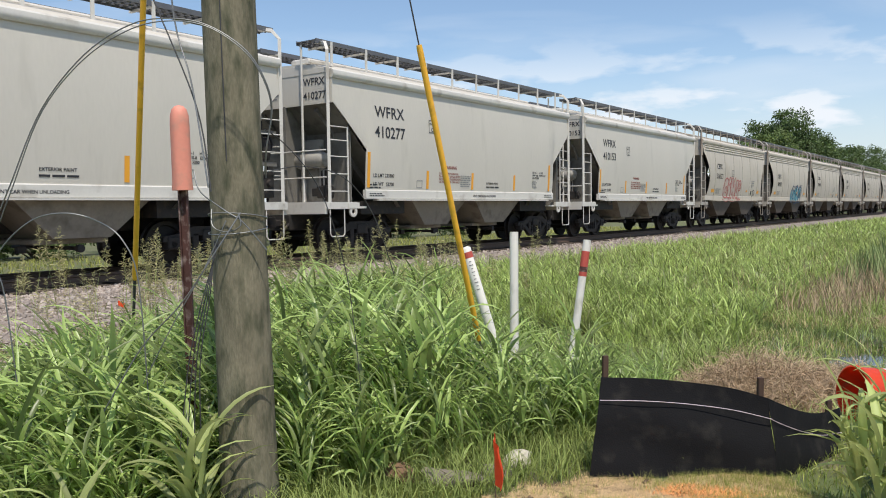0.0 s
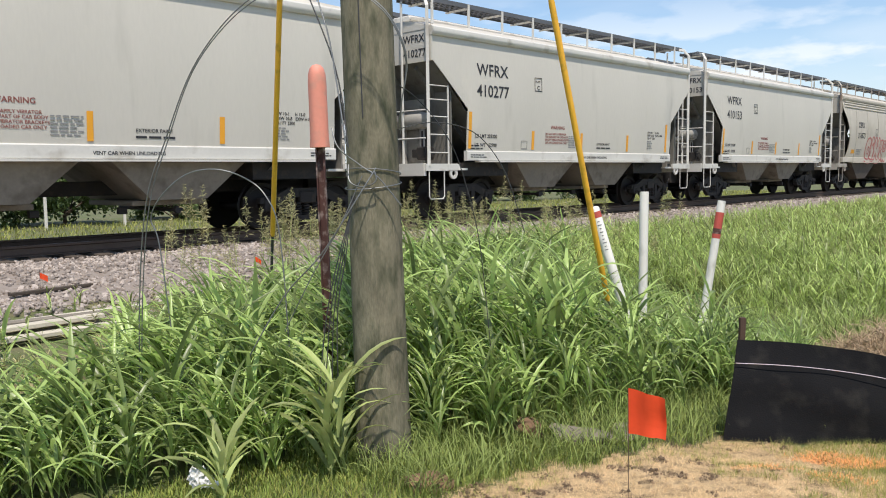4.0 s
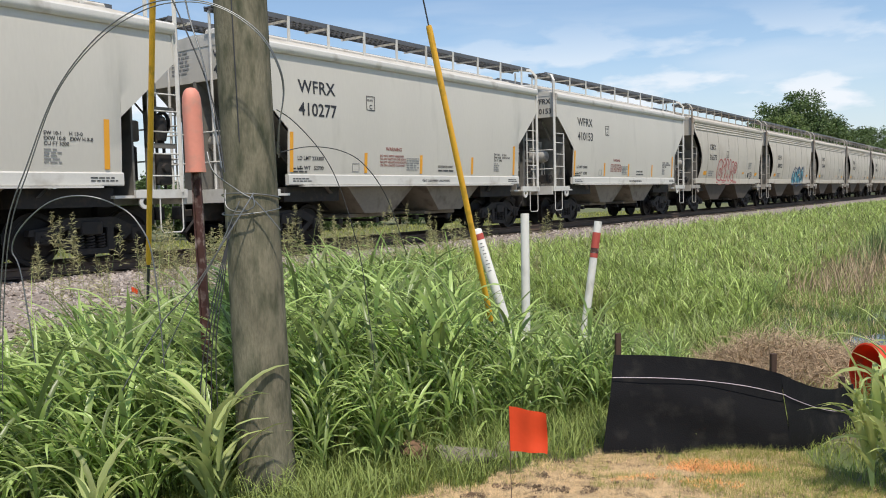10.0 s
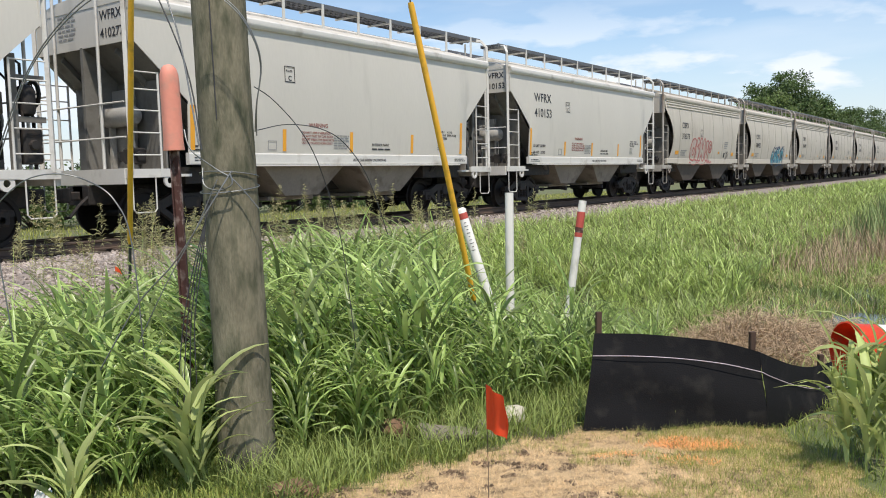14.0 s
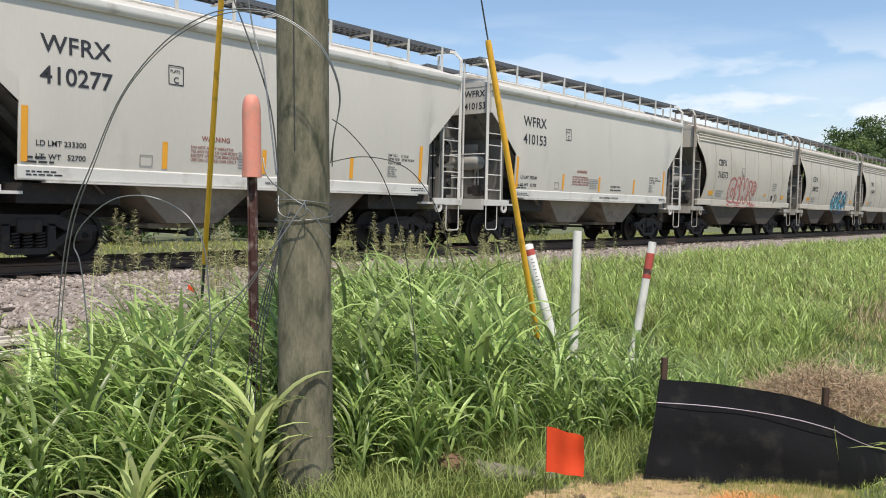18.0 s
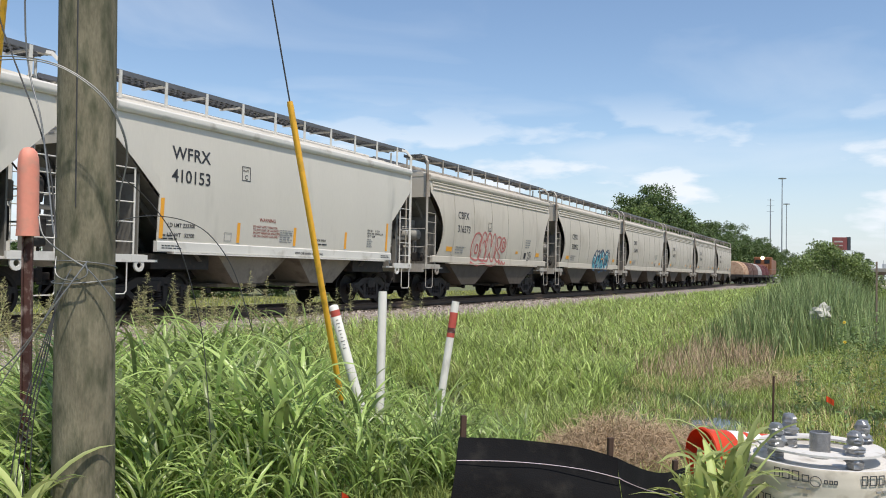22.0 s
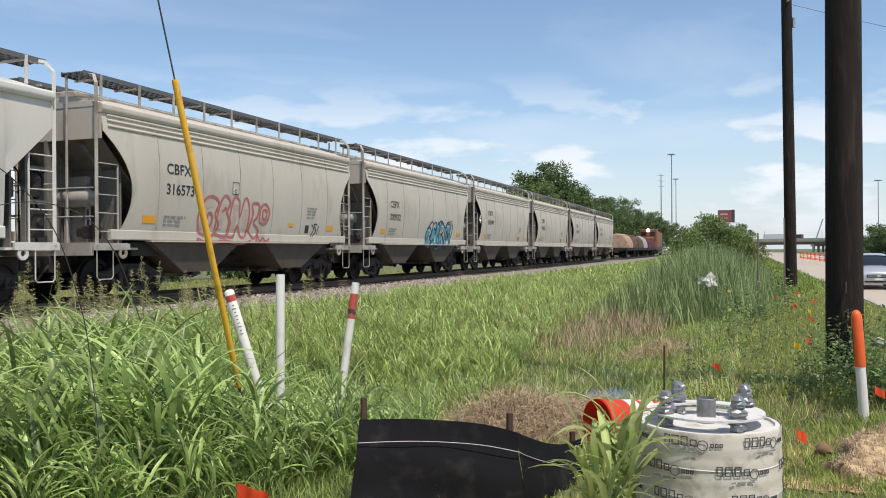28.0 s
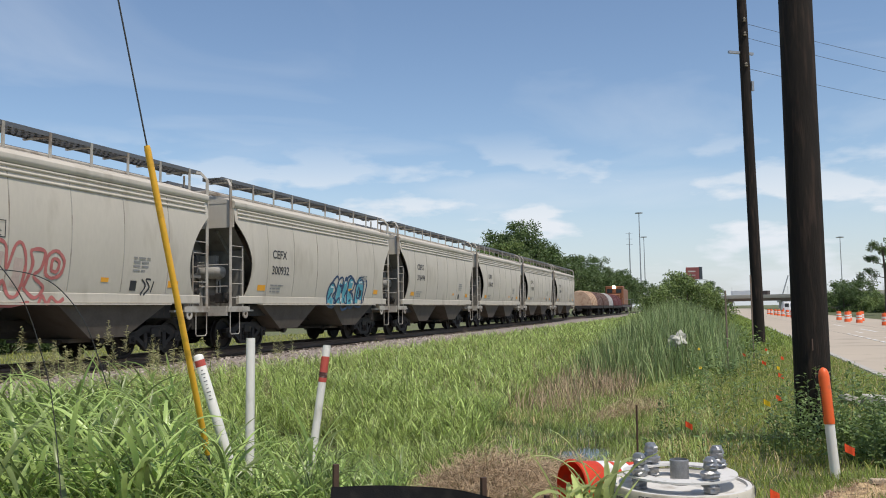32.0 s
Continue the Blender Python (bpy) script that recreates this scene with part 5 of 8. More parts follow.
def guy(base, upto, guard, label):
    """An anchor rod, a steel strand up to the pole's head, and the yellow guard over its foot."""
    g = thing("guy_wire", label, "guy wire", pose(*base))
    b, u = Vector(base), Vector(upto)
    way = (u - b).normalized()
    part("strand", Geo().tube([(0, 0, 0), u - b], 0.0065, 6), "dark_wire", g)
    part("guard", Geo().tube([way * 0.02, way * 0.06, way * (guard - 0.03), way * guard], [0.018, 0.024, 0.024, 0.02], 10), "yellow_guard", g, "yellow plastic guard tube", smooth=50)
    part("anchor_rod", Geo().tube([way * -0.75, way * 0.05], 0.014, 6), "dark_wire", g)
    return g


guy((-2.84, 7.5, 0.98), POLE_TOP - Vector((0, 0, 0.5)), 3.1, "steel guy wire with a yellow guard, anchored beside the ballast")
guy((0.285, 6.58, 0.52), POLE_TOP - Vector((0, 0, 0.3)), 2.39, "slanting steel guy wire with a yellow guard in tall grass")

# ---- marker posts ----
mk = thing("marker_post", "rusty steel post with a faded orange domed sleeve", "marker post", pose(-1.545, 4.99, 0.0))
tl = pose(0, 0, 0, 0.7, -0.8, 0)
g = Geo().loft([[(x, y, z) for x, y in ((-0.028, -0.022), (-0.020, -0.022), (-0.020, 0.0), (0.020, 0.0), (0.020, -0.022), (0.028, -0.022), (0.028, 0.006), (-0.028, 0.006))] for z in (-0.1, 1.0, 2.1)])
part("channel_post", g, "rust_post", mk, m=tl)
part("sleeve", Geo().lathe([(0.062, 1.74), (0.062, 1.75), (0.058, 1.80), (0.057, 2.14), (0.054, 2.19), (0.044, 2.225), (0.026, 2.245), (0.005, 2.25)], 20, (0, -0.01, 0)), "faded_orange", mk, "faded salmon-orange plastic dome", smooth=50, m=tl)


def tube_post(base, top, r, label, dome):
    p = thing("marker_post", label, "marker post", pose(*base))
    v = Vector(top) - Vector(base)
    n = v.normalized()
    pts = [n * -0.25, n * 0.1, v * 0.5, v - n * 0.02] + ([v - n * 0.008, v] if dome else [v])
    part("tube", Geo().tube(pts, [r, r, r, r] + ([r * 0.8, r * 0.3] if dome else [r * 0.97]), 16), "white_plastic", p, smooth=50)
    return p, n, v


p1, n1, v1 = tube_post((0.62, 7.93, -0.14), (0.22, 7.99, 1.235), 0.046, "leaning white plastic marker post with a red label", True)
part("label_band", Geo().tube([v1 - n1 * 0.115, v1 - n1 * 0.055], 0.0475, 16), "red_tape", p1)
rr1 = random.Random(8)
for k in range(9):
    d1 = 0.15 + 0.035 * k
    q1 = v1 - n1 * d1
    wid = rr1.uniform(0.008, 0.02)
    part("small_print", Geo().box(-wid, wid, -0.0485, -0.0465, -0.003, 0.003), "ink", p1, m=pose(q1.x, q1.y, q1.z, 0, -16, 0))
p2, n2, v2 = tube_post((0.725, 8.44, -0.2), (0.74, 8.5, 1.36), 0.045, "upright white plastic marker post", False)
part("scratch", Geo().tube([(0.02, 0.05, 0.44), (0.02, 0.05, 0.455)], 0.0465, 16), "dark_wire", p2)
p3, n3, v3 = tube_post((1.45, 9.33, -0.2), (1.66, 9.39, 1.23), 0.045, "leaning white plastic marker post with a red band", False)
part("red_band", Geo().tube([v3 - n3 * 0.42, v3 - n3 * 0.13], 0.0465, 16), "red_tape", p3)
part("band_print", Geo().tube([v3 - n3 * 0.37, v3 - n3 * 0.31], 0.047, 16), "rust_post", p3)
p4 = thing("marker_post", "white marker post with an orange domed sleeve beside the weeds", "marker post", pose(6.07, 6.47, -0.12))
tl4 = pose(0, 0, 0, 0, -3.6, -40)
part("tube", Geo().tube([(0, 0, -0.2), (0, 0, 0.62)], 0.046, 18), "white_plastic", p4, smooth=50, m=tl4)
part("sleeve", Geo().lathe([(0.05, 0.58), (0.0515, 0.6), (0.051, 1.03), (0.046, 1.07), (0.034, 1.10), (0.016, 1.115), (0.003, 1.12)], 20), "orange_plastic", p4, "bright orange dome cap", smooth=50, m=tl4)
for k in range(14):
    part("small_print", Geo().box(-0.009, 0.009, -0.001, 0, -0.006, 0.008), "ink", p4, m=tl4 @ pose(0, 0, 0.66 + 0.021 * k, 0, 0, -62) @ pose(0, -0.0525, 0))

# ---- silt fence ----
fence = thing("silt_fence", "sagging black fabric silt fence on dark wooden stakes", "silt fence")
FT = [(0.985, 5.10, 0.53), (1.25, 5.05, 0.53), (1.5, 5.0, 0.515), (1.75, 4.95, 0.485), (1.96, 4.91, 0.43), (2.1, 5.0, 0.36), (2.3, 5.2, 0.27), (2.5, 5.4, 0.21), (2.72, 5.58, 0.2)]
FB = [(0.88, 4.95, -0.05), (1.15, 4.92, -0.04), (1.45, 4.88, -0.04), (1.72, 4.82, -0.06), (1.96, 4.76, -0.08), (2.12, 4.92, -0.1), (2.3, 5.12, -0.14), (2.5, 5.3, -0.2), (2.7, 5.5, -0.24)]


def fabric(i0, i1, seed):
    g = Geo()
    n, rows = (i1 - i0) * 6, 12
    top, bot = curve_pts(FT[i0:i1 + 1]), curve_pts(FB[i0:i1 + 1])
    for lay in (0.0, 0.006):
        grid = []
        for a, b in zip(top, bot):
            col = []
            for k in range(rows + 1):
                f = k / rows
                p = b.lerp(a, f)
                fold = 0.022 * noise.noise(Vector((p.x * 3, f * 2.2, seed))) + 0.012 * math.sin(f * 9 + p.x * 2)
                col.append(p + Vector((0, -fold - 0.015 * math.sin(f * 3.1) + lay, 0)))
            grid.append(col)
        g.loft(grid, caps=False, closed=False)
    return g


part("fabric", fabric(0, 4, 2.0), "silt_fabric", fence, smooth=60)
part("fabric", fabric(4, 8, 5.0), "silt_fabric", fence, smooth=60)
seam = [b.lerp(a, 0.78) + Vector((0, -0.034, 0)) for a, b in zip(curve_pts(FT[:5]), curve_pts(FB[:5]))]
part("seam_tape", Geo().tube(seam, 0.0026, 5), "seam_thread", fence, "pale woven seam line")
seam = [b.lerp(a, 0.78 - 0.006 * k) + Vector((-0.006, -0.03, 0)) for k, (a, b) in enumerate(zip(curve_pts(FT[4:]), curve_pts(FB[4:])))]
part("seam_tape", Geo().tube(seam, 0.0022, 5), "seam_thread", fence, "pale woven seam line")
for x, y, z in ((1.005, 5.125, 0.665), (1.925, 4.965, 0.545), (2.66, 5.62, 0.24)):
    part("stake", Geo().box(-0.018, 0.018, -0.014, 0.014, -0.35, z, 0.003), "stake_wood", fence, m=pose(x, y, 0, 0, 1.0, 12))

# ---- precast light-pole footing with anchor bolts ----
foot = thing("pole_footing", "precast round concrete footing in printed beige wrap with taped anchor bolts", "concrete footing", pose(2.93, 4.29, -0.29))
FR, FH = 0.41, 0.86
part("body", Geo().lathe([(FR - 0.01, 0), (FR, 0.02), (FR, FH - 0.02), (FR - 0.004, FH), (FR - 0.03, FH + 0.004), (FR - 0.034, FH - 0.012), (0.01, FH - 0.012)], 48), "concrete_top", foot, smooth=40)
part("wrap", Geo().lathe([(FR + 0.002, 0.02), (FR + 0.006, 0.03)] + [(FR + 0.006 + 0.0025 * math.sin(k * 1.9), 0.03 + 0.82 * k / 30) for k in range(1, 30)] + [(FR + 0.005, FH - 0.004), (FR + 0.001, FH + 0.006)], 64, caps=False), "wrap_paper", foot, "beige printed paper wrap", smooth=50)
for z in (0.25, 0.5, 0.66):
    part("wrap_seam", Geo().lathe([(FR + 0.0065, z), (FR + 0.0095, z + 0.004), (FR + 0.0065, z + 0.009)], 64, caps=False), "wrap_paper", foot, smooth=50)
ringt = FH + 0.05
part("template_ring", Geo().lathe([(0.225, ringt), (0.225, ringt + 0.012), (0.33, ringt + 0.012), (0.33, ringt), (0.225, ringt)], 48, caps=False), "concrete_top", foot, "pale steel template ring", smooth=40)
part("conduit", Geo().lathe([(0.052, FH - 0.02), (0.055, FH), (0.055, FH + 0.13), (0.048, FH + 0.135), (0.046, FH + 0.06), (0.001, FH + 0.05)], 20), "tape_grey", foot, smooth=40)
for k in range(4):
    a = radians(4 + 90 * k)
    bx, by = 0.28 * math.cos(a), 0.28 * math.sin(a)
    bolt = part("anchor_bolt", Geo().lathe([(0.02, -0.02), (0.02, 0.18), (0.014, 0.19)], 12), "steel_grey", foot, m=pose(bx, by, FH - 0.01))
    prof = [(0.03, 0.0), (0.046, 0.004)]
    for j in range(24):
        h = 0.008 + 0.0075 * j
        prof.append(((0.043 if h < 0.085 else 0.053 if h < 0.115 else 0.038) + 0.003 * math.sin(j * 2.3 + k * 1.7) + 0.002 * math.sin(j * 5.1), h))
    prof += [(0.030, 0.19), (0.026, 0.20), (0.004, 0.204)]
    foil = Geo().lathe(prof, 14)
    foil.v = [(p[0] * q, p[1] * q, p[2] + 0.006 * noise.noise(Vector((p[0] * 70, p[1] * 70, k + 3)))) for p in foil.v for q in (1 + 0.42 * noise.noise(Vector((p[0] * 60, p[1] * 60, p[2] * 45 + k * 9))),)]
    part("tape_wrap", foil, "tape_grey", bolt, "grey tape wound over the nut", smooth=35)
# printed trade marks become plain shapes
rw = random.Random(4)
for row in range(6):
    for k in range(6):
        a = radians(-175 + 60 * k + 16 * (row % 2) + 5 * row)
        z = 0.02 + 0.155 * row

        def stuck(name, geo, material, dx, dz):
            q = a + dx / FR
            part(name, geo, material, foot, m=pose((FR + 0.0112) * math.cos(q), (FR + 0.0112) * math.sin(q), z + dz, 0, 0, math.degrees(q) + 90))

        for dx, wd, ht in ((-0.135, 0.034, 0.052), (-0.088, 0.042, 0.052), (-0.038, 0.038, 0.052), (0.010, 0.036, 0.038), (0.106, 0.018, 0.022), (0.130, 0.018, 0.022), (0.152, 0.018, 0.022)):
            stuck("print_mark", rect_ring(-wd / 2, 0, wd, ht, 0.0055), "print_grey", dx, 0)
        stuck("print_ring", Geo().lathe([(0.025, -0.001), (0.029, -0.001), (0.029, 0.001), (0.025, 0.001), (0.025, -0.001)], 18, (0, 0, 0), "y", caps=False), "print_grey", 0.058, 0.008)
        stuck("print_line", bars(-0.08, -0.045, 0.15, 0.022, 1, row * 9 + k), "ink_faint", 0.0, 0)

# ---- traffic drums ----
def drum(m, label, big=True):
    d = thing("traffic_drum", label, "traffic drum", m, group="" if big else "drums along the road works")
    prof = [(0.27, 0.02), (0.262, 0.08), (0.255, 0.1), (0.25, 0.3), (0.243, 0.31), (0.238, 0.5), (0.23, 0.51), (0.225, 0.70), (0.217, 0.71), (0.212, 0.9), (0.2, 0.93), (0.12, 0.94), (0.01, 0.94)]
    inner = [(r - 0.008, h) for r, h in reversed(prof[:-1])]
    part("shell", Geo().lathe(prof + inner if big else prof, 28 if big else 14, caps=False), "drum_red" if big else "orange_plastic", d, smooth=35)
    for z0, z1, r0, r1 in ((0.31, 0.45, 0.245, 0.241), (0.53, 0.67, 0.2315, 0.228)):
        part("white_band", Geo().lathe([(r0, z0), (r0 + 0.002, z0 + 0.002), (r1 + 0.002, z1 - 0.002), (r1, z1)], 28 if big else 14, caps=False), "drum_white", d, "white reflective band", smooth=35)
    if big:
        part("rim", Geo().lathe([(0.262, 0.0), (0.278, 0.008), (0.28, 0.03), (0.268, 0.04), (0.256, 0.03), (0.262, 0.0)], 28, caps=False), "drum_red", d, smooth=40)
    part("handle", Geo().box(-0.08, 0.08, -0.012, 0.012, 0.935, 1.02, 0.01), "orange_plastic", d)
    return d


lie = at(8.03, 1.27, -0.1)
way = Vector((0.985, 0.16, -0.05)).normalized()
drum(Matrix.Translation(lie) @ way.to_track_quat("Z", "Y").to_matrix().to_4x4() @ Matrix.Scale(0.92, 4), "orange traffic drum with white bands lying in the ditch")
far_drum = drum(put(80, -12.0, ROAD_Z), "orange and white traffic drum standing on the road", False)
for s, w in ((84.7, -11.7), (94, -12.2), (88, -13.4), (70, -12.3), (96, -10.6), (104, -9.6), (110, -9.8), (116, -9.5), (122, -9.4), (129, -9.3), (136, -9.2), (143, -9.2), (150, -9.0), (158, -9), (47, -15.8), (90, -12.6)):
    copy_thing(far_drum, put(s, w, ROAD_Z + (0.55 if s < 60 else 0)))

# ---- dark poles along the verge ----
def dark_pole(base, height, r, lean, label):
    p = thing("utility_pole", label, "utility pole", pose(*base))
    rings = []
    for k in range(9):
        h = height * k / 8
        rr = r * (1 - 0.035 * h / 3)
        rings.append([(lean[0] * h + rr * math.cos(a), lean[1] * h + rr * math.sin(a), h - 0.3 * (k == 0)) for a in [2 * math.pi * j / 20 for j in range(20)]])
    part("shaft", Geo().loft(rings), "creosote_wood", p, smooth=60)
    return p


np_ = dark_pole((7.51, 8.36, -0.1), 12.5, 0.215, (0.002, -0.002), "thick dark creosoted pole standing among weeds")
for z, x in ((3.55, 0.03), (3.3, 0.05), (3.75, 0.02)):
    part("scar", Geo().box(-0.012, 0.012, -0.003, 0, 0, 0.16, 0.0), "stake_wood", np_, m=pose(x - 0.12, -0.155, z, 0, 4, 45))
for k, (x, z) in enumerate(((-0.1, 1.15), (-0.02, 0.8), (-0.08, 0.82), (0.04, 0.78))):
    part("scar", Geo().box(-0.02, 0.02, -0.004, 0, 0, 0.14, 0.0), "stake_wood", np_, m=pose(x - 0.05, -0.2, z, 0, 6 * k, 30))
fp = dark_pole((22.3, 28.0, -0.2), 15.5, 0.23, (-0.014, -0.004), "dark creosoted utility pole on the mown verge")
part("crossarm", Geo().box(-0.9, 0.3, -0.05, 0.05, 12.2, 12.3), "steel_grey", fp)
part("bracket", Geo().box(-0.05, 0.05, -0.3, -0.2, 10.6, 11.0), "steel_grey", fp)
for z in (11.6, 12.9, 13.5):
    part("insulator", Geo().lathe([(0.02, 0), (0.08, 0.03), (0.03, 0.08), (0.07, 0.12), (0.02, 0.18)], 10, (-0.25, -0.25, z)), "stone_grey", fp)


def overhead(a, b, sag, r, label):
    pts = []
    for k in range(17):
        f = k / 16
        p = Vector(a).lerp(Vector(b), f)
        p.z -= sag * 4 * f * (1 - f)
        pts.append(p)
    return tagged(part("overhead_wire", Geo().tube(pts, r, 5), "dark_wire"), label, "wire")


for z, dz in ((11.4, 0.0), (12.7, 0.3), (13.3, 0.5)):
    overhead((22.1, 27.9, z), (62.0, 30.0, 10.0 + dz * 4), 0.8, 0.009, "thin dark overhead wire from the pole across the road")

# ---- small marking flags, stones, litter, boards ----
FLAG = thing("marking_flag", "orange marking flag on a thin wire in dead turf", "marking flag", pose(0.20, 3.33, 0.02))
part("wire", Geo().tube([(0, 0, -0.05), (0.004, 0, 0.3), (0, 0, 0.66)], 0.0016, 5), "rail_steel", FLAG)
fg = Geo()
for lay in (0.0, 0.0012):
    fg.loft([[(0.158 * i / 10, 0.014 * math.sin(i * 0.9) * (i / 10) + 0.01 * (i / 10) * math.sin(k * 0.8) + lay, 0.47 + 0.19 * k / 6 - 0.012 * (i / 10) ** 2 + 0.02 * (i / 10) * (0.5 - k / 6)) for k in range(7)] for i in range(11)], caps=False, closed=False)
CLOTH = part("flag_sheet", fg, "flag_orange", FLAG, "orange plastic sheet", smooth=60)
part("flag_print", bars(0.045, 0.53, 0.06, 0.055, 3, 31), "ink", CLOTH, m=pose(0, 0.016, 0))
for x, y, c in ((4.1, 4.96, 0), (5.98, 6.25, 0), (8.33, 10.04, 0), (8.0, 9.9, 1), (16.3, 20.2, 0), (15.2, 19.8, 0), (14.2, 17.0, 0), (13.0, 16.2, 0), (12.1, 14.6, 1), (10.9, 13.1, 0), (6.5, 9.6, 0), (-6.5, 9.2, 0), (-4.6, 11.5, 0), (-2.4, 4.9, 0)):
    s, w = sw(x, y)
    z = ground_z(s, w)
    f = thing("marking_flag", "small orange marking flag in the grass" if not c else "small yellow marking flag in the grass", "marking flag", pose(x, y, z, 0, 0, (x * 97) % 70 - 35), group="marking flags")
    part("wire", Geo().tube([(0, 0, 0), (0, 0, 0.42)], 0.0018, 4), "rail_steel", f)
    part("flag_sheet", Geo().loft([[(0.09 * i / 4, 0.012 * math.sin(i * 1.3), 0.30 + 0.075 * k - 0.012 * i) for k in range(2)] for i in range(5)], caps=False, closed=False), "flag_orange" if not c else "petal", f)


def stone(x, y, z, size, squash, material, label, seed):
    vs, fs = rock_shape(seed, 2)
    g = Geo().add((vs * np.array(squash) * size).tolist(), fs.tolist())
    return tagged(part("stone", g, material, smooth=50, m=pose(x, y, z, 0, 0, seed * 40)), label, "stone")


stone(-0.27, 4.83, 0.03, 0.10, (1.2, 0.8, 0.6), "clay", "orange-brown lump of clay at the grass edge", 3)
stone(0.03, 4.80, 0.0, 0.13, (1.7, 0.7, 0.4), "stone_grey", "flat grey stone at the edge of the turf", 4)
stone(0.3, 4.86, 0.0, 0.12, (1.3, 0.8, 0.4), "stone_grey", "small flat grey stone at the turf edge", 6)
stone(0.45, 5.05, 0.03, 0.085, (1.2, 0.9, 0.75), "stone_pale", "pale rounded rock in short grass", 5)
stone(-0.75, 3.95, 0.0, 0.11, (1.2, 0.9, 0.4), "clay", "brown clod at the edge of the lawn", 9)
litter = Geo()
for k, (ox, oy, oz, q) in enumerate(((0.0, 0.0, 0.06, 0.075), (0.09, 0.02, 0.02, 0.05), (0.17, -0.02, 0.015, 0.03))):
    lv_, lf_ = rock_shape(50 + k, 3)
    crush = 1 + 0.35 * np.sin(lv_[:, :1] * 9 + k) * np.cos(lv_[:, 2:] * 8 - lv_[:, 1:2] * 6)
    litter.add((lv_ * crush * q * np.array([1.0, 0.7, 1.05]) + np.array([ox, oy, oz])).tolist(), lf_.tolist())
tagged(part("litter", litter, "white_litter", m=pose(-1.92, 3.80, 0.0) @ Matrix.Scale(0.62, 4)), "crumpled white plastic litter in the grass", "litter")
for k, (s, w, ln, rz) in enumerate(((2.9, 8.5, 2.6, 3), (3.1, 8.75, 2.2, -2), (3.3, 9.1, 2.0, 2), (2.7, 8.95, 2.8, -4), (2.4, 8.6, 2.4, 5))):
    tagged(part("board", Geo().box(-ln / 2, ln / 2, -0.07, 0.07, 0, 0.05, 0.008), "stone_grey" if k % 2 else "stone_pale", m=put(s, w, ground_z(s, w) + 0.06 + 0.02 * k, rz)), "weathered grey wooden board lying beside the ballast", "board", group="boards beside the track")
tagged(part("old_board", Geo().box(-0.55, 0.55, -0.035, 0.035, 0, 0.04, 0.006), "tie_wood", m=put(3.9, 10.9, ground_z(3.9, 10.9) + 0.05, 9)), "dark split board lying on the ballast", "board")

# broken concrete by the kerb and a clay bank
for x, y, a, b, c, rz, tilt in ((10.55, 10.2, 0.42, 0.25, 0.09, 20, 12), (11.1, 9.8, 0.5, 0.3, 0.1, -35, -9), (10.2, 10.6, 0.2, 0.15, 0.1, 60, 20), (10.5, 9.45, 0.45, 0.2, 0.09, 15, 10), (11.5, 10.3, 0.3, 0.2, 0.1, 40, 4)):
    tagged(part("concrete_slab", Geo().box(-a, a, -b, b, -c / 2, c / 2, 0.02), "broken_concrete", m=pose(x, y, 0.08, tilt, tilt / 2, rz)), "broken slab of pale concrete beside the kerb", "concrete slab", group="broken concrete")
tagged(part("timber", Geo().box(-0.45, 0.45, -0.03, 0.03, 0, 0.05, 0.01), "timber_pale", m=pose(6.15, 5.58, 0.05, 0, 2, -14)), "pale timber lying at the edge of the turf", "timber")
for k, (x, y, q) in enumerate(((4.42, 5.0, 0.05), (4.72, 5.42, 0.06), (5.3, 5.72, 0.05))):
    stone(x, y, 0.0, q, (1.2, 1.0, 0.8), "clay", "brown clod of soil on the torn turf edge", 20 + k)

# ---- sign posts, reflectors and a pale bag in the reeds ----
sp = thing("sign_post", "thin grey steel sign post on the verge", "sign post", pose(*at(22.95, -0.36, -0.1)))
part("post", Geo().box(-0.02, 0.02, -0.01, 0.01, 0, 2.1), "bridge_steel", sp)
sp = thing("sign_post", "thin rusty steel post on the verge", "sign post", pose(*at(26.3, -1.13, -0.1)))
part("post", Geo().box(-0.02, 0.02, -0.01, 0.01, 0, 2.6), "bridge_steel", sp)
sp = thing("stake", "thin dark metal stake in the ditch grass", "stake", pose(*at(9.2, 0.75, -0.4)))
part("rod", Geo().tube([(0, 0, 0), (0.01, 0, 0.95)], 0.011, 6), "stake_wood", sp)
bag = rock_shape(77, 3)
bv = bag[0] * np.array([0.30, 0.22, 0.22]) * (1 + 0.18 * np.sin(bag[0][:, :1] * 23 + bag[0][:, 1:2] * 17))
tagged(part("plastic_bag", Geo().add(bv.tolist(), bag[1].tolist()), "bag_grey", m=pose(*at(24.3, 0.95, 0.62))), "pale torn plastic sheet caught in the reeds", "plastic bag")


# ---- trees ----
def leaf_cloud(rg, centres, radii, per, size):
    """Many small leaf quads gathered in uneven clumps."""
    n = len(centres) * per
    c = np.repeat(centres, per, 0)
    r = np.repeat(radii, per)[:, None]
    d = rg.normal(size=(n, 3))
    d /= np.linalg.norm(d, axis=1, keepdims=True)
    p = c + d * r * rg.uniform(0.25, 1.08, (n, 1)) * np.array([1, 1, 0.8])
    a = rg.normal(size=(n, 3))
    a /= np.linalg.norm(a, axis=1, keepdims=True)
    b = np.cross(a, rg.normal(size=(n, 3)))
    b /= np.linalg.norm(b, axis=1, keepdims=True)
    q = size * rg.uniform(0.6, 1.4, (n, 1))
    v = np.stack([p - a * q, p + b * q * 0.5, p + a * q, p - b * q * 0.5], 1).reshape(-1, 3)
    f = np.arange(4 * n).reshape(-1, 4)
    return v, f


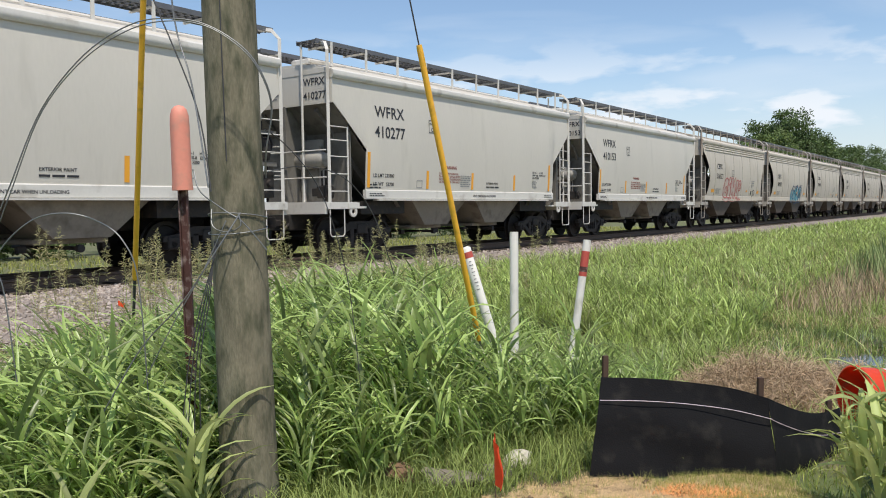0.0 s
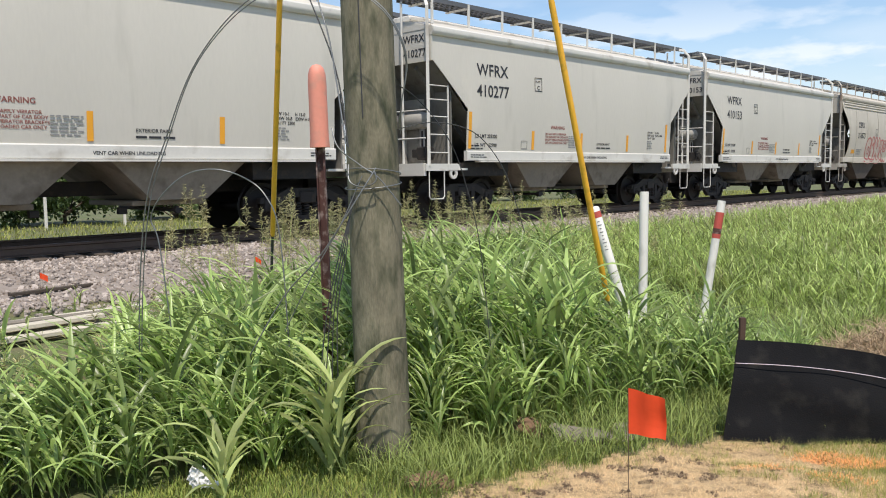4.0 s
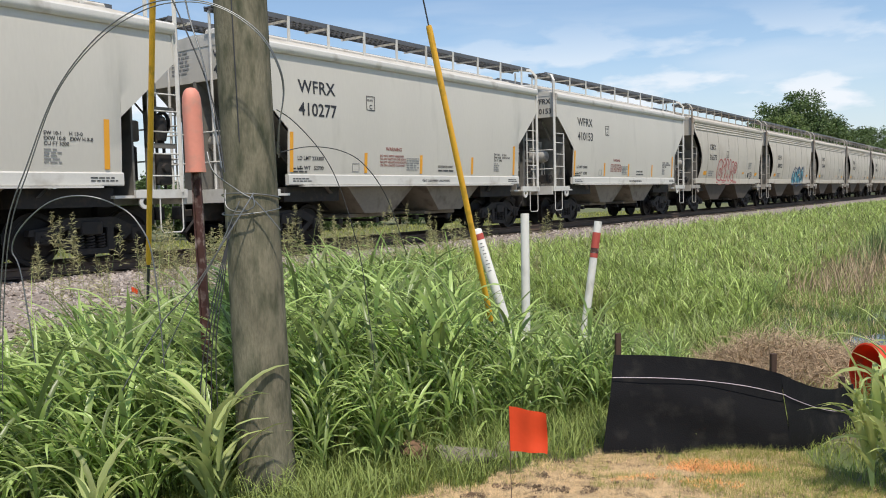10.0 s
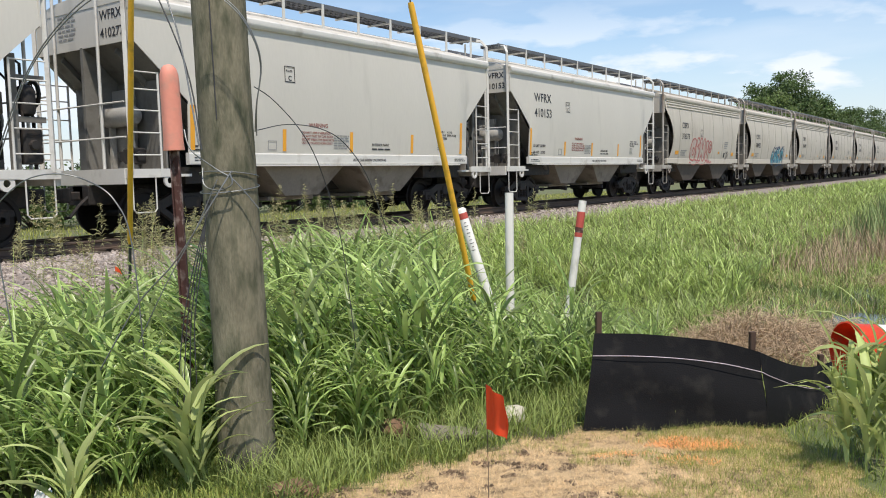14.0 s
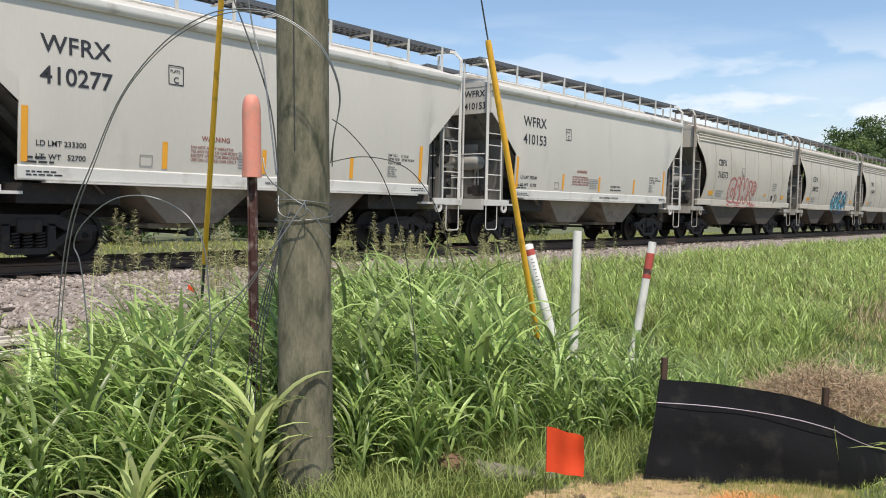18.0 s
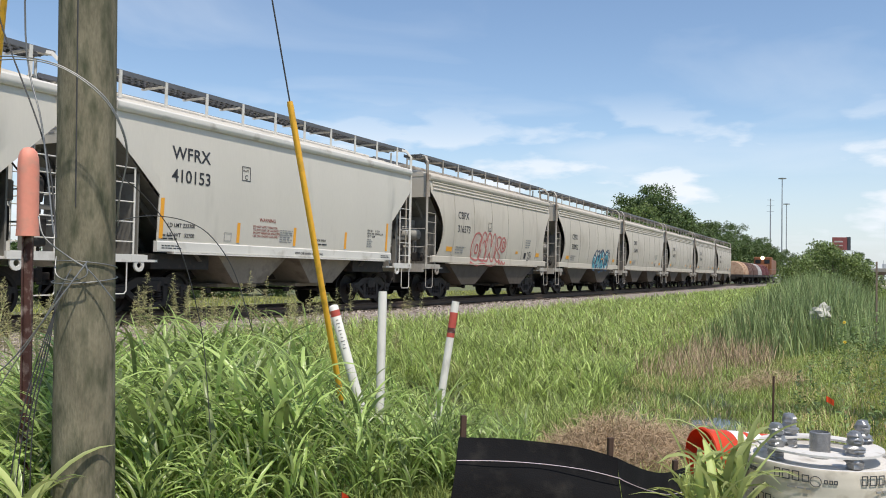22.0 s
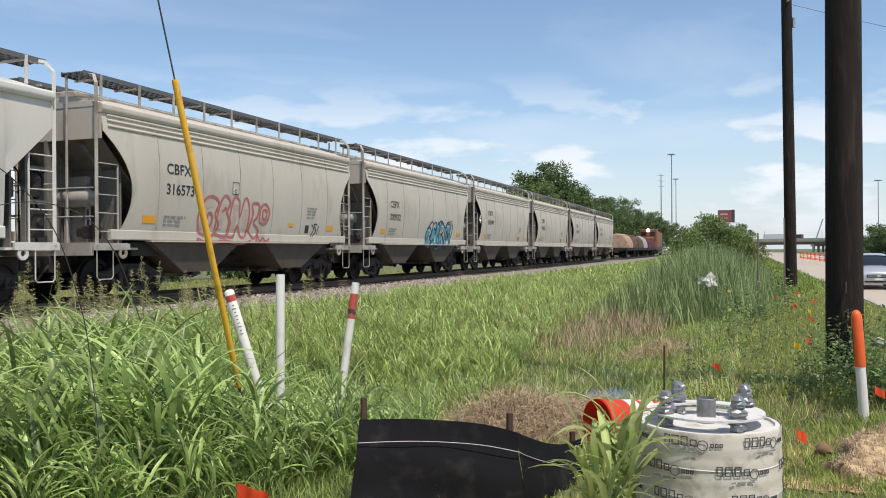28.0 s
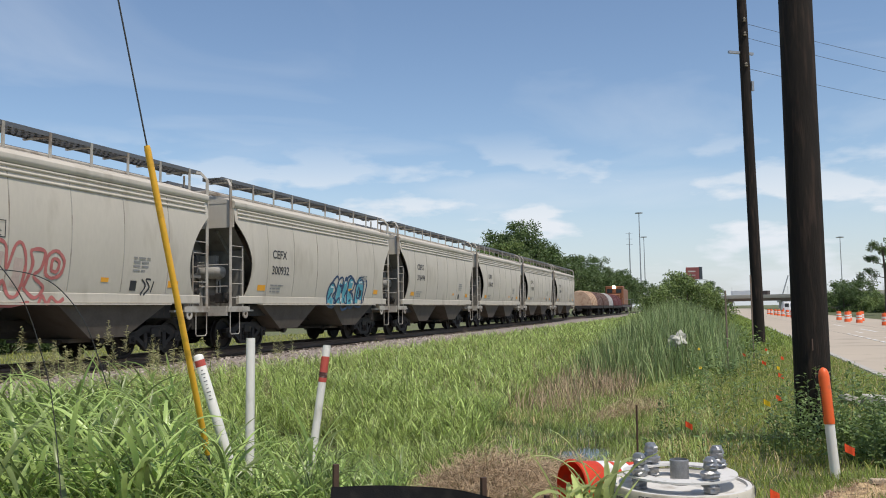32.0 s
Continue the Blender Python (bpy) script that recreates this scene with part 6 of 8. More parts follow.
def tree(seed, height, spread, material, label, m, leafs=26, size=0.17):
    rg = np.random.RandomState(seed)
    t = thing("tree", label, "tree", m, group="trees beyond the track")
    trunk_h = height * 0.42
    lean = rg.uniform(-0.06, 0.06, 2)
    g = Geo()
    g.tube([(0, 0, -0.3), (lean[0] * trunk_h, lean[1] * trunk_h, trunk_h), (lean[0] * height, lean[1] * height, height * 0.8)], [0.028 * height, 0.02 * height, 0.004 * height], 9)
    centres, radii = [], []
    for k in range(11):
        a, h0 = k * 2.4 + rg.uniform(0, 1), trunk_h * rg.uniform(0.55, 1.1)
        ln = spread * rg.uniform(0.55, 1.0)
        e = np.array([math.cos(a) * ln, math.sin(a) * ln, h0 + height * rg.uniform(0.05, 0.42)])
        s0 = np.array([lean[0] * h0, lean[1] * h0, h0])
        mid = (s0 + e) / 2 + np.array([0, 0, 0.06 * height])
        g.tube([tuple(s0), tuple(mid), tuple(e)], [0.011 * height, 0.007 * height, 0.002 * height], 6)
        for _ in range(5):
            centres.append(mid + (e - mid) * rg.uniform(0.1, 1.1) + rg.normal(size=3) * spread * 0.16)
            radii.append(spread * rg.uniform(0.14, 0.30))
    for k in range(14):
        a, q = rg.uniform(0, 6.3), rg.uniform(0, 0.62) * spread
        centres.append(np.array([math.cos(a) * q, math.sin(a) * q, height * rg.uniform(0.66, 0.96)]))
        radii.append(spread * rg.uniform(0.14, 0.26))
    part("trunk", g, "bark", t, smooth=60)
    v, f = leaf_cloud(rg, np.array(centres), np.array(radii), leafs, size)
    stuff("crown", v.tolist(), f.tolist(), material, "", "", smooth=False, parent=t)
    return t


SPECIES = [tree(31, 10.6, 4.3, "tree_leaf_light", "broad light green tree beyond the track", put(103, 25, 0), 190, 0.15),
           tree(32, 14.5, 5.2, "tree_leaf", "tall dark green tree beyond the track", put(118, 28, 0), 190, 0.17),
           tree(33, 13.0, 5.0, "tree_leaf", "dark green tree beyond the track", put(132, 28, 0), 190, 0.165),
           tree(34, 8.4, 3.6, "tree_leaf_light", "low bushy green tree beyond the track", put(97, 24, 0), 190, 0.135)]
rt = random.Random(12)
for s, w, k in ((101, 28, 0), (98, 29, 3), (109, 27, 0), (112, 23.5, 3), (122, 31, 1), (119, 26, 1), (124, 30, 1), (135, 26, 2), (141, 29, 1), (150, 27, 2), (158, 30, 1), (166, 27, 2), (176, 28, 1), (188, 27, 2), (200, 28, 1), (214, 26, 2), (228, 28, 1), (245, 27, 2), (262, 28, 1), (282, 27, 2), (300, 29, 1), (330, 27, 2), (360, 20, 1), (104, 29, 3), (116, 33, 0), (395, 8, 2), (420, 2, 1), (440, 14, 1), (410, 20, 2)):
    copy_thing(SPECIES[k], put(s, w, rt.uniform(-1.9, -0.9), rt.uniform(0, 360)))
# shrubs by the verge ahead and the bridge
shrub = tree(41, 4.6, 3.4, "tree_leaf_light", "dense light green roadside shrub", put(75, 2.4, -0.1), 160, 0.10)
for s, w, z in ((84, 1.2, -1.6), (68, 3.4, -2.6), (95, 3.5, -0.4), (104, 4.5, 0)):
    copy_thing(shrub, put(s, w, z, rt.uniform(0, 360)))
# hedge beyond the track
hedge = tree(43, 3.0, 2.4, "tree_leaf", "low dark hedge bush beyond the track", put(9, 30, -0.6), 120, 0.09)
for k in range(12):
    copy_thing(hedge, put(-6 + 4.3 * k, 29.5 + rt.uniform(-1, 1.5), rt.uniform(-0.9, -0.3), rt.uniform(0, 360)))
for s in (4.5, 7.0, 9.5, 12.0):
    wp = thing("fence_post", "thin white fence post beyond the track", "fence post", put(s, 26.5, 0.0), group="fence posts beyond the track")
    part("post", Geo().box(-0.04, 0.04, -0.04, 0.04, 0, 1.25, 0.008), "white_plastic", wp)


def far_at(yaw, dist, z=0.0):
    """A place far off, by its bearing to the right of ahead."""
    return Vector((math.sin(radians(yaw)) * dist, math.cos(radians(yaw)) * dist, z))


def bearing(px):
    return 20.77 + math.degrees(math.atan((px - 784) / 1448.0))


# trees across the road
for px, dist, k, dz in ((1392, 165, 2, -7.5), (1412, 170, 1, -8.5), (1380, 180, 1, -8.5), (1500, 150, 3, -4.6), (1465, 150, 3, -5.0), (1447, 158, 3, -4.6), (1430, 175, 0, -6.2), (1362, 190, 0, -6.4), (1345, 200, 3, -4.6)):
    p = far_at(bearing(px), dist, dz)
    copy_thing(SPECIES[k], pose(p.x, p.y, p.z, 0, 0, px % 360))
pine = thing("tree", "tall pine with flat tiers of foliage by a building", "tree", pose(*far_at(bearing(1460), 118)), group="trees across the road")
pg = Geo().tube([(0, 0, -0.3), (0.1, 0, 5), (-0.1, 0.1, 9.2)], [0.22, 0.16, 0.05], 8)
pc, pr = [], []
rp = np.random.RandomState(9)
for k in range(9):
    a, h = k * 2.2, 4.6 + 0.55 * k
    e = (math.cos(a) * (2.6 - 0.15 * k), math.sin(a) * (2.6 - 0.15 * k), h + 0.3)
    pg.tube([(0, 0, h - 0.4), e], [0.06, 0.02], 5)
    for j in range(5):
        pc.append(np.array(e) * (0.55 + 0.12 * j, 0.55 + 0.12 * j, 1) + rp.normal(size=3) * 0.25)
        pr.append(rp.uniform(0.4, 0.7))
part("trunk", pg, "bark", pine, smooth=60)
v, f = leaf_cloud(rp, np.array(pc), np.array(pr), 140, 0.11)
stuff("crown", v.tolist(), f.tolist(), "tree_leaf", "", "", smooth=False, parent=pine)

# ---- overpass, masts, billboard, building ----
bd = (far_at(bearing(1600), 350) - far_at(bearing(1130), 390)).normalized()
b0 = far_at(bearing(1105), 392)
bang = math.degrees(math.atan2(bd.y, bd.x))
bridge = thing("overpass", "long concrete highway overpass on columns", "overpass", pose(b0.x, b0.y, 0, 0, 0, bang), kind="structure")
BL = 190
part("deck", Geo().box(0, BL, -6, 6, 4.3, 4.75), "bridge_concrete", bridge)
part("parapet", Geo().box(0, BL, -6.2, -5.9, 4.75, 5.75), "bridge_concrete", bridge)
part("parapet", Geo().box(0, BL, 5.9, 6.2, 4.75, 5.75), "bridge_concrete", bridge)
for y in (-5.2, -2.5, 0, 2.5, 5.2):
    part("girder", Geo().box(0, BL, y - 0.2, y + 0.2, 3.2, 4.3), "bridge_steel", bridge)
for x in (24, 50, 76, 102, 128, 154, 180):
    part("cap_beam", Geo().box(x - 0.7, x + 0.7, -5.8, 5.8, 2.4, 3.2), "bridge_concrete", bridge)
    for y in (-4.5, 0, 4.5):
        part("column", Geo().lathe([(0.5, -0.5), (0.5, 2.4)], 12, (x, y, 0)), "bridge_concrete", bridge)
for k in range(15):
    part("lamp_post", Geo().tube([(12 * k + 6, -6.0, 5.7), (12 * k + 6, -6.0, 9.0)], 0.06, 6), "steel_grey", bridge)
lorry = thing("lorry", "white trailer lorry crossing the overpass", "lorry", pose(*(b0 + bd * 34), 0, 0, bang) @ pose(0, 0, 4.78))
part("trailer", Geo().box(-7, 6, -1.25, 1.25, 1.1, 3.0, 0.05), "van_paint", lorry)
part("cab", Geo().box(6.4, 9.4, -1.2, 1.2, 0.8, 2.7, 0.25), "loco_dark", lorry)
for x in (-6, -4.8, 4.5, 7, 8.6):
    part("wheel", Geo().lathe([(0.5, -1.25), (0.5, 1.25)], 12, (x, 0, 0.5), "y"), "tyre", lorry)


def mast(px, dist, h, r, label, heads, material="steel_grey", arm=1.5, drop=2.2):
    p = far_at(bearing(px), dist)
    t = thing("light_mast", label, "light mast", pose(p.x, p.y, 0))
    part("shaft", Geo().tube([(0, 0, 0), (0, 0, h)], [r * 0.75, r * 0.4], 8), material, t)
    if heads:
        part("lamp_ring", Geo().lathe([(0.5, h - 0.2), (1.6, h - 0.1), (1.6, h + 0.15), (0.3, h + 0.35)], 12), "steel_grey", t)
    else:
        for k in range(3):
            part("crossarm", Geo().box(-arm, arm, -0.06, 0.06, h - 0.6 - drop * k, h - 0.48 - drop * k), material, t)
    return t


mast(1045, 350, 40.6, 0.42, "tall grey high-mast light far off", True)
mast(1052, 420, 36.2, 0.4, "tall grey high-mast light further off", True)
mast(1027, 340, 31.8, 0.45, "grey transmission pole with crossarms far off", False)
mast(1387, 380, 29.2, 0.32, "tall grey high-mast light across the road", True)
mast(1515, 200, 24.3, 0.42, "tall grey transmission pole behind a building", False)
mast(1561, 110, 10.5, 0.13, "brown wooden utility pole by a building", False, "bark", 0.8, 0.7)
bp = far_at(bearing(1137), 250)
bb = thing("billboard", "red billboard on a steel post beyond the track", "billboard", pose(bp.x, bp.y, -1.0, 0, 0, -20))
part("post", Geo().tube([(0.3, 0, 0), (0.3, 0, 10.2)], 0.4, 10), "steel_grey", bb)
part("panel", Geo().box(-2.4, 1.4, -0.25, 0.0, 10.3, 13.8, 0.05), "billboard_red", bb)
part("side_panel", Geo().box(1.5, 2.3, -0.3, 1.2, 10.3, 13.9, 0.05), "billboard_dark", bb)
part("catwalk", Geo().box(-2.5, 3.0, -1.0, -0.3, 10.0, 10.15), "steel_grey", bb)
part("advert_bar", Geo().box(-1.9, 0.3, -0.27, -0.25, 12.4, 12.8), "coil_silver", bb)
part("advert_bar", Geo().box(-1.5, 0.3, -0.27, -0.25, 11.4, 11.6), "coil_silver", bb)

bq = far_at(bearing(1496), 121)
bld = thing("office_building", "beige two-storey office block with dark windows", "building", pose(bq.x, bq.y, 0, 0, 0, -42))
part("wall", Geo().box(0, 26, 0, 14, -0.3, 5.7, 0.05), "beige_wall", bld)
part("string_course", Geo().box(-0.06, 26.05, -0.06, 14.05, 2.55, 2.75), "pale_concrete", bld)
part("parapet", Geo().box(-0.15, 26.1, -0.15, 14.1, 5.7, 6.0, 0.03), "beige_wall", bld)
for x in (1.2, 7.5, 13.5):
    wdw = part("window", Geo().box(x, x + 2.4, -0.03, 0.1, 3.0, 4.8), "steel_grey", bld)
    part("pane", Geo().box(x + 0.08, x + 2.32, -0.05, -0.03, 3.08, 4.72), "dark_glass", wdw)
for x in (1.6, 6, 11):
    wdw = part("window", Geo().box(x, x + 2.0, -0.03, 0.1, 0.4, 2.0), "steel_grey", bld)
    part("pane", Geo().box(x + 0.08, x + 1.92, -0.05, -0.03, 0.48, 1.92), "dark_glass", wdw)
for x in (5, 9, 14):
    part("roof_unit", Geo().box(x, x + 2.2, 4, 6, 6.0, 6.9, 0.05), "steel_grey", bld)
sh = far_at(bearing(1400), 190)
shop = thing("shop_building", "long low grey commercial building far across the road", "building", pose(sh.x, sh.y, 0, 0, 0, -30))
part("wall", Geo().box(0, 30, 0, 10, -0.3, 4.2), "bridge_concrete", shop)
part("shopfront", Geo().box(3, 20, -0.05, 0.02, 0.3, 2.6), "dark_glass", shop)
fb = thing("construction_fence", "black screened construction fence across the road", "fence", pose(*far_at(bearing(1490), 116), 0, 0, -38))
for k in range(9):
    part("panel", Geo().box(2.6 * k, 2.6 * k + 2.5, 0, 0.04, 0, 1.7), "fence_black", fb)
    part("post", Geo().box(2.6 * k - 0.06, 2.6 * k - 0.01, 0, 0.05, 0, 1.8), "steel_grey", fb)
bus_p = far_at(bearing(1519), 110)
bus = thing("bus", "white bus parked behind the median", "bus", pose(bus_p.x, bus_p.y, 0, 0, 0, -36))
part("body", Geo().box(0, 9, 0, 2.5, 0.3, 2.5, 0.12), "van_paint", bus)
part("side_stripe", Geo().box(0.1, 4.2, -0.02, 0.0, 0.45, 0.9), "graffiti_blue", bus, "teal stripe")
for k in range(6):
    part("window", Geo().box(0.4 + 1.4 * k, 1.6 + 1.4 * k, -0.02, 0.0, 0.95, 1.9), "dark_glass", bus)
for x in (1.5, 7.2):
    part("wheel", Geo().lathe([(0.42, -0.03), (0.42, 0.3)], 14, (x, 0, 0.42), "y"), "tyre", bus)
cr = far_at(bearing(1278), 420)
crane = thing("crane", "distant blue-grey crane boom behind the overpass", "crane", pose(cr.x, cr.y, 0))
part("boom", Geo().box(-0.22, 0.22, -0.22, 0.22, 0, 16), "steel_grey", crane, m=pose(0, 0, 0, 0, 18, -25))

# ---- cars on the road ----
def car_body(stations):
    """Lofts a body through cross sections (x, half width at sill, half width at top, sill z, belt z, top z)."""
    rings = []
    for x, a, b, z0, z1, z2 in stations:
        rings.append([(x, -a * 0.9, z0), (x, -a, z0 + 0.12), (x, -a, (z0 + z1) / 2), (x, -a * 0.97, z1), (x, -b, z2 - 0.04), (x, -b * 0.8, z2), (x, b * 0.8, z2), (x, b, z2 - 0.04), (x, a * 0.97, z1), (x, a, (z0 + z1) / 2), (x, a, z0 + 0.12), (x, a * 0.9, z0)])
    return Geo().loft(rings)


def wheel_parts(car, x, y, r):
    w = part("wheel", Geo().lathe([(r * 0.66, -0.10), (r * 0.95, -0.11), (r, -0.08), (r, 0.08), (r * 0.95, 0.11), (r * 0.66, 0.10)], 24, (0, 0, 0), "y"), "tyre", car, smooth=40, m=pose(x, y, r))
    rim = Geo().lathe([(r * 0.66, -0.085), (r * 0.60, -0.075), (0.06, -0.06), (0.01, -0.07)], 20, (0, 0, 0), "y", caps=False).lathe([(r * 0.66, 0.085), (r * 0.60, 0.075), (0.06, 0.06), (0.01, 0.07)], 20, (0, 0, 0), "y", caps=False)
    for k in range(5):
        a = k * 1.257
        for e in (-1, 1):
            rim.tube([(0.04 * math.cos(a), e * 0.09, 0.04 * math.sin(a)), (r * 0.6 * math.cos(a), e * 0.085, r * 0.6 * math.sin(a))], 0.022, 5)
    part("rim", rim, "chrome", w, smooth=40)
    return w


sedan = thing("sedan", "silver-grey sedan driving along the road", "car", put(60, -4.9, ROAD_Z))
sed = [(-2.40, 0.62, 0.50, 0.35, 0.60, 0.70), (-2.30, 0.80, 0.62, 0.27, 0.70, 0.90), (-1.95, 0.90, 0.66, 0.24, 0.84, 0.98), (-1.35, 0.92, 0.60, 0.22, 0.92, 1.24), (-0.75, 0.925, 0.58, 0.22, 0.92, 1.43), (0.0, 0.925, 0.60, 0.22, 0.91, 1.47), (0.55, 0.92, 0.59, 0.22, 0.90, 1.40), (1.25, 0.915, 0.70, 0.22, 0.86, 0.98), (1.9, 0.89, 0.72, 0.23, 0.74, 0.84), (2.25, 0.80, 0.66, 0.25, 0.62, 0.72), (2.42, 0.62, 0.52, 0.28, 0.52, 0.58)]
def lower_body(stations):
    """The body below the windows, through stations (x, half width, sill z, shoulder z, crown z)."""
    rings = []
    for x, a, z0, zs, zc in stations:
        half = [(a * 0.82, z0), (a * 0.95, z0 + 0.03), (a * 0.99, z0 + 0.14), (a, (z0 + zs) / 2), (a * 0.985, zs - 0.10), (a * 0.95, zs - 0.02), (a * 0.86, zs + 0.02), (a * 0.6, zs + (zc - zs) * 0.7), (a * 0.3, zc)]
        rings.append([(x, -y, z) for y, z in half] + [(x, y, z) for y, z in reversed(half)])
    return Geo().loft(rings)


SHELL = [(-2.44, 0.58, 0.28, 0.56, 0.64), (-2.39, 0.72, 0.24, 0.64, 0.72), (-2.26, 0.83, 0.21, 0.71, 0.79), (-2.0, 0.885, 0.20, 0.77, 0.86), (-1.6, 0.91, 0.19, 0.81, 0.93), (-1.1, 0.92, 0.19, 0.87, 0.97), (-0.5, 0.925, 0.19, 0.92, 0.98), (0.4, 0.925, 0.19, 0.95, 0.99), (1.2, 0.92, 0.19, 0.96, 1.02), (1.7, 0.905, 0.20, 0.95, 1.05), (2.1, 0.87, 0.23, 0.92, 1.02), (2.32, 0.79, 0.29, 0.85, 0.93), (2.43, 0.64, 0.36, 0.70, 0.76)]
CABIN = [(-1.15, 0.76, 0.70, 0.86, 0.965), (-0.75, 0.81, 0.64, 0.88, 1.22), (-0.38, 0.82, 0.60, 0.9, 1.40), (0.2, 0.82, 0.60, 0.9, 1.465), (0.95, 0.81, 0.585, 0.92, 1.40), (1.4, 0.79, 0.62, 0.95, 1.22), (1.78, 0.72, 0.66, 0.96, 1.05)]


def cabin_ring(x, a, b, z0, z1, grow=0.0):
    half = [(a, z0), (a * 0.62 + b * 0.38 + 0.025, z0 * 0.6 + z1 * 0.4), (b + 0.02 + grow, z1 - 0.09), (b * 0.9 + grow, z1 - 0.025 + grow), (b * 0.6, z1 + grow), (b * 0.2, z1 + 0.008 + grow)]
    return [(x, -y, z) for y, z in half] + [(x, y, z) for y, z in reversed(half)]


# the car's nose points along -x, towards the footing end of the road
part("body", lower_body(SHELL), "sedan_paint", sedan, smooth=55)
part("windows", Geo().loft([cabin_ring(*q) for q in CABIN]), "dark_glass", sedan, "dark tinted windows", smooth=40)
part("roof", Geo().loft([cabin_ring(*q, 0.012)[2:10] for q in ((-0.46, 0.82, 0.605, 0.9, 1.375), CABIN[2], CABIN[3], CABIN[4], (1.06, 0.81, 0.59, 0.92, 1.365))], caps=False, closed=False), "sedan_paint", sedan, smooth=50)
for e in (-1, 1):
    part("front_pillar", Geo().tube([(-1.17, e * 0.74, 0.95), (-0.80, e * 0.68, 1.19), (-0.42, e * 0.62, 1.36)], [0.03, 0.022, 0.024], 8), "sedan_paint", sedan, smooth=60)
    part("rear_pillar", Geo().tube([(0.98, e * 0.605, 1.345), (1.40, e * 0.68, 1.17), (1.80, e * 0.71, 1.0)], [0.035, 0.05, 0.06], 8), "sedan_paint", sedan, smooth=60)
    part("door_pillar", Geo().tube([(0.12, e * 0.845, 0.96), (0.14, e * 0.63, 1.37)], 0.022, 6), "tyre", sedan)
for e in (-1, 1):
    part("mirror", Geo().box(-0.98, -0.78, min(e * 0.94, e * 1.10), max(e * 0.94, e * 1.10), 0.93, 1.06, 0.03), "sedan_paint", sedan)
    part("headlight", Geo().lathe([(0.002, -0.30), (0.05, -0.24), (0.085, -0.1), (0.09, 0.02), (0.07, 0.15), (0.03, 0.23), (0.002, 0.26)], 14, (0, 0, 0), "x"), "lamp_clear", sedan, "clear swept headlight", smooth=60, m=pose(-2.14, e * 0.70, 0.675, 0, -14, e * -33))
    part("tail_light", Geo().box(2.18, 2.34, min(e * 0.5, e * 0.78), max(e * 0.5, e * 0.78), 0.62, 0.78, 0.02), "tail_red", sedan)
    part("fog_lamp", Geo().box(-2.34, -2.26, min(e * 0.56, e * 0.72), max(e * 0.56, e * 0.72), 0.36, 0.44, 0.015), "dark_glass", sedan)
    for x in (-1.42, 1.38):
        wheel_parts(sedan, x, e * 0.845, 0.33)
        part("wheel_arch", Geo().lathe([(0.355, e * 0.70), (0.355, e * 0.929), (0.30, e * 0.931), (0.05, e * 0.931)], 24, (x, 0, 0.33), "y"), "tyre", sedan)
    part("door_handle", Geo().box(0.0, 0.16, e * 0.93 - 0.012, e * 0.93 + 0.012, 0.80, 0.825, 0.005), "chrome", sedan)
    part("door_gap", Geo().box(-0.012, 0.0, e * 0.927 - 0.004, e * 0.927 + 0.004, 0.3, 0.92), "tyre", sedan)
part("grille", Geo().box(-2.465, -2.38, -0.44, 0.44, 0.49, 0.62, 0.02), "tyre", sedan)
for z in (0.525, 0.565):
    part("grille_bar", Geo().box(-2.475, -2.465, -0.40, 0.40, z, z + 0.014), "chrome", sedan)
part("lower_grille", Geo().box(-2.46, -2.37, -0.52, 0.52, 0.29, 0.37, 0.02), "tyre", sedan)
part("badge", Geo().lathe([(0.05, -2.48), (0.075, -2.475), (0.075, -2.46)], 16, (0, 0, 0.58), "x"), "chrome", sedan)
part("number_plate", Geo().box(-2.485, -2.455, -0.16, 0.16, 0.385, 0.475), "drum_white", sedan)

van = thing("van", "white panel van with dark rear windows driving off", "van", put(82, -10.9, ROAD_Z))
vst = [(-2.7, 0.86, 0.76, 0.42, 1.15, 2.0), (-2.62, 0.98, 0.84, 0.38, 1.18, 2.1), (-1.0, 1.0, 0.86, 0.34, 1.18, 2.14), (1.0, 1.0, 0.86, 0.34, 1.18, 2.12), (1.5, 0.99, 0.82, 0.34, 1.16, 1.95), (2.1, 0.97, 0.78, 0.34, 1.08, 1.25), (2.75, 0.92, 0.74, 0.36, 0.9, 1.05), (2.85, 0.8, 0.6, 0.4, 0.8, 0.9)]
part("body", car_body(vst), "van_paint", van, smooth=38)
for y in (-0.42, 0.42):
    part("rear_window", Geo().box(-2.73, -2.69, y - 0.3, y + 0.3, 1.3, 1.85, 0.01), "dark_glass", van)
for y in (-0.88, 0.88):
    part("tail_light", Geo().box(-2.72, -2.64, y - 0.06, y + 0.06, 0.75, 1.15, 0.01), "tail_red", van)
    for x in (-1.7, 1.9):
        wheel_parts(van, x, y, 0.36)
part("bumper", Geo().box(-2.8, -2.66, -0.95, 0.95, 0.38, 0.56, 0.03), "steel_grey", van)
part("number_plate", Geo().box(-2.735, -2.705, -0.16, 0.16, 0.85, 0.98), "drum_white", van)
part("roof_rack", Geo().box(-2.2, -2.14, -0.8, 0.8, 2.14, 2.22).box(0.5, 0.56, -0.8, 0.8, 2.14, 2.22), "steel_grey", van)
